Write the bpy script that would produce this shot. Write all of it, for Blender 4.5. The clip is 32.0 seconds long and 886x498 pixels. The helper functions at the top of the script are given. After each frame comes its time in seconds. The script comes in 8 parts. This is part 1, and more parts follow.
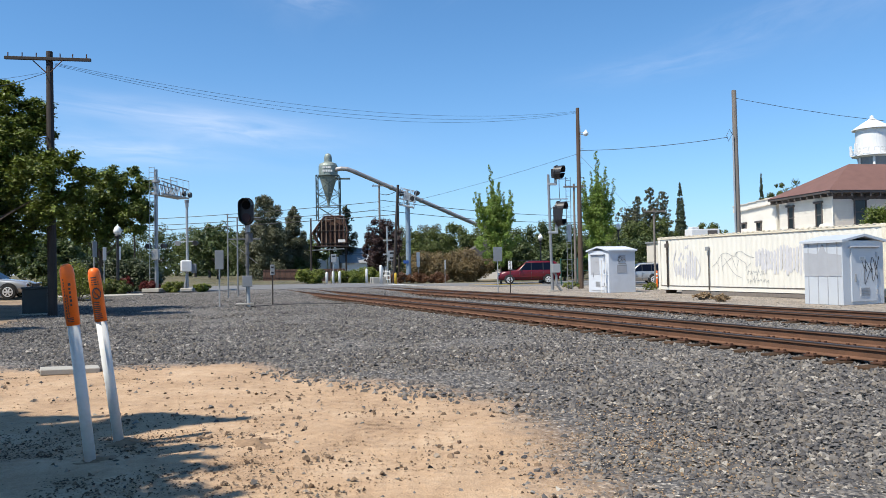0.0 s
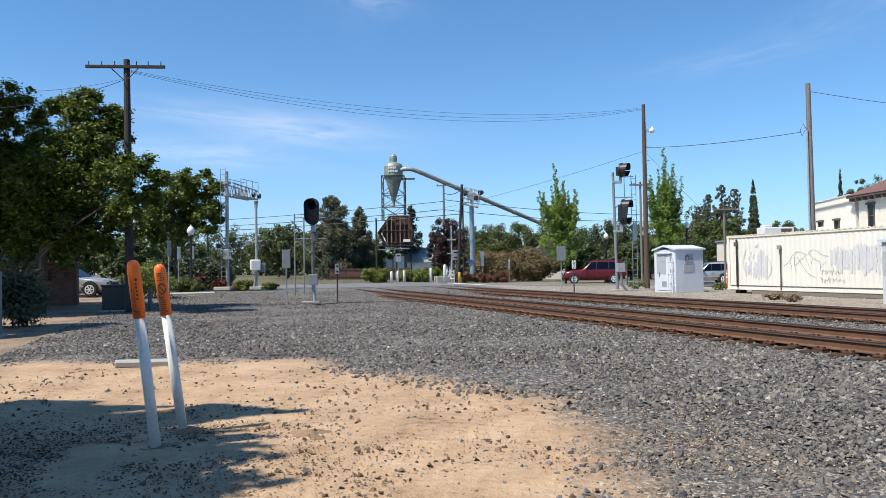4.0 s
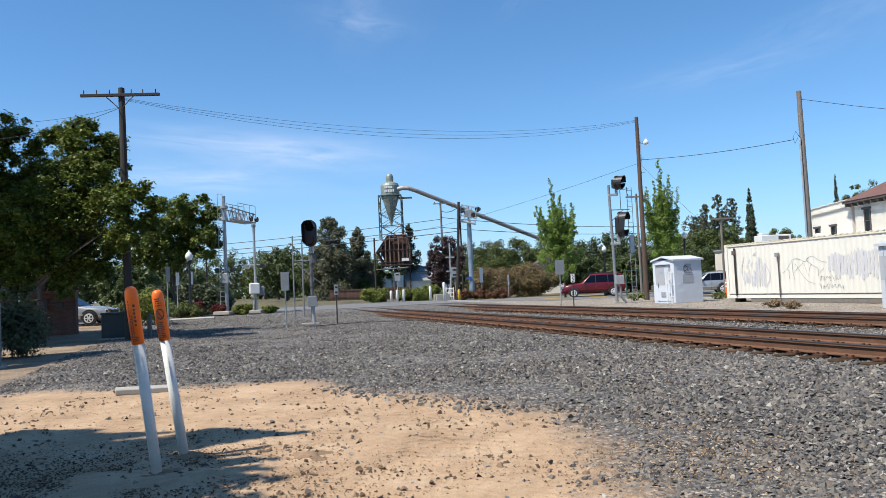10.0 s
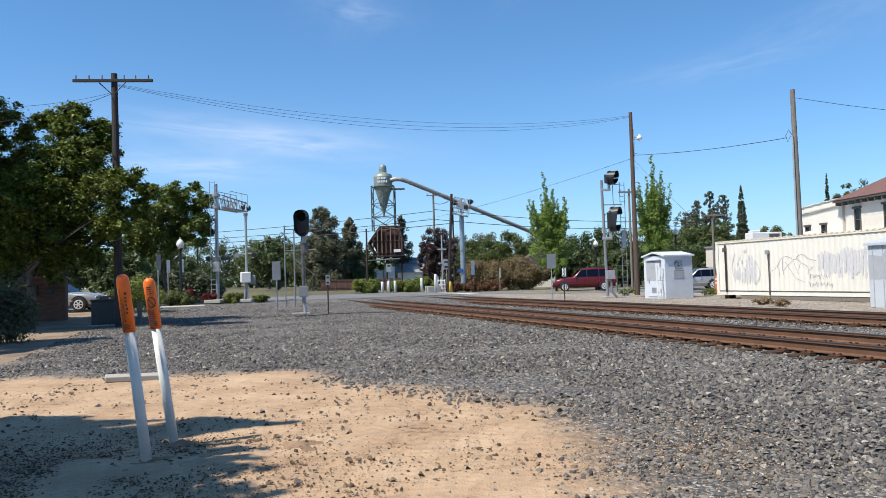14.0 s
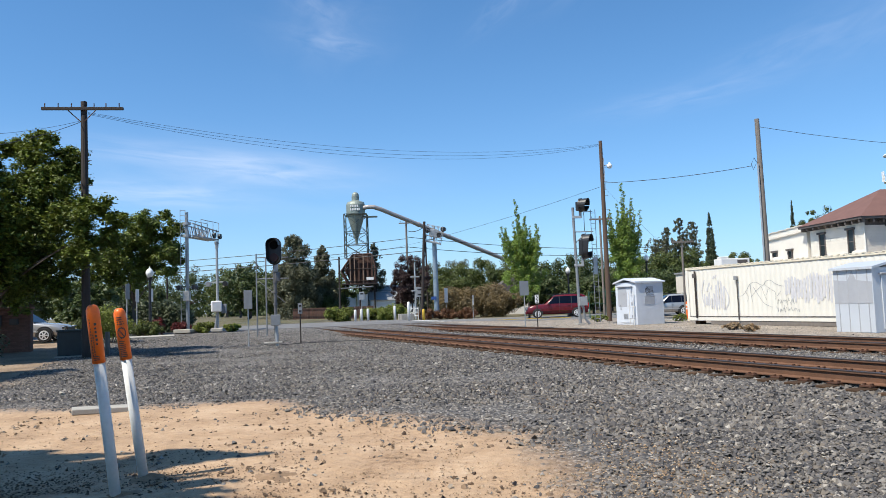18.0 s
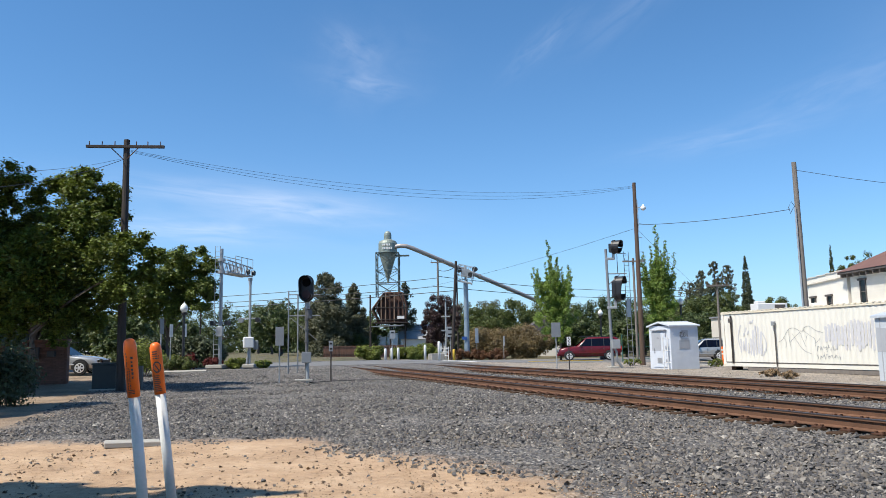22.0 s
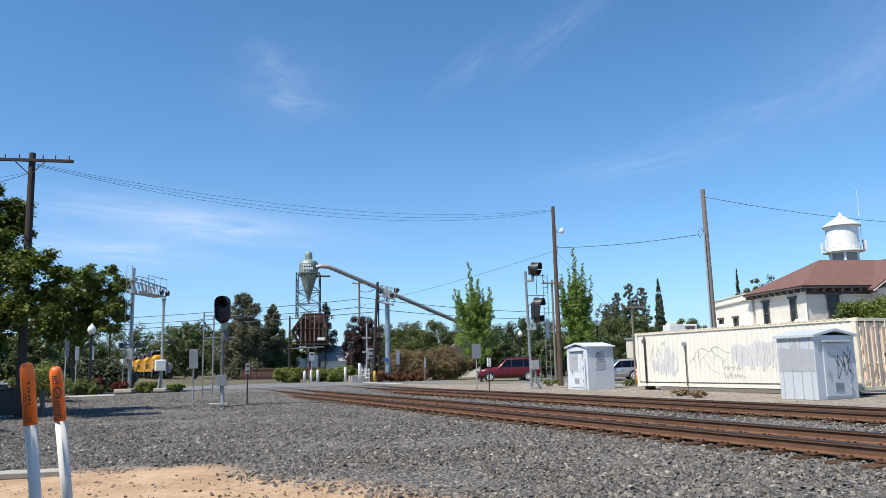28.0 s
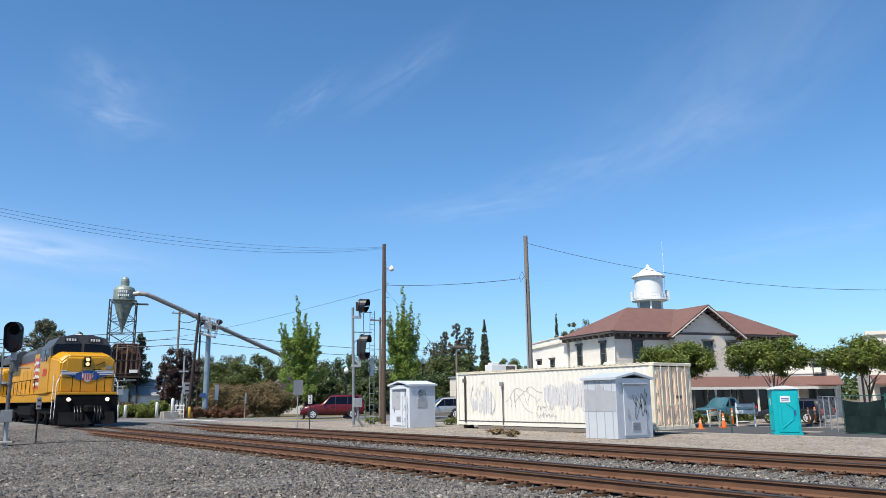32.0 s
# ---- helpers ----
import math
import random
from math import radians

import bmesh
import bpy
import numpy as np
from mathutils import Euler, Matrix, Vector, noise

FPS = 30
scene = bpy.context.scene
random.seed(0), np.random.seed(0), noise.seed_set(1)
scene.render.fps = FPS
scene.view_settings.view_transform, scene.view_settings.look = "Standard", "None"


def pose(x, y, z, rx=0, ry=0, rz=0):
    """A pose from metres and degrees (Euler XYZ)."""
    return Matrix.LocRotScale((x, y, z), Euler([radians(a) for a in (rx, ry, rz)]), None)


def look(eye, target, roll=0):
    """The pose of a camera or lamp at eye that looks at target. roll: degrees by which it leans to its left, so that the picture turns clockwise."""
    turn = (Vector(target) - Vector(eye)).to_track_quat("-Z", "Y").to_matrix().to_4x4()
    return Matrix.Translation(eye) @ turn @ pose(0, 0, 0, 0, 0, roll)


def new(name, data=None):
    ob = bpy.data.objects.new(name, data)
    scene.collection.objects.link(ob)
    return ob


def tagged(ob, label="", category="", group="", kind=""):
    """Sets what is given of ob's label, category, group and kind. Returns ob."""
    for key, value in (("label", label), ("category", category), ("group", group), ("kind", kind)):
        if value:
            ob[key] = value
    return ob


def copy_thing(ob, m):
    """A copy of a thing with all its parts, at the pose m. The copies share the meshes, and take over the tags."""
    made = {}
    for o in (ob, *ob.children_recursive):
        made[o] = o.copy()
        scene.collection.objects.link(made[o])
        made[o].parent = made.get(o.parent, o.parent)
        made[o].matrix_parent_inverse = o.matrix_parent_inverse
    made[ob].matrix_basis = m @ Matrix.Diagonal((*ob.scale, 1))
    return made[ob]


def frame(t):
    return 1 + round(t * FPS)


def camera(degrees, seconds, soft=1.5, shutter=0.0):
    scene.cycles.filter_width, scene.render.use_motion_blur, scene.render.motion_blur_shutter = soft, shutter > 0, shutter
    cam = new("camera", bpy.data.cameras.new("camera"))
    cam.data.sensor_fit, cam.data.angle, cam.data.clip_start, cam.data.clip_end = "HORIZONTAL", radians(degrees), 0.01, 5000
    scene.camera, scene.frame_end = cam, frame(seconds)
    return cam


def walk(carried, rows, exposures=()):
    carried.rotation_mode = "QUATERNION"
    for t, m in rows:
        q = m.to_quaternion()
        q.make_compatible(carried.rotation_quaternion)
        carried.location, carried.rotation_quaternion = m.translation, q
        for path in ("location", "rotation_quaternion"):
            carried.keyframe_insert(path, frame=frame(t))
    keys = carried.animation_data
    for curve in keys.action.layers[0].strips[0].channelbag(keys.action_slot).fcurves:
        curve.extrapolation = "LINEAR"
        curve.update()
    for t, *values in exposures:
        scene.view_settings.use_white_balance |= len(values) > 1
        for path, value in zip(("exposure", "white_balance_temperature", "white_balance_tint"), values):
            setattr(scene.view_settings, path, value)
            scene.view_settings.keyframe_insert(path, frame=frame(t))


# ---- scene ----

# ---------------------------------------------------------------- camera
cam = camera(61.04, 32.0, soft=0.45)
ROWS = [
    (0.0, -0.160, 0.154, 1.583, -4.294, 1.428, 0.979),
    (0.5, -0.199, 0.089, 1.573, -2.690, 1.092, 1.328),
    (1.0, -0.238, 0.030, 1.570, -1.425, 0.974, 1.572),
    (1.5, -0.229, 0.029, 1.579, -0.844, 0.780, 1.699),
    (2.0, -0.224, 0.021, 1.583, -0.282, 0.579, 1.523),
    (2.5, -0.128, 0.046, 1.578, -0.308, 1.073, 2.145),
    (3.0, -0.030, 0.070, 1.570, 1.067, 1.497, 2.109),
    (3.5, -0.018, 0.060, 1.560, 1.057, 1.240, 0.552),
    (5.5, 0.015, 0.019, 1.547, -0.875, 2.925, 3.260),
    (6.0, 0.008, 0.023, 1.547, -0.307, 2.986, 3.028),
    (6.5, -0.013, 0.028, 1.547, 0.311, 2.870, 2.365),
    (7.0, -0.011, 0.027, 1.544, 0.399, 2.754, 2.154),
    (7.5, -0.009, 0.022, 1.542, 0.894, 2.858, 2.397),
    (8.0, -0.016, 0.033, 1.542, 1.777, 2.862, 3.132),
    (8.5, -0.018, 0.033, 1.547, 1.762, 3.046, 3.209),
    (9.0, -0.008, 0.025, 1.540, 2.005, 3.134, 3.436),
    (9.5, -0.005, 0.019, 1.550, 2.228, 3.115, 3.254),
    (10.0, 0.015, 0.013, 1.542, 0.674, 2.844, 2.677),
    (10.5, 0.005, 0.012, 1.546, 0.637, 2.420, 2.351),
    (11.0, 0.008, 0.009, 1.546, 0.242, 2.109, 2.254),
    (11.5, 0.003, 0.020, 1.546, 0.484, 1.968, 2.146),
    (12.0, -0.007, 0.019, 1.549, 0.202, 1.933, 1.739),
    (12.5, -0.002, 0.010, 1.548, 0.603, 2.182, 1.921),
    (13.0, 0.010, -0.002, 1.557, -0.008, 2.108, 1.619),
    (13.5, 0.009, -0.007, 1.552, -0.080, 2.200, 1.644),
    (15.5, 0.008, 0.008, 1.559, 0.399, 2.181, 2.471),
    (16.0, 0.027, 0.003, 1.564, -0.502, 2.971, 2.278),
    (16.5, 0.015, -0.001, 1.555, -1.094, 3.116, 2.230),
    (17.0, 0.006, -0.021, 1.550, -1.410, 3.428, 2.204),
    (17.5, 0.010, -0.024, 1.559, -1.682, 3.796, 2.212),
    (18.0, -0.003, -0.038, 1.557, -2.030, 4.218, 2.138),
    (18.5, -0.018, -0.042, 1.556, -1.505, 4.762, 2.089),
    (19.0, -0.017, -0.036, 1.559, -1.753, 4.955, 1.882),
    (19.5, -0.018, -0.037, 1.554, -1.165, 5.234, 1.965),
    (20.0, -0.026, -0.034, 1.555, -0.445, 5.282, 1.705),
    (20.5, -0.025, -0.035, 1.557, -0.546, 5.420, 1.374),
    (21.0, -0.023, -0.034, 1.563, 0.619, 6.548, 1.443),
    (21.5, -0.015, -0.034, 1.558, 0.084, 6.963, 1.114),
    (22.0, -0.027, -0.034, 1.558, 0.259, 7.305, 1.062),
    (22.5, -0.017, -0.035, 1.567, 0.327, 7.637, 0.862),
    (23.0, -0.013, -0.037, 1.559, 0.177, 7.784, 0.668),
    (23.5, -0.021, -0.041, 1.558, 0.114, 7.818, 0.845),
    (24.0, -0.005, -0.053, 1.563, 0.005, 7.814, 0.975),
    (24.5, 0.006, -0.059, 1.564, -1.115, 7.999, 0.987),
    (26.5, -0.005, -0.039, 1.565, -2.644, 7.827, 1.241),
    (27.0, -0.006, -0.045, 1.563, -3.389, 8.022, 0.962),
    (27.5, -0.003, -0.040, 1.560, -5.225, 8.265, 0.999),
    (28.0, 0.009, -0.035, 1.564, -5.669, 8.786, 1.376),
    (28.5, 0.013, -0.039, 1.564, -5.908, 8.944, 1.694),
    (29.0, 0.010, -0.029, 1.566, -6.464, 8.977, 1.911),
    (29.5, 0.010, -0.030, 1.566, -7.751, 9.114, 1.971),
    (30.0, 0.076, -0.017, 1.574, -9.014, 9.119, 2.164),
    (30.5, 0.180, -0.019, 1.585, -9.813, 9.540, 2.114),
    (31.0, 0.259, -0.021, 1.578, -14.064, 10.318, 0.846),
    (31.5, 0.300, -0.011, 1.589, -17.110, 10.667, 0.663),
    (32.0, 0.316, -0.017, 1.591, -18.515, 11.281, 0.695),
]
walk(cam, [(t, pose(x, y, z, 90 + pitch, roll, yaw)) for t, x, y, z, yaw, pitch, roll in ROWS], [(0.0, 0.44), (32.0, 0.44)])

# ---------------------------------------------------------------- light
SUN_TO = Vector((-0.83, -0.56, 1.55)).normalized()
world = bpy.data.worlds.new("sky")
scene.world = world
world.use_nodes = True
wn, wl = world.node_tree.nodes, world.node_tree.links
wn.clear()
sky = wn.new("ShaderNodeTexSky")
sky.sky_type, sky.sun_disc = "NISHITA", False
sky.sun_elevation = math.asin(SUN_TO.z)
sky.sun_rotation = math.atan2(SUN_TO.x, SUN_TO.y)
sky.air_density, sky.dust_density, sky.ozone_density = 1.0, 0.35, 2.2
wco = wn.new("ShaderNodeTexCoord")


def wmath(op, a, b=0.0, c=0.0):
    k = wn.new("ShaderNodeMath")
    k.operation = op
    for i, v in enumerate((a, b, c)):
        if isinstance(v, (int, float)):
            k.inputs[i].default_value = v
        else:
            wl.new(v, k.inputs[i])
    return k.outputs[0]


wsep = wn.new("ShaderNodeSeparateXYZ")
wl.new(wco.outputs["Generated"], wsep.inputs[0])
wdir = wn.new("ShaderNodeCombineXYZ")
wl.new(wmath("ARCTAN2", wsep.outputs[0], wsep.outputs[1]), wdir.inputs[0])
wdir_el = wmath("ARCSINE", wsep.outputs[2])
wl.new(wdir_el, wdir.inputs[1])


def cirrus(az, el, la, le, turn, gain, fine=1.0):
    """One soft wisp: its middle and half lengths in degrees of bearing and height, torn by noise along its length."""
    mp = wn.new("ShaderNodeMapping")
    mp.vector_type = "TEXTURE"
    mp.inputs["Location"].default_value = (radians(az), radians(el), 0)
    mp.inputs["Rotation"].default_value = (0, 0, radians(turn))
    mp.inputs["Scale"].default_value = (radians(la), radians(le), 1)
    wl.new(wdir.outputs[0], mp.inputs["Vector"])
    dot = wn.new("ShaderNodeVectorMath")
    dot.operation = "DOT_PRODUCT"
    wl.new(mp.outputs[0], dot.inputs[0])
    wl.new(mp.outputs[0], dot.inputs[1])
    body = wmath("EXPONENT", wmath("MULTIPLY", dot.outputs["Value"], -1.0))
    nz = wn.new("ShaderNodeTexNoise")
    nz.inputs["Scale"].default_value, nz.inputs["Detail"].default_value = fine, 6.0
    nz.inputs["Roughness"].default_value, nz.inputs["Distortion"].default_value = 0.55, 0.7
    sh = wn.new("ShaderNodeVectorMath")
    sh.operation = "ADD"
    sh.inputs[1].default_value = (az * 0.37, el * 0.71, 0)
    wl.new(mp.outputs[0], sh.inputs[0])
    wl.new(sh.outputs[0], nz.inputs["Vector"])
    tear = wmath("MULTIPLY_ADD", nz.outputs["Fac"], 2.6, -0.75)
    k = wn.new("ShaderNodeClamp")
    wl.new(tear, k.inputs[0])
    return wmath("MULTIPLY", wmath("MULTIPLY", body, k.outputs[0]), gain * 0.55)


# bearing, height, half length, half width, turn, strength
WISPS = [
    (-10.5, 10.3, 5.5, 0.95, -3, 0.66, 1.0), (-18.8, 8.6, 5.5, 0.85, -2, 0.58, 1.0), (-16.9, 11.3, 7.5, 0.8, -4, 0.42, 1.1), (-13.5, 9.8, 11, 2.3, -3, 0.3, 0.8),
    (-7.0, 22.2, 2.2, 1.0, -28, 0.2, 1.2), (-5.8, 19.7, 2.7, 0.8, -8, 0.24, 1.2), (-6.0, 21.0, 4.5, 3.0, 0, 0.12, 1.2),
    (8.3, 22.4, 3.2, 0.8, 36, 0.18, 1.2), (15.5, 24.5, 5.0, 1.2, 30, 0.15, 1.2),
    (20.5, 14.3, 6.0, 0.9, 5, 0.17, 1.6), (28.0, 16.6, 5.5, 1.3, 16, 0.15, 1.6), (37.0, 18.4, 6.0, 1.6, 24, 0.14, 1.6), (42.0, 22.5, 10.0, 4.5, 26, 0.16, 1.0),
    (44.5, 10.6, 8.0, 1.1, 4, 0.18, 1.2),
]
wfac = None
for w in WISPS:
    k = cirrus(*w)
    wfac = k if wfac is None else wmath("ADD", wfac, k)
wmix = wn.new("ShaderNodeMix")
wmix.data_type = "RGBA"
wmix.inputs[7].default_value = (7.9, 8.4, 9.7, 1)
wbg = wn.new("ShaderNodeBackground")
wbg.inputs["Strength"].default_value = 0.094
wout = wn.new("ShaderNodeOutputWorld")
wl.new(wfac, wmix.inputs[0])
wtint = wn.new("ShaderNodeMix")
wtint.data_type, wtint.blend_type = "RGBA", "MULTIPLY"
wtint.inputs[0].default_value = 1.0
wtint.inputs[7].default_value = (0.615, 1.03, 1.29, 1)
wl.new(sky.outputs["Color"], wtint.inputs[6])
# thin lavender haze low over the horizon
whaze = wn.new("ShaderNodeMix")
whaze.data_type = "RGBA"
whaze.inputs[7].default_value = (6.2, 4.9, 9.6, 1)
wl.new(wmath("MULTIPLY", wmath("EXPONENT", wmath("MULTIPLY", wmath("MAXIMUM", wdir_el, 0.0), -9.0)), 0.31), whaze.inputs[0])
wl.new(wtint.outputs[2], whaze.inputs[6])
wl.new(whaze.outputs[2], wmix.inputs[6])
wl.new(wmix.outputs[2], wbg.inputs["Color"])
wl.new(wbg.outputs["Background"], wout.inputs["Surface"])
sun = new("sun", bpy.data.lights.new("sun", "SUN"))
sun.data.energy, sun.data.angle, sun.data.color = 5.0, radians(0.53), (1.0, 0.94, 0.83)
sun.matrix_world = look((0, 0, 60), Vector((0, 0, 60)) - SUN_TO)

# ---------------------------------------------------------------- materials
def mat(name, col, rough=0.7, metal=0.0, scale=6.0, var=0.18, bump=0.15, fine=60.0, spec=0.5, obj_var=0.0, col2=None, stretch=(1, 1, 1), island=0.0):
    """A surface with broad stains, fine grain and relief, in metres."""
    m = bpy.data.materials.new(name)
    m.use_nodes = True
    n, l = m.node_tree.nodes, m.node_tree.links
    b = n["Principled BSDF"]
    co = n.new("ShaderNodeTexCoord")
    mp = n.new("ShaderNodeMapping")
    mp.inputs["Scale"].default_value = stretch
    l.new(co.outputs["Object"], mp.inputs["Vector"])
    n1, n2 = n.new("ShaderNodeTexNoise"), n.new("ShaderNodeTexNoise")
    for nn, sc, de in ((n1, scale, 5.0), (n2, fine, 4.0)):
        nn.inputs["Scale"].default_value, nn.inputs["Detail"].default_value = sc, de
        l.new(mp.outputs["Vector"], nn.inputs["Vector"])
    mixn = n.new("ShaderNodeMath")
    mixn.operation = "MULTIPLY_ADD"
    mixn.inputs[1].default_value = 0.4
    l.new(n2.outputs["Fac"], mixn.inputs[0])
    sc1 = n.new("ShaderNodeMath")
    sc1.operation = "MULTIPLY"
    sc1.inputs[1].default_value = 0.6
    l.new(n1.outputs["Fac"], sc1.inputs[0])
    l.new(sc1.outputs[0], mixn.inputs[2])
    ramp = n.new("ShaderNodeValToRGB")
    ramp.color_ramp.elements[0].position, ramp.color_ramp.elements[1].position = 0.3, 0.7
    c2 = col2 or tuple(min(1, c * (1 + var)) for c in col)
    c1 = tuple(c * (1 - var) for c in col)
    ramp.color_ramp.elements[0].color, ramp.color_ramp.elements[1].color = (*c1, 1), (*c2, 1)
    l.new(mixn.outputs[0], ramp.inputs["Fac"])
    out = ramp.outputs["Color"]
    if obj_var or island:
        hsv = n.new("ShaderNodeHueSaturation")
        if island:
            src = n.new("ShaderNodeNewGeometry").outputs["Random Per Island"]
        else:
            src = n.new("ShaderNodeObjectInfo").outputs["Random"]
        mr = n.new("ShaderNodeMapRange")
        k = obj_var or island
        mr.inputs["To Min"].default_value, mr.inputs["To Max"].default_value = 1 - k, 1 + k
        l.new(src, mr.inputs["Value"])
        l.new(mr.outputs[0], hsv.inputs["Value"])
        l.new(out, hsv.inputs["Color"])
        out = hsv.outputs["Color"]
    l.new(out, b.inputs["Base Color"])
    b.inputs["Roughness"].default_value, b.inputs["Metallic"].default_value = rough, metal
    b.inputs["Specular IOR Level"].default_value = spec
    if bump:
        bp = n.new("ShaderNodeBump")
        bp.inputs["Strength"].default_value, bp.inputs["Distance"].default_value = bump, 0.02
        l.new(mixn.outputs[0], bp.inputs["Height"])
        l.new(bp.outputs["Normal"], b.inputs["Normal"])
    return m


def glow(name, col, strength):
    m = bpy.data.materials.new(name)
    m.use_nodes = True
    b = m.node_tree.nodes["Principled BSDF"]
    b.inputs["Base Color"].default_value = (*col, 1)
    b.inputs["Emission Color"].default_value = (*col, 1)
    b.inputs["Emission Strength"].default_value = strength
    return m


def leafmat(name, col, var=0.32, trans=0.35):
    """Thin leaves that let some light through, each clump a little different."""
    m = mat(name, col, 0.55, scale=1.3, var=0.3, bump=0, fine=9, island=var)
    n, l = m.node_tree.nodes, m.node_tree.links
    b, o = n["Principled BSDF"], n["Material Output"]
    tr = n.new("ShaderNodeBsdfTranslucent")
    src = b.inputs["Base Color"].links[0].from_socket
    l.new(src, tr.inputs["Color"])
    mx = n.new("ShaderNodeMixShader")
    mx.inputs[0].default_value = trans
    l.new(b.outputs[0], mx.inputs[1])
    l.new(tr.outputs[0], mx.inputs[2])
    l.new(mx.outputs[0], o.inputs["Surface"])
    return m


def pebble_material(name, stops, rough=0.85):
    """Crushed stone: every stone has a colour of its own, with grain and dust."""
    m = mat(name, (1, 1, 1), rough, scale=14, var=0.3, bump=0.5, fine=120)
    n, l = m.node_tree.nodes, m.node_tree.links
    b = n["Principled BSDF"]
    src = b.inputs["Base Color"].links[0].from_socket
    g = n.new("ShaderNodeNewGeometry")
    r = n.new("ShaderNodeValToRGB")
    e = r.color_ramp.elements
    while len(e) < len(stops):
        e.new(0.5)
    for q, (p, c) in zip(e, stops):
        q.position, q.color = p, (*c, 1)
    l.new(g.outputs["Random Per Island"], r.inputs["Fac"])
    k = n.new("ShaderNodeMix")
    k.data_type, k.blend_type = "RGBA", "MULTIPLY"
    k.inputs[0].default_value = 1.0
    l.new(r.outputs["Color"], k.inputs[6])
    l.new(src, k.inputs[7])
    l.new(k.outputs[2], b.inputs["Base Color"])
    return m


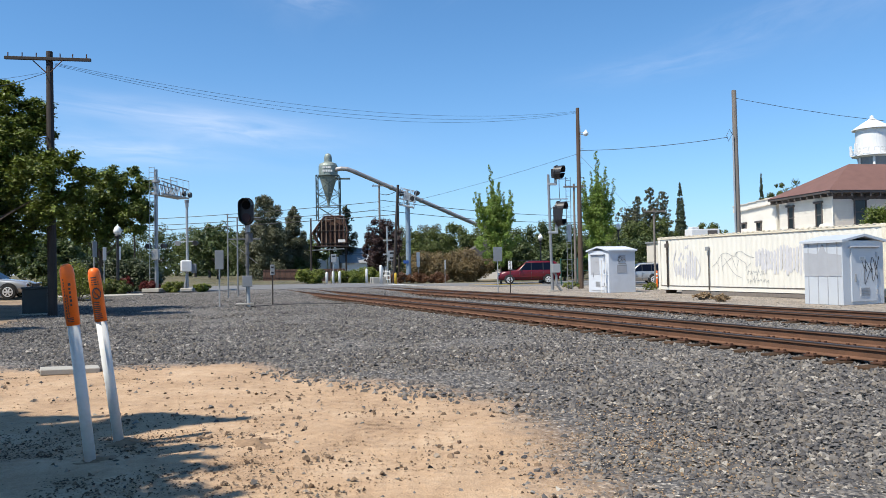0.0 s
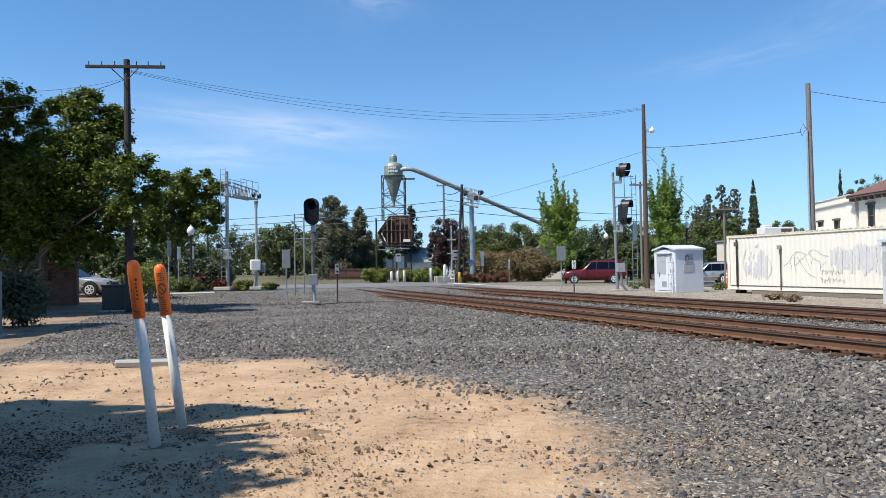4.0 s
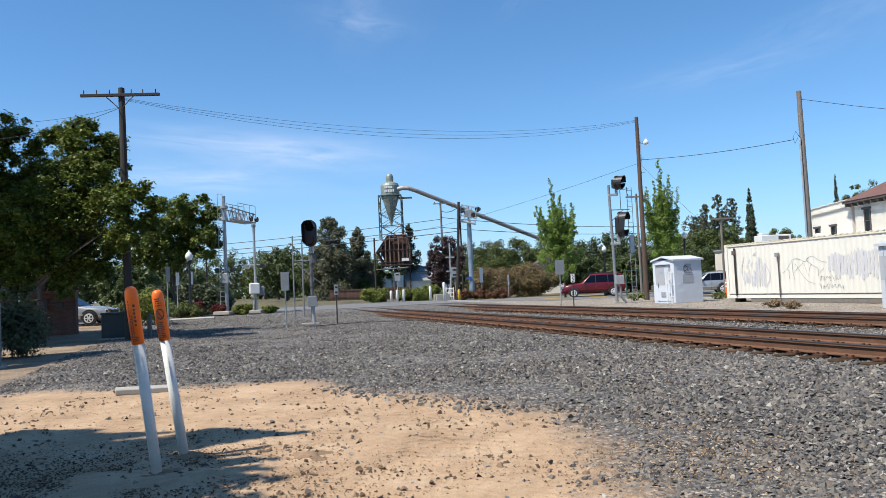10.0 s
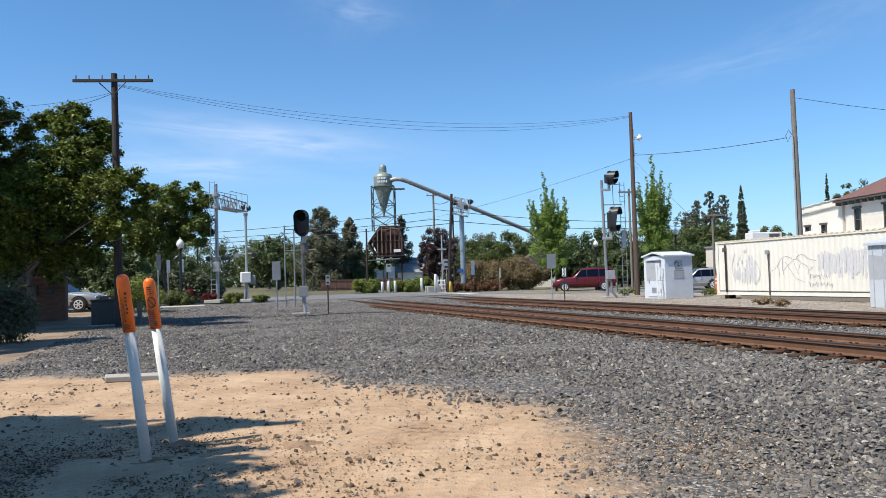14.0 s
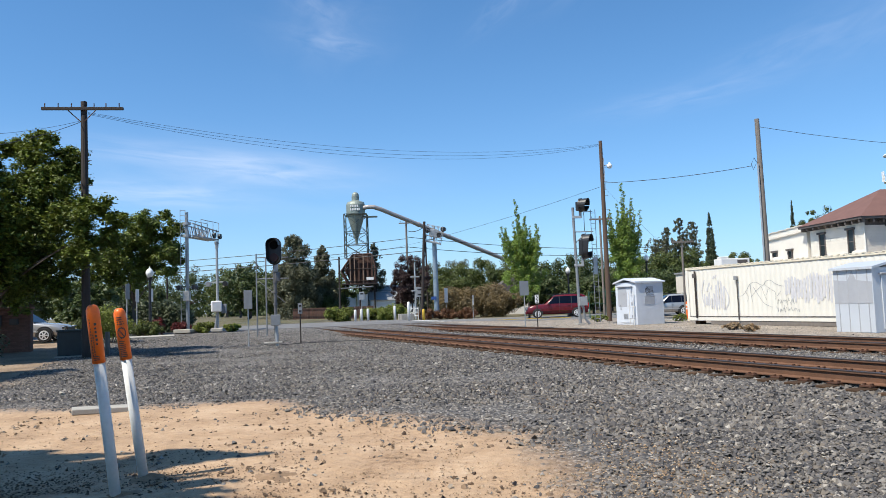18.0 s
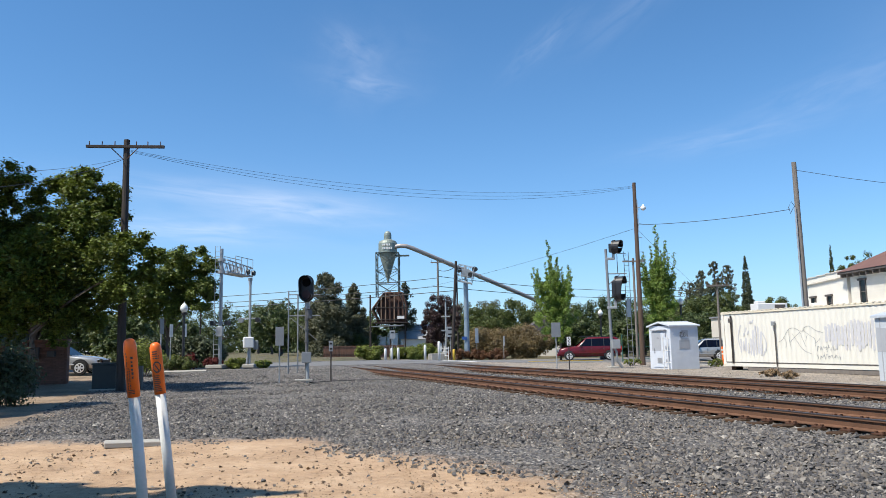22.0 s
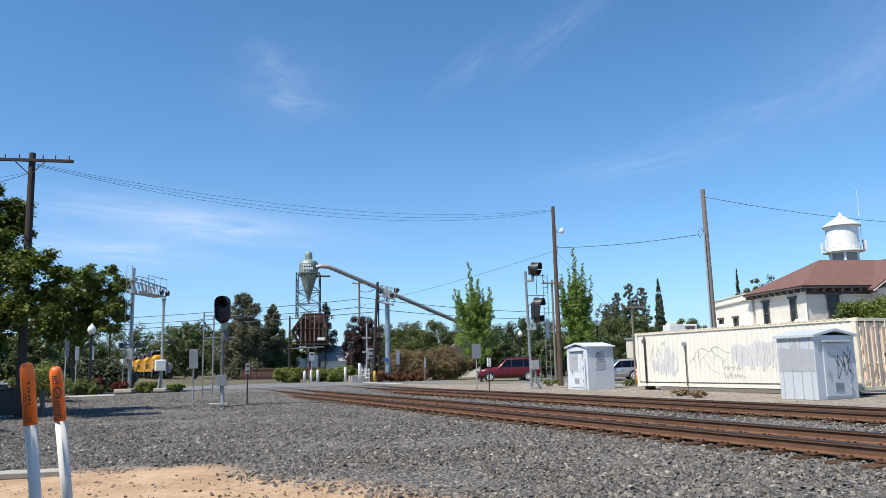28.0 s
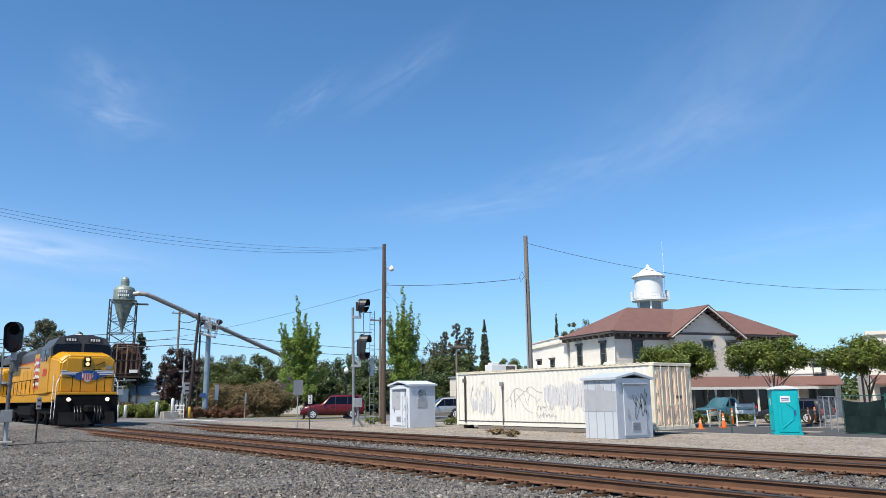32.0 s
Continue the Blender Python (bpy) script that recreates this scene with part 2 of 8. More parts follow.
M = dict(
    stone=pebble_material("ballast_stone", [(0.0, (0.05, 0.048, 0.05)), (0.25, (0.1, 0.093, 0.092)), (0.5, (0.146, 0.134, 0.125)), (0.68, (0.172, 0.143, 0.114)), (0.82, (0.2, 0.182, 0.164)), (0.95, (0.262, 0.236, 0.205)), (1.0, (0.43, 0.39, 0.335))]),
    grit=pebble_material("sandy_grit", [(0.0, (0.16, 0.1, 0.06)), (0.35, (0.3, 0.2, 0.115)), (0.8, (0.4, 0.28, 0.17)), (1.0, (0.55, 0.44, 0.31))], 0.95),
    pale_stone=pebble_material("pale_gravel", [(0.0, (0.13, 0.115, 0.095)), (0.4, (0.24, 0.205, 0.165)), (0.8, (0.33, 0.29, 0.235)), (1.0, (0.5, 0.45, 0.38))]),
    # crumbs whose dark tone deepens the shade on the sand
    shade_litter=pebble_material("shade_litter_brown", [(0.0, (0.05, 0.028, 0.016)), (0.6, (0.1, 0.062, 0.036)), (1.0, (0.18, 0.12, 0.072))], 0.95),
    clod=pebble_material("dirt_clod", [(0.0, (0.077, 0.048, 0.031)), (0.5, (0.169, 0.112, 0.069)), (0.8, (0.262, 0.177, 0.112)), (0.92, (0.154, 0.146, 0.139)), (1.0, (0.347, 0.277, 0.208))], 0.95),
    rail=mat("rusty_rail", (0.135, 0.066, 0.037), 0.75, 0.2, scale=3, var=0.3, bump=0.2, fine=50, stretch=(1, 1, 1)),
    railtop=mat("dark_rail_head", (0.045, 0.034, 0.031), 0.5, 0.3, scale=4, var=0.2, bump=0.05),
    tie=mat("creosoted_tie", (0.07, 0.043, 0.027), 0.95, spec=0.15, scale=3, var=0.4, bump=0.5, fine=35, stretch=(1, 4, 4), obj_var=0.3),
    iron=mat("rusty_iron", (0.089, 0.04, 0.023), 0.8, 0.2, scale=10, var=0.3),
    concrete=mat("concrete", (0.339, 0.316, 0.277), 0.85, scale=2.0, var=0.15, bump=0.2, fine=80),
    asphalt=mat("road_asphalt", (0.146, 0.142, 0.139), 0.9, scale=0.6, var=0.2, bump=0.2, fine=70),
    asphalt_dark=mat("fresh_asphalt", (0.054, 0.054, 0.055), 0.9, scale=0.8, var=0.2, bump=0.2, fine=70),
    yellow_line=mat("road_yellow", (0.595, 0.383, 0.043), 0.8, scale=3, var=0.2),
    white_line=mat("road_white", (0.637, 0.629, 0.595), 0.8, scale=3, var=0.15),
    white=mat("white_enamel", (0.68, 0.671, 0.654), 0.45, scale=1.3, var=0.06, bump=0.04),
    cream=mat("cream_container_paint", (0.69, 0.66, 0.585), 0.5, scale=0.9, var=0.06, bump=0.05, fine=20),
    creamtrim=mat("cream_frame_paint", (0.646, 0.578, 0.451), 0.6, scale=2.0, var=0.2, bump=0.08),
    tan=mat("tan_container_paint", (0.8, 0.6, 0.44), 0.55, scale=1.5, var=0.15, bump=0.08),
    hut=mat("pale_blue_grey_hut", (0.5, 0.525, 0.56), 0.4, 0.1, scale=1.2, var=0.05, bump=0.03),
    hutwhite=mat("white_hut_paint", (0.55, 0.58, 0.63), 0.5, scale=2.5, var=0.08, bump=0.05),
    hutdark=mat("grey_overpaint", (0.354, 0.362, 0.385), 0.6, scale=3, var=0.08, bump=0.02),
    graff=mat("graffiti_black", (0.046, 0.046, 0.054), 0.6, scale=5, var=0.2, bump=0),
    graffgrey=mat("graffiti_grey", (0.53, 0.52, 0.53), 0.6, scale=5, var=0.1, bump=0),
    wood_pole=mat("brown_pole_wood", (0.09, 0.056, 0.038), 0.85, scale=2.5, var=0.3, bump=0.5, fine=18, stretch=(8, 8, 0.5)),
    wood_dark=mat("tarred_pole_wood", (0.03, 0.022, 0.019), 0.8, scale=2.5, var=0.35, bump=0.5, fine=18, stretch=(8, 8, 0.5)),
    wood_grey=mat("weathered_pole_wood", (0.169, 0.146, 0.127), 0.85, scale=2.5, var=0.25, bump=0.4, fine=18, stretch=(8, 8, 0.5)),
    galv=mat("galvanised_steel", (0.362, 0.37, 0.377), 0.45, 0.4, scale=5, var=0.1, bump=0.03),
    alum=mat("grey_signal_steel", (0.231, 0.239, 0.25), 0.5, 0.3, scale=5, var=0.12, bump=0.04),
    mast_dark=mat("dark_grey_mast", (0.115, 0.115, 0.12), 0.6, 0.3, scale=4, var=0.3, bump=0.08),
    black=mat("black_steel", (0.015, 0.015, 0.017), 0.45, scale=5, var=0.25, bump=0.05),
    lens=mat("dark_lens", (0.004, 0.003, 0.003), 0.6, spec=0.08, scale=5, var=0.2, bump=0),
    wire=mat("black_wire", (0.019, 0.019, 0.022), 0.6, scale=5, var=0.1, bump=0),
    orange=mat("orange_plastic", (0.82, 0.15, 0.013), 0.4, scale=7, var=0.1, bump=0.03),
    pvc=mat("white_pvc", (0.595, 0.586, 0.561), 0.4, scale=5, var=0.12, bump=0.03, fine=30),
    green_metal=mat("faded_green_tin", (0.231, 0.262, 0.231), 0.55, 0.3, scale=1.5, var=0.22, bump=0.08),
    tower_steel=mat("dark_green_angle_steel", (0.085, 0.108, 0.1), 0.6, 0.3, scale=3, var=0.2),
    pipe=mat("weathered_pipe", (0.43, 0.42, 0.42), 0.5, 0.4, scale=0.7, var=0.25, bump=0.05, col2=(0.42, 0.36, 0.32)),
    plank=mat("red_brown_board", (0.092, 0.046, 0.032), 0.85, scale=2, var=0.35, bump=0.3, obj_var=0.25),
    clap=mat("cream_clapboard", (0.72, 0.64, 0.54), 0.7, scale=1.5, var=0.06, bump=0.05, obj_var=0.04),
    clapside=mat("white_lap_board", (0.705, 0.663, 0.586), 0.7, scale=1.5, var=0.05, bump=0.05, obj_var=0.03),
    roof=mat("brown_red_roof", (0.146, 0.073, 0.058), 0.8, scale=1.5, var=0.15, bump=0.2, fine=25),
    trimgrey=mat("dark_trim", (0.092, 0.077, 0.069), 0.7, scale=3, var=0.2),
    stucco=mat("pale_stucco", (0.637, 0.586, 0.51), 0.85, scale=1.0, var=0.07, bump=0.1),
    brick=mat("brick_red_brown", (0.169, 0.085, 0.065), 0.85, scale=4, var=0.2, bump=0.2, obj_var=0.2),
    glass=mat("window_glass", (0.023, 0.031, 0.035), 0.08, spec=0.35, scale=1, var=0.2, bump=0),
    tankwhite=mat("tank_white", (0.705, 0.705, 0.697), 0.45, scale=0.5, var=0.06, bump=0.03),
    grey=mat("grey_paint", (0.231, 0.239, 0.246), 0.6, scale=3, var=0.12),
    loco_y=mat("yellow_engine_paint", (0.55, 0.262, 0.006), 0.38, scale=0.8, var=0.1, bump=0.03, fine=12),
    loco_g=mat("dark_grey_engine_paint", (0.06, 0.064, 0.072), 0.5, scale=1, var=0.2, bump=0.04),
    loco_k=mat("sooty_underframe", (0.009, 0.009, 0.01), 0.9, spec=0.1, scale=2, var=0.4, bump=0.15),
    loco_r=mat("red_stripe", (0.51, 0.051, 0.025), 0.4, scale=4, var=0.1, bump=0),
    loco_b=mat("blue_wing_paint", (0.023, 0.069, 0.254), 0.4, scale=4, var=0.1, bump=0),
    loco_w=mat("white_wing_paint", (0.663, 0.68, 0.697), 0.4, scale=4, var=0.06, bump=0),
    headlamp=glow("lit_headlamp", (1.0, 0.8, 0.55), 1.4),
    dimlamp=glow("dim_headlamp", (1.0, 0.62, 0.3), 0.7),
    cabglass=mat("blue_black_cab_glass", (0.004, 0.006, 0.014), 0.1, spec=0.14, scale=1, var=0.2, bump=0),
    signred=glow("dim_red_signal", (0.018, 0.002, 0.002), 0.1),
    lampglobe=mat("frosted_globe", (0.722, 0.731, 0.714), 0.3, scale=5, var=0.03, bump=0),
    boxcar=mat("white_freight_paint", (0.595, 0.595, 0.586), 0.6, scale=0.7, var=0.15, bump=0.05),
    car_red=mat("dark_red_car_paint", (0.1, 0.006, 0.011), 0.25, scale=2, var=0.08, bump=0, spec=0.5),
    car_silver=mat("silver_car_paint", (0.42, 0.425, 0.435), 0.25, 0.5, scale=2, var=0.06, bump=0),
    car_blue=mat("blue_green_car_paint", (0.046, 0.123, 0.154), 0.22, scale=2, var=0.08, bump=0),
    tyre=mat("tyre_rubber", (0.015, 0.015, 0.015), 0.85, scale=8, var=0.2, bump=0.1),
    chrome=mat("bright_metal", (0.595, 0.595, 0.612), 0.2, 1.0, scale=8, var=0.06, bump=0),
    rim=mat("alloy_rim", (0.6, 0.6, 0.61), 0.4, 0.2, scale=8, var=0.1, bump=0),
    tail=mat("red_lamp_plastic", (0.385, 0.015, 0.015), 0.25, scale=8, var=0.1, bump=0),
    teal=mat("teal_plastic", (0, 0.354, 0.385), 0.35, scale=2, var=0.1, bump=0.03),
    screen=mat("dark_green_screen_cloth", (0.012, 0.022, 0.022), 0.95, spec=0.08, scale=2.5, var=0.4, bump=0.3, fine=25),
    fence_green=mat("green_fence_post", (0.023, 0.092, 0.069), 0.5, scale=5, var=0.15),
    bark=mat("grey_brown_bark", (0.1, 0.077, 0.062), 0.9, scale=4, var=0.3, bump=0.8, fine=20, stretch=(4, 4, 1)),
    leaf=leafmat("maple_leaf", (0.115, 0.148, 0.019), 0.5, 0.22),
    leaf2=leafmat("green_leaf", (0.088, 0.11, 0.024), trans=0.3),
    leaf_bright=leafmat("bright_young_leaf", (0.2, 0.285, 0.055), trans=0.5),
    leaf_dark=leafmat("dark_leaf", (0.06, 0.082, 0.02), trans=0.25),
    leaf_con=leafmat("conifer_needles", (0.095, 0.097, 0.05), trans=0.2),
    leaf_cyp=leafmat("cypress_needles", (0.062, 0.08, 0.035), trans=0.2),
    leaf_purple=leafmat("purple_plum_leaf", (0.05, 0.025, 0.023), trans=0.2),
    leaf_hedge=leafmat("red_tip_hedge_leaf", (0.2, 0.145, 0.065)),
    leaf_low=leafmat("low_shrub_leaf", (0.17, 0.2, 0.035), trans=0.4),
    leaf_rust=leafmat("rusty_hedge_leaf", (0.17, 0.08, 0.038)),
    leaf_red=leafmat("dark_red_shrub_leaf", (0.123, 0.019, 0.015)),
    dirt=mat("loose_brown_dirt", (0.231, 0.15, 0.089), 0.95, scale=5, var=0.35, bump=0.9, fine=30),
    dry=leafmat("dry_weed", (0.32, 0.225, 0.13)),
)

# ---------------------------------------------------------------- helpers of this scene
TD = Vector((-0.3244, 0.9459, 0))   # along the tracks, away from the camera
TN = Vector((0.9459, 0.3244, 0))    # across the tracks, away from the camera
TURN = 18.93                        # degrees from the y axis to the tracks


def W(s, u, z=0.0):
    return TN * s + TD * u + Vector((0, 0, z))


def sm(v, a, b):
    k = min(1.0, max(0.0, (v - a) / (b - a)))
    return k * k * (3 - 2 * k)


def zg(x, y):
    """Height of the ground."""
    s, u = 0.9459 * x + 0.3244 * y, -0.3244 * x + 0.9459 * y
    a = 0.13 * sm(s, 2.0, 8.2)
    b = 0.385 * sm(u, 30, 47.5) * (1 - sm(s, 17, 30))
    drop = sm(s, 25.5, 36)
    low = -0.3 + 0.35 * sm(u, 30, 55)
    bed = 0.032 * max(sm(s, 8.3, 8.9) * (1 - sm(s, 11.15, 11.7)), sm(s, 13.4, 14.0) * (1 - sm(s, 16.3, 16.9))) * (1 - sm(u, 40, 47))
    return max(a, b) * (1 - drop) + drop * low + bed


def link_mesh(name, bm, material, smooth=False):
    me = bpy.data.meshes.new(name)
    bmesh.ops.recalc_face_normals(bm, faces=bm.faces)
    bm.to_mesh(me)
    bm.free()
    for m in (material if isinstance(material, (list, tuple)) else [material]):
        me.materials.append(m)
    if smooth:
        me.polygons.foreach_set("use_smooth", [True] * len(me.polygons))
    return me


def part(name, bm, material, parent, label="", smooth=False):
    ob = new(name, link_mesh(name, bm, material, smooth))
    ob.parent = parent
    if label:
        ob["label"] = label
    return ob


def solid(name, bm, material, label, category, kind="", group="", smooth=False):
    return tagged(new(name, link_mesh(name, bm, material, smooth)), label, category, group, kind)


def thing(name, m, label, category, group="", kind=""):
    ob = new(name)
    ob.empty_display_size = 0.2
    ob.matrix_basis = m
    return tagged(ob, label, category, group, kind)


def box(bm, c, s, rz=0.0, bevel=0.0, rx=0.0, ry=0.0):
    m = pose(*c, rx, ry, rz) @ Matrix.Diagonal((*s, 1))
    r = bmesh.ops.create_cube(bm, size=1, matrix=m)
    if bevel:
        es = list({e for v in r["verts"] for e in v.link_edges})
        bmesh.ops.bevel(bm, geom=es, offset=bevel, segments=1, affect="EDGES")
    return bm


def rod(bm, a, b, r0, r1=None, n=8):
    a, b = Vector(a), Vector(b)
    d = b - a
    m = Matrix.Translation((a + b) / 2) @ d.to_track_quat("Z", "Y").to_matrix().to_4x4()
    bmesh.ops.create_cone(bm, cap_ends=True, segments=n, radius1=r0, radius2=r0 if r1 is None else r1, depth=d.length, matrix=m)
    return bm


def lathe(bm, prof, n=16, at=(0, 0, 0)):
    """A turned form from (radius, height) pairs."""
    rings = []
    for r, z in prof:
        rings.append([bm.verts.new((at[0] + r * math.cos(6.28318 * i / n), at[1] + r * math.sin(6.28318 * i / n), at[2] + z)) for i in range(n)])
    for a, b in zip(rings, rings[1:]):
        for i in range(n):
            bm.faces.new((a[i], a[(i + 1) % n], b[(i + 1) % n], b[i]))
    bm.faces.new(rings[0][::-1])
    bm.faces.new(rings[-1])
    return bm


def prism(bm, pts, axis, a, b):
    """A flat outline pushed from a to b along an axis (0 x, 1 y, 2 z)."""
    def p(q, v):
        c = list(q)
        c.insert(axis, v)
        return bm.verts.new(c)
    lo, hi = [p(q, a) for q in pts], [p(q, b) for q in pts]
    bm.faces.new(lo)
    bm.faces.new(hi[::-1])
    for i in range(len(pts)):
        j = (i + 1) % len(pts)
        bm.faces.new((lo[i], hi[i], hi[j], lo[j]))
    return bm


def tube(bm, pts, r, n=5):
    """One unbroken tube through the points; r is a radius, or one for each point."""
    pts = [Vector(p) for p in pts]
    rings = []
    for i, p in enumerate(pts):
        d = (pts[min(i + 1, len(pts) - 1)] - pts[max(i - 1, 0)]).normalized()
        a = d.cross(Vector((0, 0, 1)) if abs(d.z) < 0.9 else Vector((1, 0, 0))).normalized()
        b = d.cross(a)
        k = r[i] if isinstance(r, (list, tuple)) else r
        rings.append([bm.verts.new(p + (a * math.cos(6.28318 * j / n) + b * math.sin(6.28318 * j / n)) * k) for j in range(n)])
    for u, v in zip(rings, rings[1:]):
        for j in range(n):
            bm.faces.new((u[j], u[(j + 1) % n], v[(j + 1) % n], v[j]))
    bm.faces.new(rings[0][::-1])
    bm.faces.new(rings[-1])
    return bm


def B():
    return bmesh.new()


def raw(name, verts, faces, material):
    me = bpy.data.meshes.new(name)
    me.from_pydata(verts, [], faces)
    me.materials.append(material)
    return me


# ---------------------------------------------------------------- ground
def ground_material():
    m = bpy.data.materials.new("gravel_and_dirt")
    m.use_nodes = True
    n, l = m.node_tree.nodes, m.node_tree.links
    b = n["Principled BSDF"]
    co = n.new("ShaderNodeTexCoord")
    P = co.outputs["Object"]

    def noise_node(scale, detail=4.0):
        k = n.new("ShaderNodeTexNoise")
        k.inputs["Scale"].default_value, k.inputs["Detail"].default_value = scale, detail
        l.new(P, k.inputs["Vector"])
        return k.outputs["Fac"]

    def math_node(op, a, c=None, d=None):
        k = n.new("ShaderNodeMath")
        k.operation = op
        for i, v in enumerate((a, c, d)):
            if v is None:
                continue
            if isinstance(v, (int, float)):
                k.inputs[i].default_value = v
            else:
                l.new(v, k.inputs[i])
        return k.outputs[0]

    def ramp(fac, stops):
        k = n.new("ShaderNodeValToRGB")
        e = k.color_ramp.elements
        while len(e) < len(stops):
            e.new(0.5)
        for q, (p_, c_) in zip(e, stops):
            q.position, q.color = p_, (*c_, 1)
        l.new(fac, k.inputs["Fac"])
        return k.outputs["Color"]

    def mix(fac, a, c):
        k = n.new("ShaderNodeMix")
        k.data_type = "RGBA"
        l.new(fac, k.inputs[0])
        l.new(a, k.inputs[6])
        l.new(c, k.inputs[7])
        return k.outputs[2]

    sep = n.new("ShaderNodeSeparateXYZ")
    l.new(P, sep.inputs[0])
    x, y = sep.outputs[0], sep.outputs[1]
    s = math_node("ADD", math_node("MULTIPLY", x, 0.9459), math_node("MULTIPLY", y, 0.3244))
    u = math_node("ADD", math_node("MULTIPLY", x, -0.3244), math_node("MULTIPLY", y, 0.9459))
    # stones, with shade painted into the gaps between them
    vo = n.new("ShaderNodeTexVoronoi")
    vo.inputs["Scale"].default_value = 27.0
    l.new(P, vo.inputs["Vector"])
    bw = n.new("ShaderNodeRGBToBW")
    l.new(vo.outputs["Color"], bw.inputs[0])
    stone = ramp(bw.outputs[0], [(0.2, (0.055, 0.051, 0.049)), (0.5, (0.165, 0.151, 0.139)), (0.75, (0.255, 0.23, 0.204)), (0.92, (0.5, 0.455, 0.395))])
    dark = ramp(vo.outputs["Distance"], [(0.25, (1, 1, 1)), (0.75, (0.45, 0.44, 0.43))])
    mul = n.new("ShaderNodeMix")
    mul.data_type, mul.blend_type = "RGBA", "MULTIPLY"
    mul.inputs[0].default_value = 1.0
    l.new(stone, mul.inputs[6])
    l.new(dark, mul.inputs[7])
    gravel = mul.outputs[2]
    # sand
    sand = ramp(math_node("ADD", math_node("MULTIPLY", noise_node(1.1, 9), 0.45), math_node("ADD", math_node("MULTIPLY", noise_node(9.0, 6), 0.25), math_node("MULTIPLY", noise_node(75.0, 3), 0.3))),
                [(0.36, (0.15, 0.09, 0.048)), (0.42, (0.32, 0.207, 0.12)), (0.53, (0.415, 0.28, 0.17)), (0.66, (0.51, 0.37, 0.245))])
    dirt = ramp(math_node("ADD", math_node("MULTIPLY", noise_node(0.8), 0.5), math_node("MULTIPLY", noise_node(30.0), 0.5)),
                [(0.34, (0.24, 0.19, 0.14)), (0.5, (0.35, 0.29, 0.225)), (0.66, (0.43, 0.37, 0.3))])
    # the sandy patch by the markers
    wob = math_node("ADD", math_node("MULTIPLY", math_node("SUBTRACT", noise_node(0.55, 3), 0.5), 3.2), math_node("MULTIPLY", math_node("SUBTRACT", noise_node(5.0, 5), 0.5), 1.6))
    side = math_node("SUBTRACT", x, 1.15)
    back = math_node("SUBTRACT", y, 13.1)
    slope = math_node("SUBTRACT", math_node("ADD", math_node("MULTIPLY", x, 0.75), math_node("MULTIPLY", y, 0.66)), 6.6)
    edge = math_node("ADD", math_node("MAXIMUM", side, math_node("MAXIMUM", back, slope)), math_node("MULTIPLY", wob, 0.42))
    k1 = n.new("ShaderNodeMapRange")
    k1.inputs["From Min"].default_value, k1.inputs["From Max"].default_value = -0.35, 0.45
    l.new(edge, k1.inputs["Value"])
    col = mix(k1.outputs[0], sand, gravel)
    # bare dirt past the far track, and a strip left of the gravel
    k2 = n.new("ShaderNodeMapRange")
    k2.inputs["From Min"].default_value, k2.inputs["From Max"].default_value = 17.0, 18.6
    l.new(math_node("ADD", s, math_node("MULTIPLY", math_node("SUBTRACT", noise_node(0.7), 0.5), 2.5)), k2.inputs["Value"])
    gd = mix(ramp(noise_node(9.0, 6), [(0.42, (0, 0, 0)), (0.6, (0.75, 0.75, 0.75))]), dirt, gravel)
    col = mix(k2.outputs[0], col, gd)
    k3 = n.new("ShaderNodeMapRange")
    k3.inputs["From Min"].default_value, k3.inputs["From Max"].default_value = -2.7, -3.9
    l.new(math_node("ADD", math_node("SUBTRACT", s, 0.0), math_node("MULTIPLY", math_node("SUBTRACT", noise_node(0.5), 0.5), 3.0)), k3.inputs["Value"])
    path = ramp(math_node("ADD", math_node("MULTIPLY", noise_node(0.9, 6), 0.5), math_node("MULTIPLY", noise_node(22.0, 4), 0.5)),
                [(0.36, (0.12, 0.08, 0.05)), (0.5, (0.235, 0.168, 0.11)), (0.66, (0.33, 0.245, 0.165))])
    col = mix(k3.outputs[0], col, path)
    # far off: dry earth and grass
    k4 = n.new("ShaderNodeMapRange")
    k4.inputs["From Min"].default_value, k4.inputs["From Max"].default_value = 64.0, 68.0
    l.new(u, k4.inputs["Value"])
    grass = ramp(noise_node(0.4, 6), [(0.35, (0.054, 0.065, 0.023)), (0.6, (0.154, 0.123, 0.069))])
    col = mix(k4.outputs[0], col, grass)
    l.new(col, b.inputs["Base Color"])
    b.inputs["Roughness"].default_value = 0.9
    bp = n.new("ShaderNodeBump")
    bp.inputs["Strength"].default_value, bp.inputs["Distance"].default_value = 0.95, 0.03
    pebbly = math_node("MULTIPLY", math_node("MULTIPLY", vo.outputs["Distance"], -1.0), math_node("MULTIPLY", k1.outputs[0], math_node("SUBTRACT", 1.0, k3.outputs[0])))
    hgt = math_node("ADD", math_node("ADD", pebbly, math_node("ADD", math_node("MULTIPLY", noise_node(9.0, 6), 0.9), math_node("MULTIPLY", noise_node(60.0, 3), 0.45))), math_node("MULTIPLY", noise_node(2.3, 8), 2.6))
    l.new(hgt, bp.inputs["Height"])
    l.new(bp.outputs["Normal"], b.inputs["Normal"])
    return m


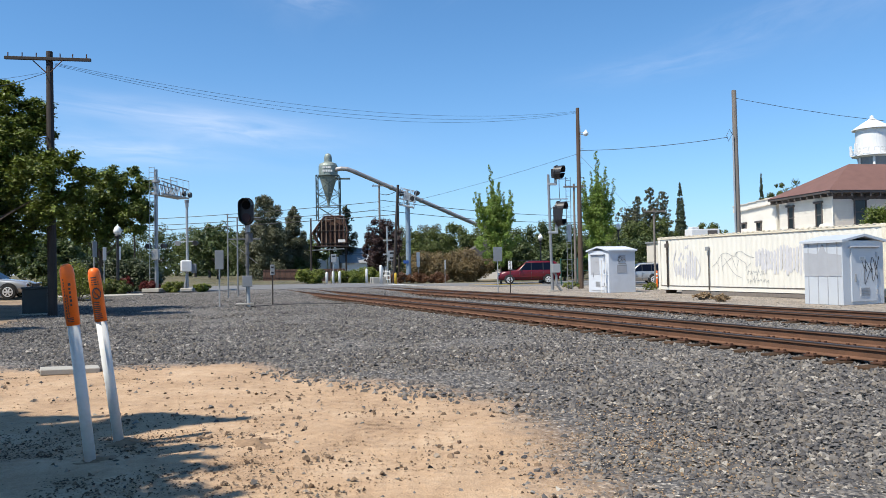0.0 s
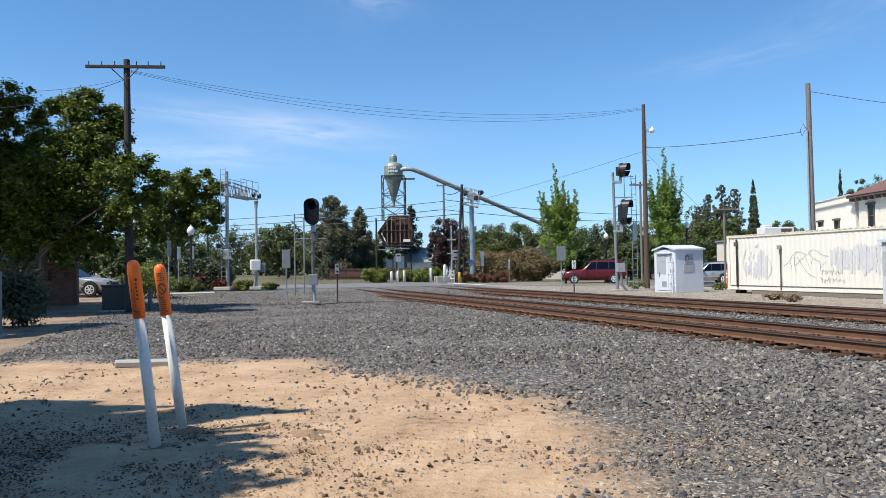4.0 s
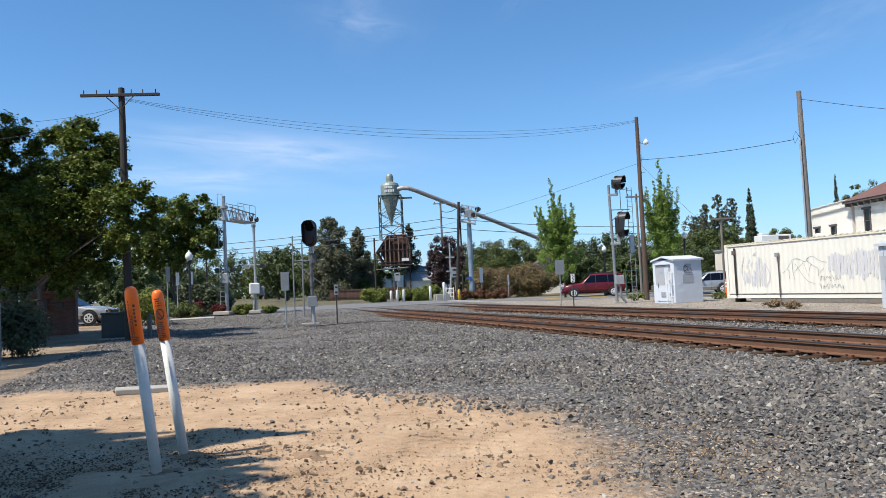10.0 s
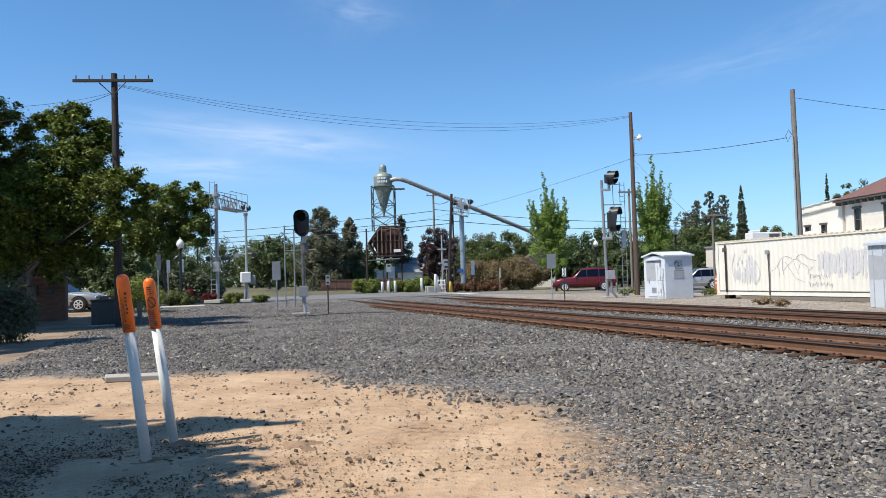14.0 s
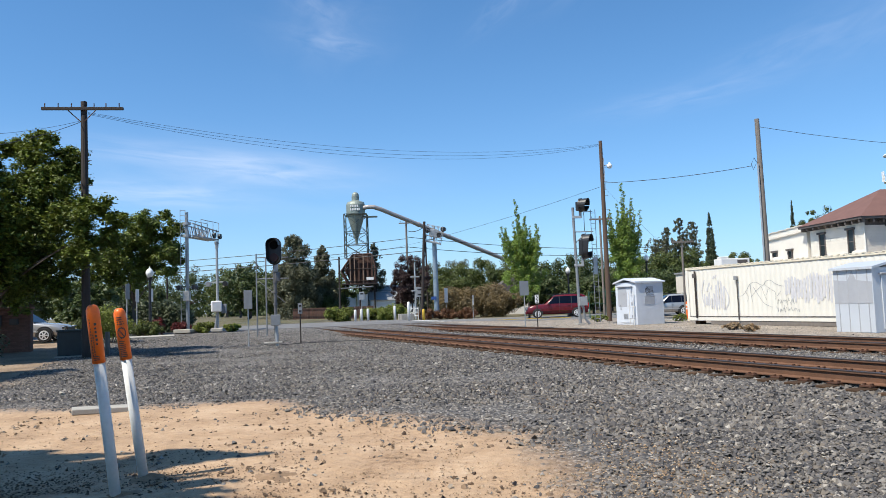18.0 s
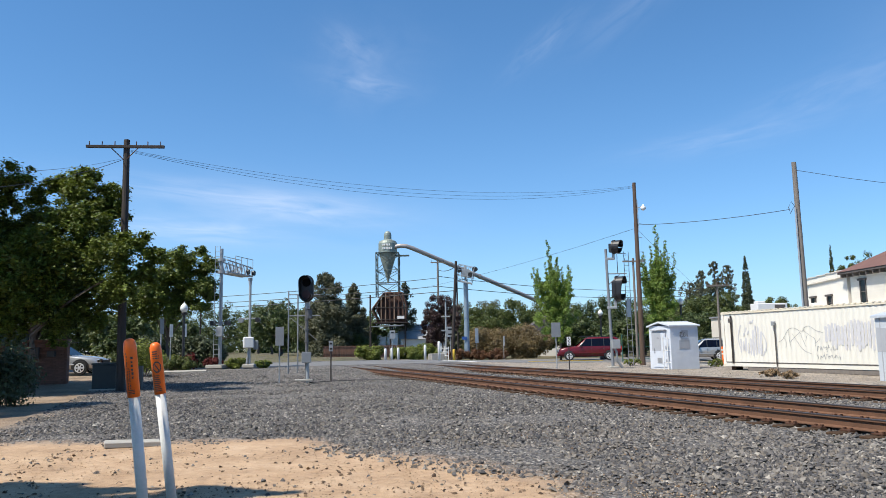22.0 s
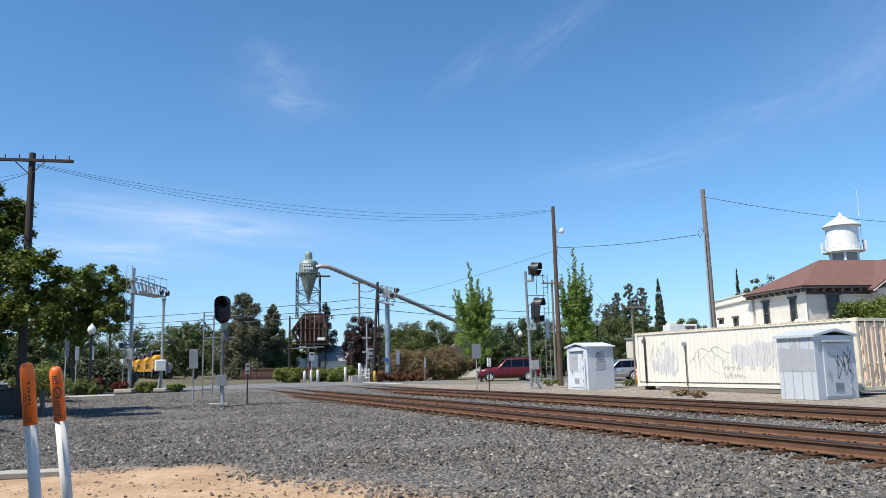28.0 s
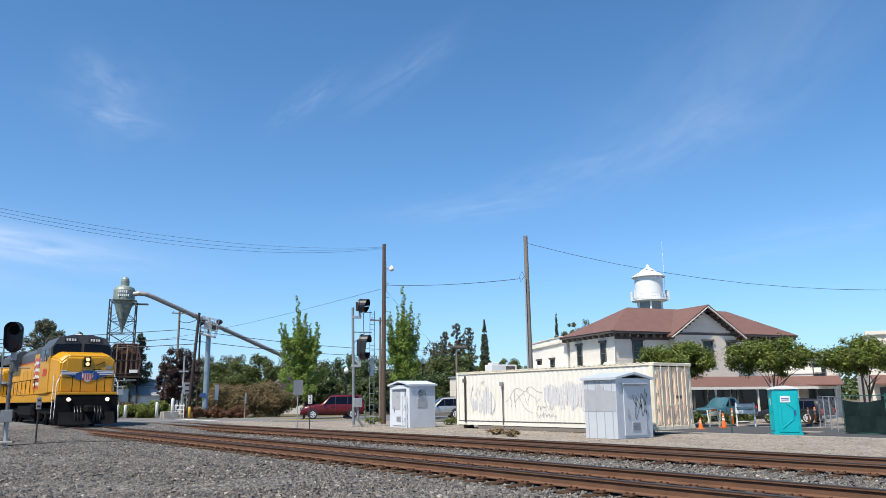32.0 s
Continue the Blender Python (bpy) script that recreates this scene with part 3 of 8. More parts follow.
def ground():
    def steps(a, b, near, far_):
        v, out = 0.0, [0.0]
        while v < b:
            v += near * (0.42 if v < 13 else 1) + max(0, abs(v) - 26) * 0.12
            out.append(min(v, b))
        v = 0.0
        while v > a:
            v -= near * (0.42 if v > -6 else 1) + max(0, abs(v) - 14) * 0.12
            out.insert(0, max(v, a))
        return out
    xs, ys = steps(-1800, 1800, 0.3, 0), steps(-60, 2600, 0.3, 0)
    verts, faces = [], []
    for y in ys:
        for x in xs:
            r = math.hypot(x, y)
            k = 0.035 * noise.noise((x * 0.5, y * 0.5, 0)) + 0.018 * noise.noise((x * 1.9, y * 1.9, 3)) + 0.01 * noise.noise((x * 5.1, y * 5.1, 7)) if r < 45 else 0
            s = 0.9459 * x + 0.3244 * y
            u = -0.3244 * x + 0.9459 * y
            if 7.5 < s < 24.5 or u > 44:
                k *= 0.35
            verts.append((x, y, zg(x, y) + k))
    w = len(xs)
    for j in range(len(ys) - 1):
        for i in range(w - 1):
            faces.append((j * w + i, j * w + i + 1, (j + 1) * w + i + 1, (j + 1) * w + i))
    ob = new("ground", raw("ground", verts, faces, ground_material()))
    ob.data.polygons.foreach_set("use_smooth", [True] * len(ob.data.polygons))
    tagged(ob, "grey ballast gravel with a bare tan sandy patch", "ground", kind="structure")


ground()


def strip(name, s0, s1, u0, u1, lift, material, label, category, ds=3.0, du=3.0):
    """A paved sheet that follows the ground, with thickness."""
    ns, nu = max(1, round(abs(s1 - s0) / ds)), max(1, round(abs(u1 - u0) / du))
    verts, faces = [], []
    for k in (lift, -0.15):
        for j in range(nu + 1):
            for i in range(ns + 1):
                s, u = s0 + (s1 - s0) * i / ns, u0 + (u1 - u0) * j / nu
                p = W(s, u)
                verts.append((p.x, p.y, zg(p.x, p.y) + k))
    w, off = ns + 1, (ns + 1) * (nu + 1)
    for j in range(nu):
        for i in range(ns):
            a = j * w + i
            faces.append((a, a + 1, a + w + 1, a + w))
    rim = [i for i in range(w)] + [j * w + ns for j in range(1, nu + 1)] + [nu * w + i for i in range(ns - 1, -1, -1)] + [j * w for j in range(nu - 1, 0, -1)]
    for a, b in zip(rim, rim[1:] + rim[:1]):
        faces.append((a, a + off, b + off, b))
    return tagged(new(name, raw(name, verts, faces, material)), label, category, kind="structure")


strip("road", -90, 150, 49.0, 63.5, 0.012, M["asphalt"], "grey asphalt road crossing the tracks", "road")
strip("road_edge_line", 25.5, 32, 54.2, 54.6, 0.05, M["yellow_line"], "worn yellow painted kerb by the road", "kerb")
strip("road_stop_line", 19.0, 19.6, 49.6, 56.5, 0.017, M["white_line"], "white stop line before the crossing", "road marking", ds=0.3)
strip("pavement", -60, 1.0, 43.6, 45.2, 0.07, M["concrete"], "pale concrete pavement with a kerb", "pavement")
strip("street", 33.5, 44, -20, 47, 0.012, M["asphalt_dark"], "dark new asphalt street by the shops", "road")
strip("street_kerb", 31.6, 33.2, -20, 46, 0.06, M["concrete"], "concrete kerb and gutter of the street", "kerb")
strip("path", -16, -6.3, 26.5, 28.6, 0.03, M["concrete"], "concrete path beside the brick wall", "path")

# ---------------------------------------------------------------- tracks
RAIL_TOP = 0.40


def path_at(u, c):
    """Place and turn on a track whose middle lies c across; far off it bends to the left."""
    b = max(0.0, u - 158.0)
    if b <= 0:
        return W(c, u), 0.0
    r = 320.0
    a = min(b / r, 1.0)
    rest = b - a * r
    return W(c - r * (1 - math.cos(a)) - rest * math.sin(a), 158.0 + r * math.sin(a) + rest * math.cos(a)), math.degrees(a)


def rail(c, side):
    bm = B()
    prof = [(-0.07, -0.175), (0.07, -0.175), (0.07, -0.162), (0.012, -0.14), (0.01, -0.05), (0.036, -0.038), (0.036, -0.02), (0.036, -0.006), (0.03, 0.0), (-0.03, 0.0), (-0.036, -0.006), (-0.036, -0.02), (-0.036, -0.038), (-0.01, -0.05), (-0.012, -0.14), (-0.07, -0.162)]
    us = [-60, -20, 0, 20, 49, 65, 100, 158] + [158 + 12 * i for i in range(1, 14)]
    rings = []
    for u in us:
        p, a = path_at(u, c)
        q = Matrix.Rotation(radians(TURN + a), 3, "Z") @ Vector((1, 0, 0))
        p = p + q * side
        rings.append([bm.verts.new((p.x + q.x * x, p.y + q.y * x, RAIL_TOP + z)) for x, z in prof])
    k = len(prof)
    for a, b in zip(rings, rings[1:]):
        for i in range(k):
            f = bm.faces.new((a[i], b[i], b[(i + 1) % k], a[(i + 1) % k]))
            # the head's top and upper sides take the darker colour
            f.material_index = 1 if 6 <= i <= 10 else 0
    return bm


def tie_mesh():
    bm = box(B(), (0, 0, -0.09), (2.38, 0.22, 0.18), bevel=0.012)
    return link_mesh("tie", bm, M["tie"])


def plate_mesh():
    bm = box(B(), (0, 0, -0.001), (0.34, 0.19, 0.02))
    for dx in (-0.105, 0.105):
        for dy in (-0.06, 0.06):
            box(bm, (dx, dy, 0.022), (0.04, 0.03, 0.03))
    return link_mesh("tie_plate", bm, M["iron"])


TIE, PLATE = tie_mesh(), plate_mesh()


def track(name, c, label):
    t = thing(name, Matrix.Identity(4), label, "railway track", group="railway tracks", kind="structure")
    for side in (-0.755, 0.755):
        part("rail", rail(c, side), [M["rail"], M["railtop"]], t, "rusty steel rail with a dark head")
    rng = random.Random(int(c * 10))
    u = -8.0
    while u < 48.5:
        p = W(c + rng.uniform(-0.05, 0.05), u)
        o = new("tie", TIE)
        o.parent = t
        o.matrix_basis = pose(p.x, p.y, RAIL_TOP - (0.196 if c < 12 else 0.205) + rng.uniform(-0.012, 0.004), 0, 0, TURN + rng.uniform(-1, 1))
        for side in (-0.755, 0.755):
            q = W(c + side, u)
            k = new("tie_plate", PLATE)
            k.parent = t
            k.matrix_basis = pose(q.x, q.y, RAIL_TOP - 0.182, 0, 0, TURN)
        u += 0.54
    return t


track("near_track", 10.02, "rusty railway track on dark ties in ballast")
track("far_track", 15.15, "rusty second railway track in ballast")


def crossing_panels():
    t = thing("crossing_panels", Matrix.Identity(4), "concrete level crossing panels between the rails", "crossing", kind="structure")
    for c in (10.02, 15.15):
        for off, w in ((-1.25, 0.75), (0, 1.3), (1.25, 0.75)):
            for i in range(6):
                bm = B()
                p = W(c + off, 49.3 + i * 2.44 + 1.22)
                box(bm, (p.x, p.y, RAIL_TOP - 0.12), (w, 2.41, 0.22), TURN, bevel=0.015)
                part("panel", bm, M["concrete"], t)


crossing_panels()


# ---------------------------------------------------------------- ballast stones
def stones():
    rng = np.random.default_rng(5)
    base = np.array([(1, 0, -0.2), (-1, 0, -0.2), (0, 1, -0.2), (0, -1, -0.2), (0.25, 0.2, 0.8), (-0.3, -0.1, 0.75)], float)
    tris = np.array([(0, 2, 4), (2, 1, 5), (4, 2, 5), (1, 3, 5), (3, 0, 4), (3, 4, 5)])

    def scatter(name, pts, lo, hi, flat, material, label, category="gravel"):
        n = len(pts)
        sz = (lo + (hi - lo) * rng.random(n) ** (3.2 if name == "clods" else 1.8)) * 0.5
        v = base[None] * rng.uniform(0.6, 1.25, (n, 1, 3)) + rng.uniform(-0.3, 0.3, (n, 6, 3))
        v[:, :, 2] *= flat
        # a random turn about the upright, then a tilt
        for axes, a in (((0, 1), rng.uniform(0, 6.28, n)), ((1, 2), rng.normal(0, 0.35, n)), ((0, 2), rng.normal(0, 0.35, n))):
            i, j = axes
            c, s = np.cos(a)[:, None], np.sin(a)[:, None]
            p, q = v[:, :, i].copy(), v[:, :, j].copy()
            v[:, :, i], v[:, :, j] = p * c - q * s, p * s + q * c
        v *= sz[:, None, None]
        v += np.array(pts)[:, None, :]
        v[:, :, 2] += sz[:, None] * rng.uniform(0.0, 0.35, n)[:, None]
        f = (tris[None] + (np.arange(n) * 6)[:, None, None]).reshape(-1, 3)
        ob = new(name, raw(name, v.reshape(-1, 3).tolist(), f.tolist(), material))
        tagged(ob, label, category, kind="stuff")

    def gravel(n):
        out = []
        r = rng.random((n * 4, 4))
        for a, b, c, d in r:
            y = 3.6 + 40 * a ** 2.0
            x = (-0.78 + 2.0 * b) * (y + 0.5)
            s, u = 0.9459 * x + 0.3244 * y, -0.3244 * x + 0.9459 * y
            if s > 17.8 or u > 48 or s < -3.6:
                continue
            w = 1.6 * noise.noise((x * 0.55, y * 0.55, 1)) + 0.5 * noise.noise((x * 2, y * 2, 2))
            inside = max(x - 1.15, y - 13.1, 0.75 * x + 0.66 * y - 6.6) + 0.42 * w
            if inside < -0.55 + 1.3 * c and d > 0.006:
                continue
            if abs(s - 10.02) < 1.25 and abs((u + 8.0 + 0.27) % 0.54 - 0.27) < 0.13 and d < 0.93:
                continue
            out.append((x, y, zg(x, y)))
            if len(out) == n:
                break
        return out

    def clods(n):
        out = []
        while len(out) < n:
            y = rng.uniform(3.6, 13.5)
            x = rng.uniform(-0.8, 0.34) * y
            if noise.noise((x * 0.9, y * 0.9, 5)) + 0.45 * rng.random() < 0.1:
                continue
            out.append((x, y, zg(x, y)))
        for cx, cy in ((-2.6, 6.5), (-2.63, 7.24), (-1.5, 7.3)):
            for i in range(70):
                x, y = rng.normal(cx, 0.28), rng.normal(cy, 0.22)
                out.append((x, y, zg(x, y) + 0.01))
        return out
    near = gravel(118000)
    scatter("ballast", near, 0.018, 0.074, 0.75, M["stone"], "loose grey and brown crushed ballast stones")
    far = [p for p in gravel(85000) if p[1] > 8.0]
    scatter("ballast", far, 0.04, 0.1, 0.85, M["stone"], "loose grey and brown crushed ballast stones")
    def grains(n):
        r = rng.random((n, 2))
        y = 3.9 + 9.6 * r[:, 0] ** 1.5
        x = (-0.75 + 1.05 * r[:, 1]) * y
        out = [(a, b, zg(a, b)) for a, b in zip(x.tolist(), y.tolist())]
        for i in range(n // 4):
            a, b = rng.normal(1.9, 0.55), rng.normal(6.3, 1.1)
            out.append((a, b, zg(a, b) + 0.012))
        return out

    def yard(n):
        out = []
        for a, b in rng.random((n, 2)):
            p = W(17.5 + 14.0 * a ** 1.4, -8 + 48 * b)
            out.append((p.x, p.y, zg(p.x, p.y)))
        return out
    # dark crumbs spread where the trees' shade falls, to deepen it
    def shade_litter(n):
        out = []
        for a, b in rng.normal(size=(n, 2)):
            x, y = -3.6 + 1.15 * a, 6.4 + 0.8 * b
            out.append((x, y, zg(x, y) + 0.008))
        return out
    scatter("leaf_litter", shade_litter(12000), 0.01, 0.034, 0.3, M["shade_litter"], "dark brown crumbs deepening the tree shade on sand", "leaf litter")
    scatter("sand_grit", grains(16000), 0.008, 0.028, 0.7, M["grit"], "fine tan grit and crumbs on sand", "sand")
    scatter("yard_gravel", yard(10000), 0.02, 0.065, 0.6, M["pale_stone"], "scattered pale gravel on bare dirt")
    scatter("clods", clods(5200), 0.007, 0.07, 0.8, M["clod"], "small brown dirt clods and pebbles on sand")


stones()


# ---------------------------------------------------------------- wooden poles and wires
def wood_pole(base, top, r0, r1, material, label, name="utility_pole"):
    d = Vector(top) - Vector(base)
    t = thing(name, Matrix.Translation(base), label, "utility pole", group="wooden poles")
    bm = tube(B(), [d * (i / 6) - Vector((0, 0, 0.3 if i == 0 else 0)) for i in range(7)], [r0 + (r1 - r0) * i / 6 for i in range(7)], 12)
    part("pole", bm, material, t)
    return t, d


P1, P1T = Vector((-12.75, 29.6, 0.1)), Vector((-13.05, 30.1, 10.2))
t, d = wood_pole(P1, P1T, 0.17, 0.12, M["wood_dark"], "dark tarred wooden pole with one crossarm")
bm = box(B(), d + Vector((0.02, -0.16, -0.32)), (3.1, 0.1, 0.12), 6, bevel=0.01)
part("crossarm", bm, M["wood_dark"], t)
for i in range(6):
    x = (-1.4, -0.9, -0.4, 0.45, 0.9, 1.4)[i]
    part("insulator_pin", rod(B(), d + Vector((x, -0.16 + 0.1 * x, -0.26)), d + Vector((x, -0.16 + 0.1 * x, -0.1)), 0.02, n=6), M["iron"], t)
for sx in (-1, 1):
    part("crossarm_brace", rod(B(), d + Vector((0.55 * sx, -0.15, -0.38)), d + Vector((0.06 * sx, -0.13, -0.85)), 0.02, n=6), M["iron"], t)
for i in range(5):
    z = 0.36 + i * 0.1
    part("step_bolt", rod(B(), d * z + Vector((0, 0, 0)), d * z + Vector((0.34 if i % 2 else 0.3, -0.05, 0)), 0.012, n=5), M["iron"], t)

P2, P2T = Vector((12.0, 46.6, 0.2)), Vector((12.05, 46.75, 11.55))
t, d = wood_pole(P2, P2T, 0.17, 0.11, M["wood_pole"], "brown wooden pole with a small yard lamp")
lamp = part("lamp_arm", rod(B(), d * 0.855, d * 0.855 + Vector((0.45, -0.1, 0.1)), 0.025, n=6), M["galv"], t)
part("lamp_head", lathe(B(), [(0.05, 0.22), (0.09, 0.12), (0.17, 0.06), (0.16, -0.08), (0.05, -0.16)], 12, d * 0.855 + Vector((0.48, -0.1, 0.0))), M["lampglobe"], t, "small round yard lamp", True)
part("guard", rod(B(), d * 0.72 + Vector((0.14, -0.1, 0)), d * 0.9 + Vector((0.12, -0.1, 0)), 0.02, n=6), M["galv"], t)
for i in range(6):
    part("step_bolt", rod(B(), d * (0.45 + i * 0.08), d * (0.45 + i * 0.08) + Vector((0.32, -0.05, 0)), 0.012, n=5), M["iron"], t)

P3, P3T = Vector((17.9, 37.5, 0.2)), Vector((18.0, 37.8, 10.55))
t, d = wood_pole(P3, P3T, 0.16, 0.115, M["wood_grey"], "weathered brown wooden pole with a conduit")
part("conduit", rod(B(), Vector((-0.2, -0.12, 0)), d * 0.77 + Vector((-0.17, -0.12, 0)), 0.045, n=8), M["galv"], t, "pale grey conduit")
bm = B()
tube(bm, [d * 0.77 + Vector((-0.17, -0.12, 0)), d * 0.8 + Vector((-0.35, -0.12, 0.0)), d * 0.79 + Vector((-0.5, -0.1, -0.2)), d * 0.765 + Vector((-0.42, -0.1, -0.25)), d * 0.77 + Vector((-0.25, -0.1, 0))], 0.015)
part("drip_loop", bm, M["wire"], t)


def wire(a, b, sag, r=0.011, label="thin black overhead wire"):
    a, b = Vector(a), Vector(b)
    bm = B()
    pts = []
    for i in range(19):
        k = i / 18
        p = a.lerp(b, k)
        p.z -= sag * 4 * k * (1 - k)
        pts.append(p)
    tube(bm, pts, r, 5)
    return solid("overhead_wire", bm, M["wire"], label, "wire", group="overhead wires")


wire(P1T + Vector((0.2, -0.1, -0.46)), P2T + Vector((0, 0, -0.2)), 1.0, 0.0065)
wire(P1T + Vector((0.2, -0.1, -0.5)), P2T + Vector((0, 0, -0.25)), 1.16, 0.0065)
wire(P1T + Vector((0.2, -0.1, -0.54)), P2T + Vector((0, 0, -0.3)), 1.3, 0.0065)
wire(P1T + Vector((-0.1, -0.1, -0.85)), (-12.5, 18.3, 5.6), 0.25, 0.011)
wire(P1T + Vector((-0.1, -0.1, -0.8)), (-12.5, 18.3, 6.1), 0.2, 0.006)
wire(P2T + Vector((0, 0, -2.7)), P3T + Vector((-0.4, 0, -2.45)), 0.15, 0.016, "twisted black service cable")
wire(P3T + Vector((0, 0, -0.4)), (60, 24, 11.2), 3.4, 0.012)
wire(P2T + Vector((0, 0, -2.9)), (-30, 150, 13), 2.5)
wire(P2T + Vector((0.1, 0, -3.0)), (13.55, 36.75, 2.9), 0.1, 0.007)


# ---------------------------------------------------------------- railway signals
def signal_head(t, c, w, h, yaw, lamps=2, deep=0.36):
    """An oblong hooded signal: a back plate, a deep hood and the lamps."""
    m = pose(*c, 0, 0, yaw)

    def oval(k, n=10):
        r = w / 2 * k
        hh = h / 2 * k - r
        pts = []
        for i in range(n + 1):
            a = math.pi * i / n
            pts.append((r * math.cos(a), hh + r * math.sin(a)))
        for i in range(n + 1):
            a = math.pi + math.pi * i / n
            pts.append((r * math.cos(a), -hh + r * math.sin(a)))
        return pts
    bm = prism(B(), oval(1.0), 1, -0.06, 0.03)
    bm.transform(m)
    head = part("signal_head", bm, M["black"], t, "black oblong hooded signal head")
    bm = B()
    o, q = oval(0.93), oval(0.86)
    for ring, sgn in ((o, 1), (q, -1)):
        a = [bm.verts.new((x, -0.06, z)) for x, z in ring]
        b = [bm.verts.new((x, -0.06 - deep * (0.55 + 0.45 * (z + h / 2) / h), z)) for x, z in ring]
        for i in range(len(ring) - 1):
            bm.faces.new((a[i], a[i + 1], b[i + 1], b[i]))
    bm.transform(m)
    hood = part("hood", bm, M["black"], t)
    for i in range(lamps):
        bm = rod(B(), (0, -0.1, h * (0.22 - 0.44 * i)), (0, -0.06, h * (0.22 - 0.44 * i)), w * 0.3, n=16)
        bm.transform(m)
        part("lamp_lens", bm, M["signred"] if i else M["lens"], t)
    bm = box(B(), (0, 0.12, -0.05), (w * 0.55, 0.22, h * 0.62), bevel=0.02)
    bm.transform(m)
    part("signal_case", bm, M["black"], t)


def signal_mast_near():
    b = Vector((-6.05, 32.6, 0))
    b.z = zg(b.x, b.y)
    t = thing("railway_signal", Matrix.Translation(b), "single-head railway signal on a grey steel mast in gravel", "railway signal", group="railway signals")
    part("mast", rod(B(), (0, 0, 0.1), (0, 0, 3.5), 0.07, n=12), M["mast_dark"], t)
    for z in (1.75, 2.25, 2.7, 3.15):
        part("clamp", rod(B(), (0, 0, z), (0, 0, z + 0.07), 0.1, n=10), M["mast_dark"], t)
    part("base_plate", box(B(), (-0.12, 0, 0.14), (0.75, 0.5, 0.07), 10, bevel=0.01), M["concrete"], t)
    part("base_leg", rod(B(), (0.06, -0.1, 0), (0.02, 0, 1.1), 0.07, n=10), M["galv"], t)
    part("junction_box", box(B(), (0.02, -0.16, 1.1), (0.4, 0.2, 0.46), 8, bevel=0.015), M["alum"], t, "grey junction box")
    part("bracket", box(B(), (0.05, 0, 3.35), (0.16, 0.2, 0.35), bevel=0.02), M["galv"], t)
    part("bracket", box(B(), (0.12, 0, 2.95), (0.22, 0.14, 0.4), 15, bevel=0.02), M["mast_dark"], t)
    signal_head(t, (0.02, -0.1, 4.05), 0.6, 1.17, -6)
    c = thing("signal_cable", Matrix.Identity(4), "thin black cable lying across the gravel", "cable")
    pts = []
    for i in range(19):
        k = i / 18
        x, y = -5.9 + 5.4 * k, 32.5 - 0.5 * k + 0.45 * math.sin(k * 5)
        pts.append((x, y, zg(x, y) + 0.03))
    part("cable", tube(B(), pts, 0.02, 6), M["wire"], c)


def ladder(t, x, y, z0, z1, w, material, yaw=0):
    for sx in (-w / 2, w / 2):
        part("ladder_rail", rod(B(), (x + sx * math.cos(radians(yaw)), y + sx * math.sin(radians(yaw)), z0), (x + sx * math.cos(radians(yaw)), y + sx * math.sin(radians(yaw)), z1), 0.018, n=6), material, t)
    z = z0 + 0.2
    while z < z1:
        part("rung", rod(B(), (x - w / 2 * math.cos(radians(yaw)), y - w / 2 * math.sin(radians(yaw)), z), (x + w / 2 * math.cos(radians(yaw)), y + w / 2 * math.sin(radians(yaw)), z), 0.012, n=5), material, t)
        z += 0.3


def signal_mast_far():
    b = Vector((9.2, 42.2, 0))
    b.z = zg(b.x, b.y)
    t = thing("railway_signal", Matrix.Translation(b), "two-head railway signal on a tall grey mast with a ladder", "railway signal", group="railway signals")
    part("mast", rod(B(), (0, 0, 0), (-0.12, 0, 6.65), 0.085, 0.075, n=14), M["alum"], t)
    part("base", box(B(), (0, 0, 0.04), (0.5, 0.5, 0.12), 10, bevel=0.015), M["concrete"], t)
    part("flex_conduit", tube(B(), [(0.0, -0.1, 1.3), (0.2, -0.12, 0.9), (0.22, -0.12, 0.4), (0.5, -0.12, 0.02)], 0.07, 8), M["alum"], t)
    part("junction_box", box(B(), (0.18, -0.16, 1.32), (0.46, 0.2, 0.5), 5, bevel=0.015), M["galv"], t, "pale grey junction box")
    signal_head(t, (0.32, -0.1, 6.75), 0.76, 0.8, 55, 1, 0.44)
    signal_head(t, (0.4, -0.1, 4.4), 0.8, 1.46, 55, 2, 0.44)
    for z in (6.1, 3.35):
        part("bracket", box(B(), (0.1, 0, z), (0.55, 0.16, 0.14), bevel=0.02), M["galv"], t)
        part("bracket_post", box(B(), (0.3, 0, z + 0.2), (0.14, 0.14, 0.5), bevel=0.02), M["galv"], t)
    ladder(t, 1.02, 0, 0.1, 6.5, 0.26, M["alum"])
    part("stay", rod(B(), (-0.1, 0, 5.25), (1.0, 0, 5.25), 0.03, n=6), M["alum"], t)
    part("stay", rod(B(), (-0.08, 0, 4.6), (0.6, 0, 5.2), 0.025, n=6), M["alum"], t)
    part("cage_rail", rod(B(), (0.55, 0.2, 5.25), (0.55, 0.2, 6.4), 0.02, n=6), M["alum"], t)
    part("cage_rail", rod(B(), (0.55, 0.2, 6.4), (1.0, 0, 6.4), 0.02, n=6), M["alum"], t)
    part("grey_guard", box(B(), (1.02, -0.04, 3.3), (0.2, 0.05, 1.0)), M["galv"], t)


signal_mast_near()
signal_mast_far()


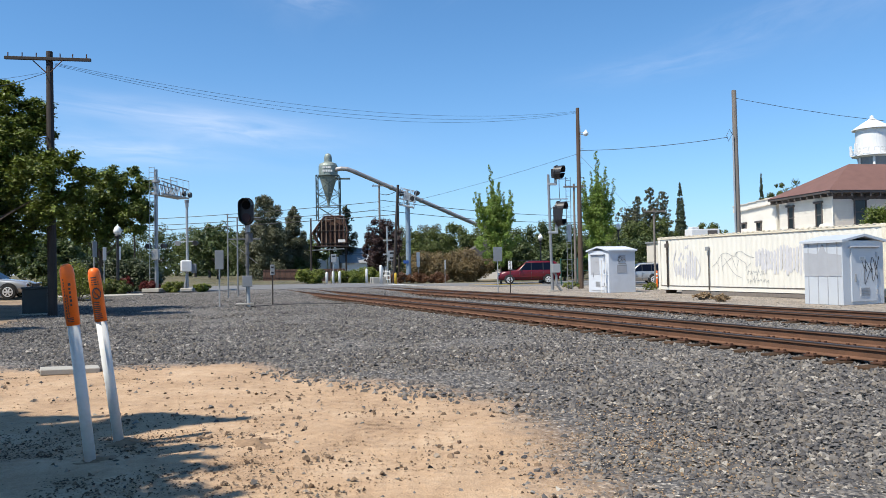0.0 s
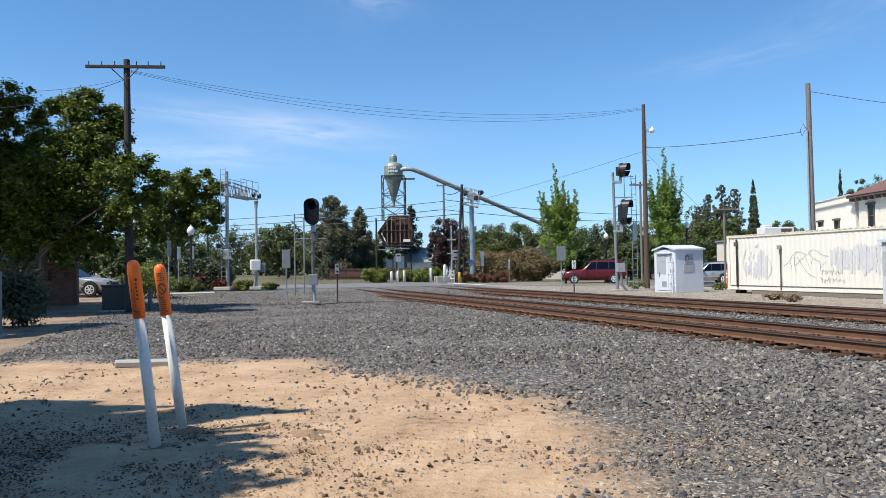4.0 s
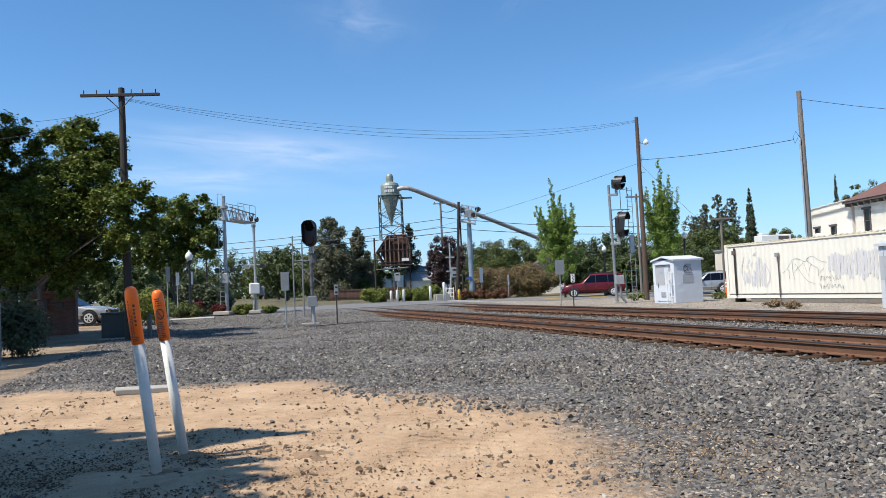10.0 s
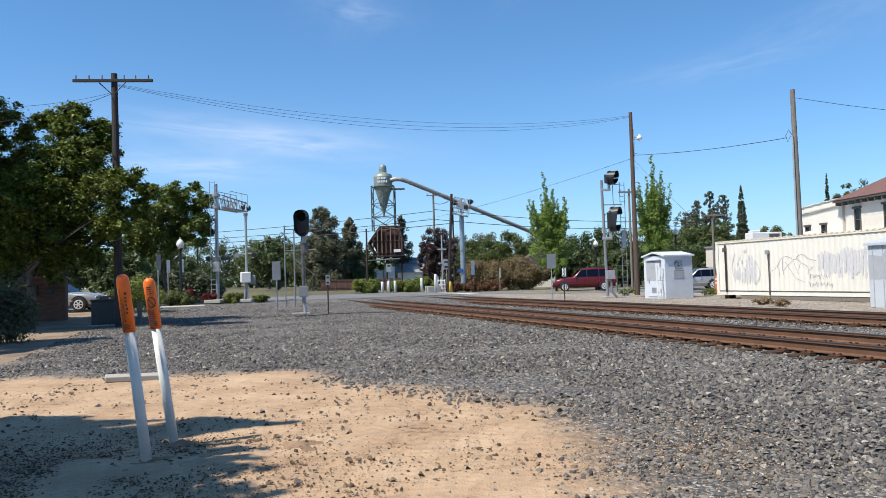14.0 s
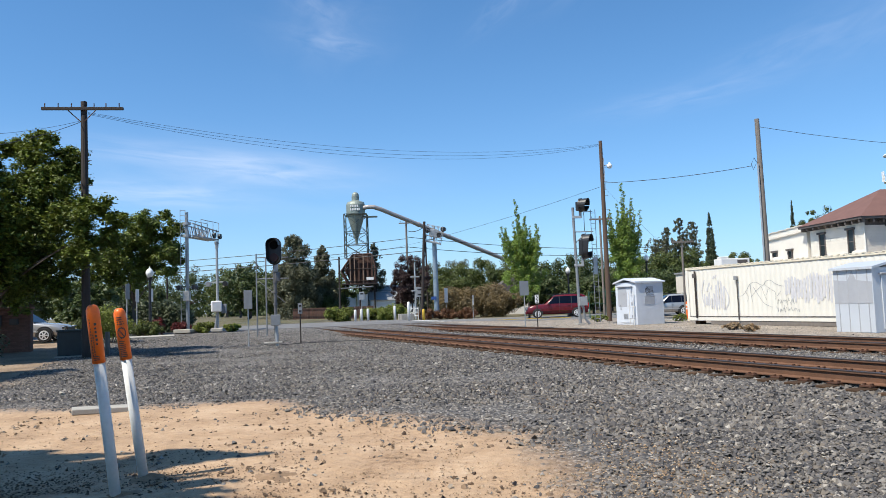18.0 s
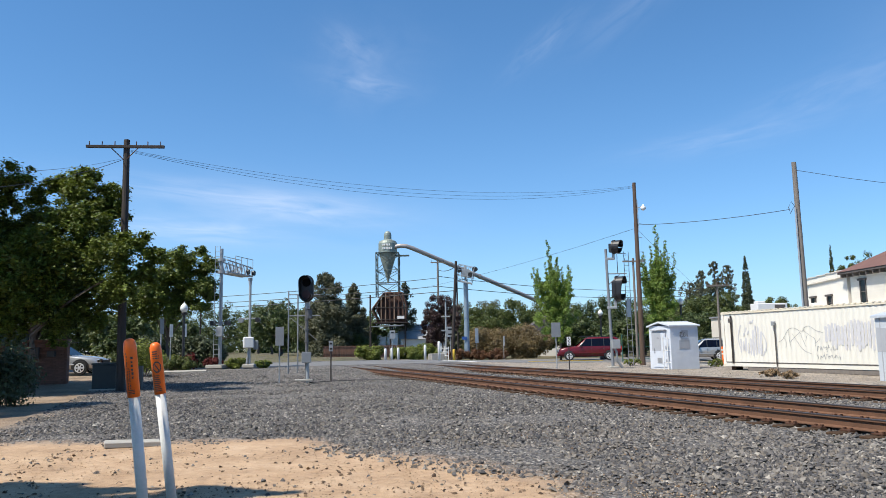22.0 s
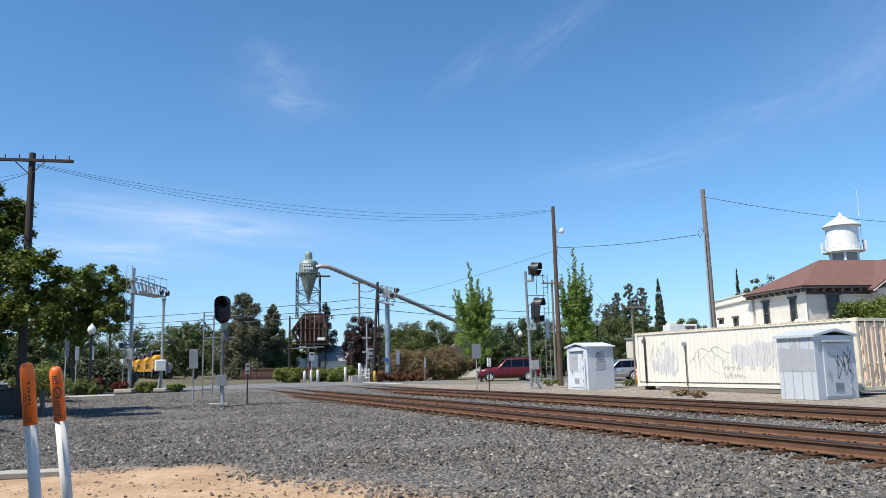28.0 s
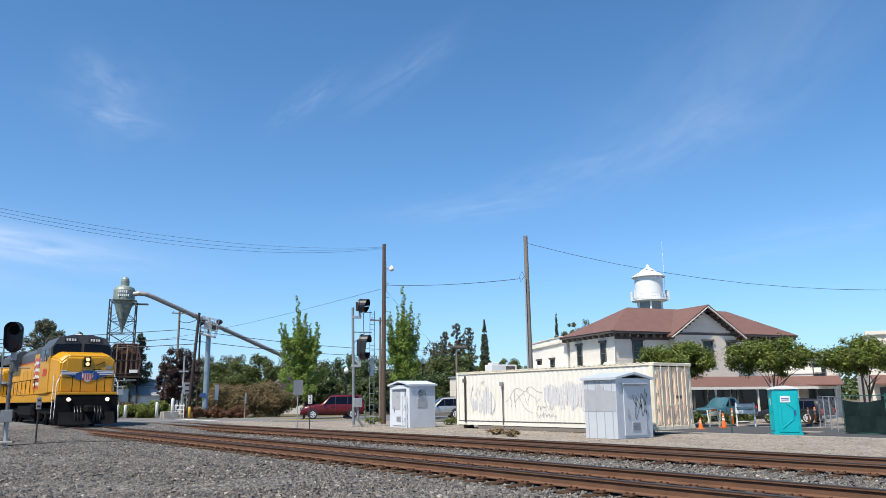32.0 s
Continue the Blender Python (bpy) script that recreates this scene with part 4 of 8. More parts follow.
# ---------------------------------------------------------------- highway cantilever with gate, left of the tracks
def cantilever(base, height, arm_z, arm_yaw, arm_len, name, label, pole_mat, ladder_on=True, blue=False):
    t = thing(name, Matrix.Translation(base), label, "crossing signal", group="crossing cantilevers")
    part("mast", rod(B(), (0, 0, 0), (0, 0, height), 0.105, 0.095, n=16), pole_mat, t)
    part("footing", box(B(), (0, 0, 0.08), (1.5, 1.1, 0.22), arm_yaw, bevel=0.03), M["concrete"], t)
    if ladder_on:
        ladder(t, -0.2, -0.16, 0.6, height + 0.15, 0.3, M["galv"])
    ca, sa = math.cos(radians(arm_yaw)), math.sin(radians(arm_yaw))

    def A(d, v, z):
        return (ca * d - sa * v, sa * d + ca * v, z)
    for v in (-0.35, 0.35):
        part("arm_chord", rod(B(), A(0, v, arm_z), A(arm_len, v, arm_z), 0.06, n=8), M["galv"], t)
        part("arm_chord", rod(B(), A(0, v, arm_z + 0.75), A(arm_len, v, arm_z + 0.55), 0.045, n=8), M["galv"], t)
        n = 7
        for i in range(n):
            part("lattice", rod(B(), A(arm_len * i / n, v, arm_z), A(arm_len * (i + 0.5) / n, v, arm_z + 0.65), 0.025, n=5), M["galv"], t)
            part("lattice", rod(B(), A(arm_len * (i + 0.5) / n, v, arm_z + 0.65), A(arm_len * (i + 1) / n, v, arm_z), 0.025, n=5), M["galv"], t)
    bm = box(B(), A(arm_len * 0.62, 0, arm_z - 0.02), (arm_len * 0.72, 0.8, 0.05), arm_yaw)
    part("walkway", bm, M["galv"], t)
    for v in (-0.4, 0.4):
        part("handrail", rod(B(), A(arm_len * 0.3, v, arm_z + 1.1), A(arm_len, v, arm_z + 1.1), 0.022, n=6), M["galv"], t)
        for i in range(4):
            d = arm_len * (0.3 + 0.7 * i / 3)
            part("handrail_post", rod(B(), A(d, v, arm_z), A(d, v, arm_z + 1.1), 0.018, n=5), M["galv"], t)
    for d in (arm_len * 0.72, arm_len * 0.95):
        for v in (-0.5, 0.5):
            bm = rod(B(), A(d, v, arm_z + 0.2), A(d, v * 1.25, arm_z + 0.2), 0.17, n=16)
            fl = part("flasher", bm, M["black"], t, "small round black flasher")
    for dz in (0.0, 0.75):
        part("clamp", rod(B(), (0, 0, arm_z + dz - 0.08), (0, 0, arm_z + dz + 0.08), 0.24, n=12), M["galv"], t)
    for sx in (-0.55, 0.55):
        bm = rod(B(), A(0.1, sx * 0.9, height * 0.37), A(-0.2, sx * 0.9, height * 0.37), 0.15, n=14)
        part("flasher", bm, M["black"], t)
    part("flasher_arm", rod(B(), A(0, -0.6, height * 0.37), A(0, 0.6, height * 0.37), 0.04, n=6), M["galv"], t)
    part("control_box", box(B(), (0.02, -0.24, height * 0.3), (0.4, 0.3, 0.6), bevel=0.02), M["galv"], t)
    return t


C1 = Vector((-13.85, 46.2, 0.46))
cantilever(C1, 7.3, 5.85, 78, 3.4, "cantilever_signal", "galvanised crossing cantilever with lattice arm and ladder", M["galv"])
C2 = Vector((1.95, 72.5, 0.3))


def basket_mast():
    """A thick blue-grey mast that carries a tilted service basket."""
    t = thing("cantilever_signal", Matrix.Translation(C2), "blue-grey crossing mast with a pale tilted service basket", "crossing signal", group="crossing cantilevers")
    blue = mat("blue_grey_mast", (0.231, 0.293, 0.354), 0.45, 0.3)
    part("mast", rod(B(), (0, 0, 0), (0, 0, 7.2), 0.26, 0.22, n=16), blue, t)
    part("footing", box(B(), (0, 0, 0.08), (1.1, 1.1, 0.25), bevel=0.03), M["concrete"], t)
    part("mast_head", rod(B(), (0, 0, 7.15), (0, 0, 8.9), 0.12, n=10), M["galv"], t)
    m = pose(-0.15, -0.35, 7.3, 0, 14, -8)

    def at(bm):
        bm.transform(m)
        return bm
    for i in range(9):
        part("deck_slat", at(box(B(), (-0.72 + i * 0.18, -0.25, 0.0 + 0.02 * (i % 2)), (0.1, 1.1, 0.05))), M["white"], t)
    for y in (-0.8, 0.3):
        part("deck_beam", at(box(B(), (0, y, -0.06), (1.6, 0.07, 0.1))), M["galv"], t)
        for x in (-0.75, -0.25, 0.25, 0.75):
            part("basket_post", at(rod(B(), (x, y, 0), (x, y, 1.5), 0.028, n=6)), M["galv"], t)
        for z in (0.5, 1.0, 1.5):
            part("basket_rail", at(rod(B(), (-0.78, y, z), (0.78, y, z), 0.026, n=6)), M["galv"], t)
    for x in (-0.78, 0.78):
        for z in (0.5, 1.0, 1.5):
            part("basket_rail", at(rod(B(), (x, -0.8, z), (x, 0.3, z), 0.026, n=6)), M["galv"], t)
    part("relay_case", box(B(), (-0.1, -0.45, 8.15), (0.7, 0.4, 0.7), 10, bevel=0.04), M["galv"], t)
    for x, z in ((0.85, 8.45), (-0.65, 8.4), (0.45, 7.9)):
        part("flasher", rod(B(), (x, -0.7, z), (x + 0.2, -0.3, z + 0.06), 0.26, 0.17, n=14), M["black"], t, "small round black flasher")
    part("blue_plate", box(B(), (-0.25, -0.3, 1.9), (0.5, 0.04, 0.3)), M["loco_b"], t, "small blue plate")


basket_mast()


def gate_mast(p, h):
    p = Vector(p)
    t = thing("gate_signal_mast", Matrix.Translation(p), "slim galvanised crossing gate mast with white gearbox", "crossing gate")
    part("mast", rod(B(), (0, 0, 0), (0, 0, h), 0.075, n=10), M["galv"], t)
    part("mast_cap", rod(B(), (0, 0, h), (0, 0, h + 0.25), 0.1, n=10), M["galv"], t)
    part("bell", rod(B(), (0, 0, h + 0.25), (0, -0.02, h + 0.42), 0.13, n=12), M["alum"], t)
    part("gate_gearbox", box(B(), (-0.02, -0.2, 1.5), (0.6, 0.45, 0.66), 20, bevel=0.05), M["white"], t, "white gate gearbox")
    part("flasher_arm", rod(B(), (-0.5, 0, 2.95), (0.5, 0, 2.95), 0.035, n=6), M["galv"], t)
    for sx in (-0.5, 0.5):
        part("flasher", rod(B(), (sx, 0.06, 2.85), (sx, -0.22, 2.85), 0.15, n=14), M["black" if sx > 0 else "alum"], t)
    part("counterweight", box(B(), (0.4, -0.1, 1.35), (0.3, 0.14, 0.55), bevel=0.02), M["alum"], t)
    part("footing", box(B(), (0, 0, 0.1), (0.7, 0.6, 0.2), bevel=0.03), M["concrete"], t)
    part("gate_leg", rod(B(), (-0.15, -0.1, 0.1), (0, -0.05, 1.3), 0.06, n=8), M["galv"], t)


gate_mast((-11.9, 45.6, 0.44), 5.0)


# ---------------------------------------------------------------- marker posts, slab
def marker(base, top, bars):
    base, top = Vector(base), Vector(top)
    d = top - base
    t = thing("marker_post", Matrix.Translation(base) @ Vector((0, 0, 1)).rotation_difference(d).to_matrix().to_4x4(), "leaning white cable marker post with orange top", "marker post", group="marker posts")
    L = d.length
    part("post", lathe(B(), [(0.046, -0.2), (0.046, L * 0.71)], 20), M["pvc"], t, "white plastic tube", True)
    part("orange_cap", lathe(B(), [(0.053, L * 0.70), (0.055, L * 0.95), (0.052, L * 0.975), (0.04, L * 0.992), (0.02, L)], 20), M["orange"], t, "orange domed sleeve with black print", True)
    def bar(a, da, z, dz):
        bm = B()
        ring = [bm.verts.new((0.0562 * math.cos(a + da * q), 0.0562 * math.sin(a + da * q), L * (0.71 + 0.29 * zz))) for zz in (z, z + dz) for q in (0, 0.5, 1)]
        bm.faces.new((ring[0], ring[1], ring[4], ring[3]))
        bm.faces.new((ring[1], ring[2], ring[5], ring[4]))
        part("print_bar", bm, M["graff"], t)
    rng = random.Random(bars)
    if bars == 1:
        for a, da, z0, n, dz in ((-1.95, 0.16, 0.1, 13, 0.042), (-1.25, 0.34, 0.3, 6, 0.055), (-1.62, 0.14, 0.12, 9, 0.034)):
            for i in range(n):
                bar(a, da * rng.uniform(0.7, 1.1), z0 + i * dz * 1.25, dz * rng.uniform(0.6, 1.0))
        for i in range(3):
            bar(-1.9, 0.9, 0.03 + i * 0.03, 0.014)
    else:
        for i in range(4):
            bar(-1.85, rng.uniform(0.8, 1.1), 0.68 + i * 0.045, 0.022)
        for i in range(18):
            q = 6.283 * i / 18
            bar(-1.4 + 0.62 * math.cos(q), 0.2, 0.5 + 0.1 * math.sin(q), 0.03)
        for i in range(5):
            bar(-1.75 + 0.15 * i, 0.16, 0.56 - i * 0.03, 0.035)
        for i in range(9):
            bar(-1.95, rng.uniform(0.7, 1.2), 0.03 + i * 0.038, 0.018)


marker((-2.65, 6.68, 0.02), (-2.745, 6.44, 1.665), 1)
marker((-2.67, 7.4, 0.03), (-2.805, 7.17, 1.635), 2)

def mound(x, y, r, h, seed):
    """A low ragged heap of loose earth."""
    bm = B()
    n, k = 26, 9
    rings = []
    for j in range(k):
        q = j / (k - 1)
        ring = []
        for i in range(n):
            a = 6.283 * i / n
            rr = r * (1 - q) * (1 + 0.5 * noise.noise((math.cos(a) * 1.7, math.sin(a) * 1.7, seed)))
            px, py = x + rr * math.cos(a), y + rr * math.sin(a)
            lump = 0.03 * noise.noise((px * 9, py * 9, seed)) + 0.016 * noise.noise((px * 22, py * 22, seed))
            ring.append(bm.verts.new((px, py, zg(px, py) - 0.03 + (h + 0.03) * q ** 1.4 + lump)))
        rings.append(ring)
    for u, v in zip(rings, rings[1:]):
        for i in range(n):
            bm.faces.new((u[i], u[(i + 1) % n], v[(i + 1) % n], v[i]))
    solid("dirt_mound", bm, M["dirt"], "loose crumbly dirt heaped round a post", "dirt", group="dirt mounds", smooth=True)


mound(-2.63, 6.68, 0.4, 0.05, 1)
mound(-2.64, 7.4, 0.36, 0.05, 2)
mound(-1.4, 7.25, 0.5, 0.035, 3)
rng = random.Random(31)
for i in range(12):
    x, y = rng.uniform(-4.6, 0.6), rng.uniform(4.6, 10.5)
    a, L = rng.uniform(0, 6.28), rng.uniform(0.06, 0.3)
    z = zg(x, y) + 0.045
    bm = tube(B(), [(x, y, z), (x + 0.5 * L * math.cos(a), y + 0.5 * L * math.sin(a), z + 0.015), (x + L * math.cos(a + 0.25), y + L * math.sin(a + 0.25), z)], [0.005, 0.004, 0.002], 5)
    solid("twig", bm, M["bark"], "small dry brown twig on sand", "twig", group="twigs")
t = thing("concrete_slab", pose(-5.28, 12.75, 0.035, 0, 2, 24), "small pale concrete slab lying in dirt", "slab")
part("slab_body", box(B(), (0, 0, 0), (0.86, 0.44, 0.09), bevel=0.012), M["concrete"], t)


# ---------------------------------------------------------------- shipping container
def scribble(t, pts, y, material, r=0.012, name="graffiti"):
    """A painted line on the wall, as one thin raised ribbon."""
    bm = B()
    pairs = []
    for i, (x, z) in enumerate(pts):
        (x0, z0), (x1, z1) = pts[max(0, i - 1)], pts[min(len(pts) - 1, i + 1)]
        dx, dz = x1 - x0, z1 - z0
        k = math.hypot(dx, dz) or 1
        ox, oz = -dz / k * r, dx / k * r
        pairs.append((bm.verts.new((x + ox, y, z + oz)), bm.verts.new((x - ox, y, z - oz))))
    for (a, b), (c, d) in zip(pairs, pairs[1:]):
        bm.faces.new((a, c, d, b))
    return part(name, bm, material, t)


def loops(rng, x, z, w, h, n):
    """An unreadable looping line."""
    pts = []
    f1, f2, p1, p2 = rng.uniform(0.7, 1.3), rng.uniform(1.4, 2.3), rng.uniform(0, 6), rng.uniform(0, 6)
    for i in range(n * 24 + 1):
        k = i / (n * 24)
        a = 6.283 * n * k
        env = 0.55 + 0.45 * math.sin(5.1 * k * f2 + p2)
        pts.append((x + w * k + 0.34 * w / n * math.sin(a * f1 + p1) + 0.1 * w / n * math.sin(a * f2), z + h * (0.5 + 0.36 * math.cos(a * f1) * env + 0.14 * math.cos(a * f2 + p2))))
    return pts


def container():
    # local x runs along the long side towards the camera's right; y is into the box
    right = Vector((17.35, 25.3, 0))
    L, Wd, H = 12.19, 2.44, 2.59
    left = right + TD * L
    m = pose(left.x, left.y, 0.3, 0, 0, -90 + TURN)
    t = thing("shipping_container", m, "cream white shipping container with grey graffiti, tan doors", "container")
    bm = B()
    # corrugated long side, closed by a flat back, ends and roof
    xs, x, k = [], 0.18, 0
    while x < L - 0.18:
        for dx, yy in ((0.0, 0.0), (0.07, 0.0), (0.14, 0.014), (0.21, 0.014)):
            xs.append((x + dx, yy))
        x += 0.28
    lo = [bm.verts.new((px, py + 0.03, 0.2)) for px, py in xs]
    hi = [bm.verts.new((px, py + 0.03, H - 0.12)) for px, py in xs]
    for i in range(len(xs) - 1):
        bm.faces.new((lo[i], lo[i + 1], hi[i + 1], hi[i]))
    part("corrugated_side", bm, M["cream"], t)
    bm = B()
    box(bm, (L / 2, 0.09, H / 2), (L - 0.3, 0.02, H - 0.3))
    box(bm, (L / 2, Wd - 0.05, H / 2), (L - 0.1, 0.06, H - 0.1))
    box(bm, (0.05, Wd / 2, H / 2), (0.06, Wd - 0.1, H - 0.1))
    part("shell", bm, M["cream"], t)
    part("roof", box(B(), (L / 2, Wd / 2, H - 0.05), (L - 0.1, Wd - 0.1, 0.05)), M["cream"], t)
    part("floor_frame", box(B(), (L / 2, Wd / 2, 0.14), (L - 0.1, Wd - 0.1, 0.12)), M["trimgrey"], t)
    for y in (0.03, Wd - 0.03):
        part("top_rail", box(B(), (L / 2, y, H - 0.06), (L, 0.07, 0.11), bevel=0.01), M["creamtrim"], t)
        part("bottom_rail", box(B(), (L / 2, y, 0.1), (L, 0.07, 0.17), bevel=0.01), M["cream"], t)
        for x in (0.08, L - 0.08):
            part("corner_post", box(B(), (x, y + (0.04 if y < 1 else -0.04), H / 2), (0.17, 0.16, H), bevel=0.02), M["cream" if x < 1 else "creamtrim"], t)
            for z in (0.06, H - 0.06):
                part("corner_casting", box(B(), (x, y + (0.04 if y < 1 else -0.04), z), (0.185, 0.175, 0.13), bevel=0.01), M["creamtrim"], t)
    i = 0
    while 0.3 + i * 0.28 < L - 0.2:
        part("roof_tab", box(B(), (0.3 + i * 0.28, 0.01, H + 0.005), (0.1, 0.08, 0.035)), M["creamtrim"], t)
        i += 1
    # doors on the end
    for k in (0, 1):
        y0 = 0.18 + k * 1.06
        door = part("door", box(B(), (L - 0.02, y0 + 0.51, H / 2), (0.05, 1.02, H - 0.34), bevel=0.01), M["tan"], t, "tan corrugated container door")
        for j in range(4):
            part("door_rib", box(B(), (L + 0.015, y0 + 0.12 + j * 0.25, H / 2), (0.03, 0.1, H - 0.5)), M["tan"], door)
        for j in range(2):
            yy = y0 + 0.25 + j * 0.5
            part("lock_bar", rod(B(), (L + 0.06, yy, 0.12), (L + 0.06, yy, H - 0.1), 0.02, n=8), M["creamtrim"], door)
            part("bar_handle", box(B(), (L + 0.08, yy + 0.12, 0.95), (0.03, 0.34, 0.05)), M["creamtrim"], door)
            for z in (0.35, 1.0, 1.7, 2.3):
                part("bar_bracket", box(B(), (L + 0.05, yy, z), (0.05, 0.09, 0.08)), M["creamtrim"], door)
        for z in (0.3, 0.9, 1.5, 2.2):
            part("hinge", box(B(), (L + 0.02, y0 + (0.0 if k == 0 else 1.02), z), (0.05, 0.06, 0.16)), M["creamtrim"], door)
    part("door_sill", box(B(), (L, Wd / 2, 0.09), (0.12, Wd, 0.15), bevel=0.01), M["creamtrim"], t)
    part("door_header", box(B(), (L, Wd / 2, H - 0.07), (0.12, Wd, 0.12), bevel=0.01), M["creamtrim"], t)
    part("door_placard", box(B(), (L + 0.045, 1.5, 1.25), (0.01, 0.35, 0.12)), M["trimgrey"], t)
    for x in (0.45, L - 4):
        part("sleeper_block", box(B(), (x, 0.4, -0.08), (0.3, 0.4, 0.2)), M["tie"], t)
    part("skid_beam", box(B(), (6.8, 0.1, -0.08), (10.4, 0.16, 0.2), bevel=0.02), M["wood_grey"], t, "weathered timber skid")
    # pipes on the side
    p = part("conduit_box", box(B(), (0.72, -0.08, 2.18), (0.16, 0.12, 0.2), bevel=0.01), M["trimgrey"], t)
    part("conduit", rod(B(), (0.74, -0.05, 0.15), (0.74, -0.05, 2.4), 0.045, n=8), M["wood_dark"], t)
    part("conduit", rod(B(), (3.55, -0.05, 0.05), (3.55, -0.05, 1.95), 0.028, n=8), M["trimgrey"], t)
    part("conduit_box", box(B(), (3.5, -0.06, 1.95), (0.2, 0.1, 0.18), bevel=0.01), M["grey"], t)
    part("floor_seam", box(B(), (L / 2, -0.012, 0.215), (L - 0.4, 0.02, 0.035)), M["trimgrey"], t)
    # grey striped tags and looping black lines
    rng = random.Random(4)
    Y = 0.022
    def stripe(x, a, b, w, lean=0.0):
        """One ragged sprayed stripe from height a to b."""
        bm = B()
        vs = []
        for j in range(13):
            q = j / 12
            ww = w * (0.45 if j in (0, 12) else 1.0) * rng.uniform(0.75, 1.2)
            xx = x + lean * (q - 0.5) + rng.uniform(-0.012, 0.012)
            vs.append((bm.verts.new((xx - ww, Y, a + (b - a) * q)), bm.verts.new((xx + ww, Y, a + (b - a) * q))))
        for (p0, p1), (q0, q1) in zip(vs, vs[1:]):
            bm.faces.new((p0, p1, q1, q0))
        part("graffiti", bm, M["graffgrey"], t)
    # a round tag of broken stripes between two arcs
    for i, (a, b) in enumerate(((0.66, 1.3), (0.75, 1.2), (0.72, 1.36), (0.6, 1.1), (0.55, 1.32), (0.5, 1.7), (0.56, 1.9), (0.6, 1.85), (0.54, 1.6))):
        stripe(1.26 + 0.165 * i, a, b, 0.046 + 0.012 * (i % 3), 0.03)
    for x, a, b in ((1.62, 1.62, 1.82), (1.78, 1.5, 1.68), (1.95, 1.98, 2.12), (2.1, 2.0, 2.16), (1.5, 1.42, 1.6)):
        stripe(x, a, b, 0.05, 0.06)
    scribble(t, [(1.4 - 0.3 * math.sin(0.3 + 0.24 * i), 1.95 - 0.12 * i) for i in range(10)], Y - 0.002, M["graffgrey"], 0.03)
    scribble(t, [(2.62 + 0.28 * math.sin(0.3 * i), 1.62 - 0.11 * i) for i in range(11)], Y - 0.002, M["graffgrey"], 0.032)
    # the long block of upright stripes
    for i in range(20):
        k = 1 - abs(2 * i / 19 - 1) ** 3
        top = 1.75 + 0.2 * math.sin(0.9 * i) * 0.5 + 0.016 * i
        stripe(6.3 + 0.16 * i, 0.85 + 0.12 * math.sin(1.7 * i) + 0.25 * (1 - k), top, rng.uniform(0.055, 0.076), 0.02)
    for q in (((3.66, 1.12), (3.91, 1.22), (4.23, 1.63), (4.37, 1.71), (4.63, 1.73), (5.03, 1.52), (5.23, 1.77), (5.48, 1.78), (5.77, 1.57), (6.16, 1.49)),
              ((3.95, 1.35), (4.14, 1.13), (4.07, 0.88)),
              ((4.29, 1.63), (4.28, 1.22), (4.37, 0.82)),
              ((4.32, 1.1), (4.57, 1.31), (4.91, 1.53)),
              ((4.46, 1.5), (4.74, 1.13), (5.03, 0.76), (5.48, 0.62)),
              ((4.94, 1.5), (5.05, 1.19), (5.2, 0.92)),
              ((5.31, 1.42), (5.2, 1.15)),
              ((5.23, 1.75), (5.03, 1.66), (5.48, 1.35), (5.73, 1.27), (5.69, 0.93)),
              ((5.77, 1.08), (5.99, 1.27))):
        for n in range(2):
            q = [q[0]] + [(a[0] + (b[0] - a[0]) * k, a[1] + (b[1] - a[1]) * k) for a, b in zip(q, q[1:]) for k in (0.25, 0.75)] + [q[-1]]
        scribble(t, q, Y, M["grey"], 0.008)
    for x, z, n in ((5.75, 0.72, 5), (5.7, 0.36, 6)):
        for i in range(n):
            scribble(t, loops(rng, x + i * 0.21 + rng.uniform(-0.03, 0.03), z + rng.uniform(-0.03, 0.03), 0.15, rng.uniform(0.24, 0.34), 1), Y - 0.002, M["grey"], 0.007)


container()


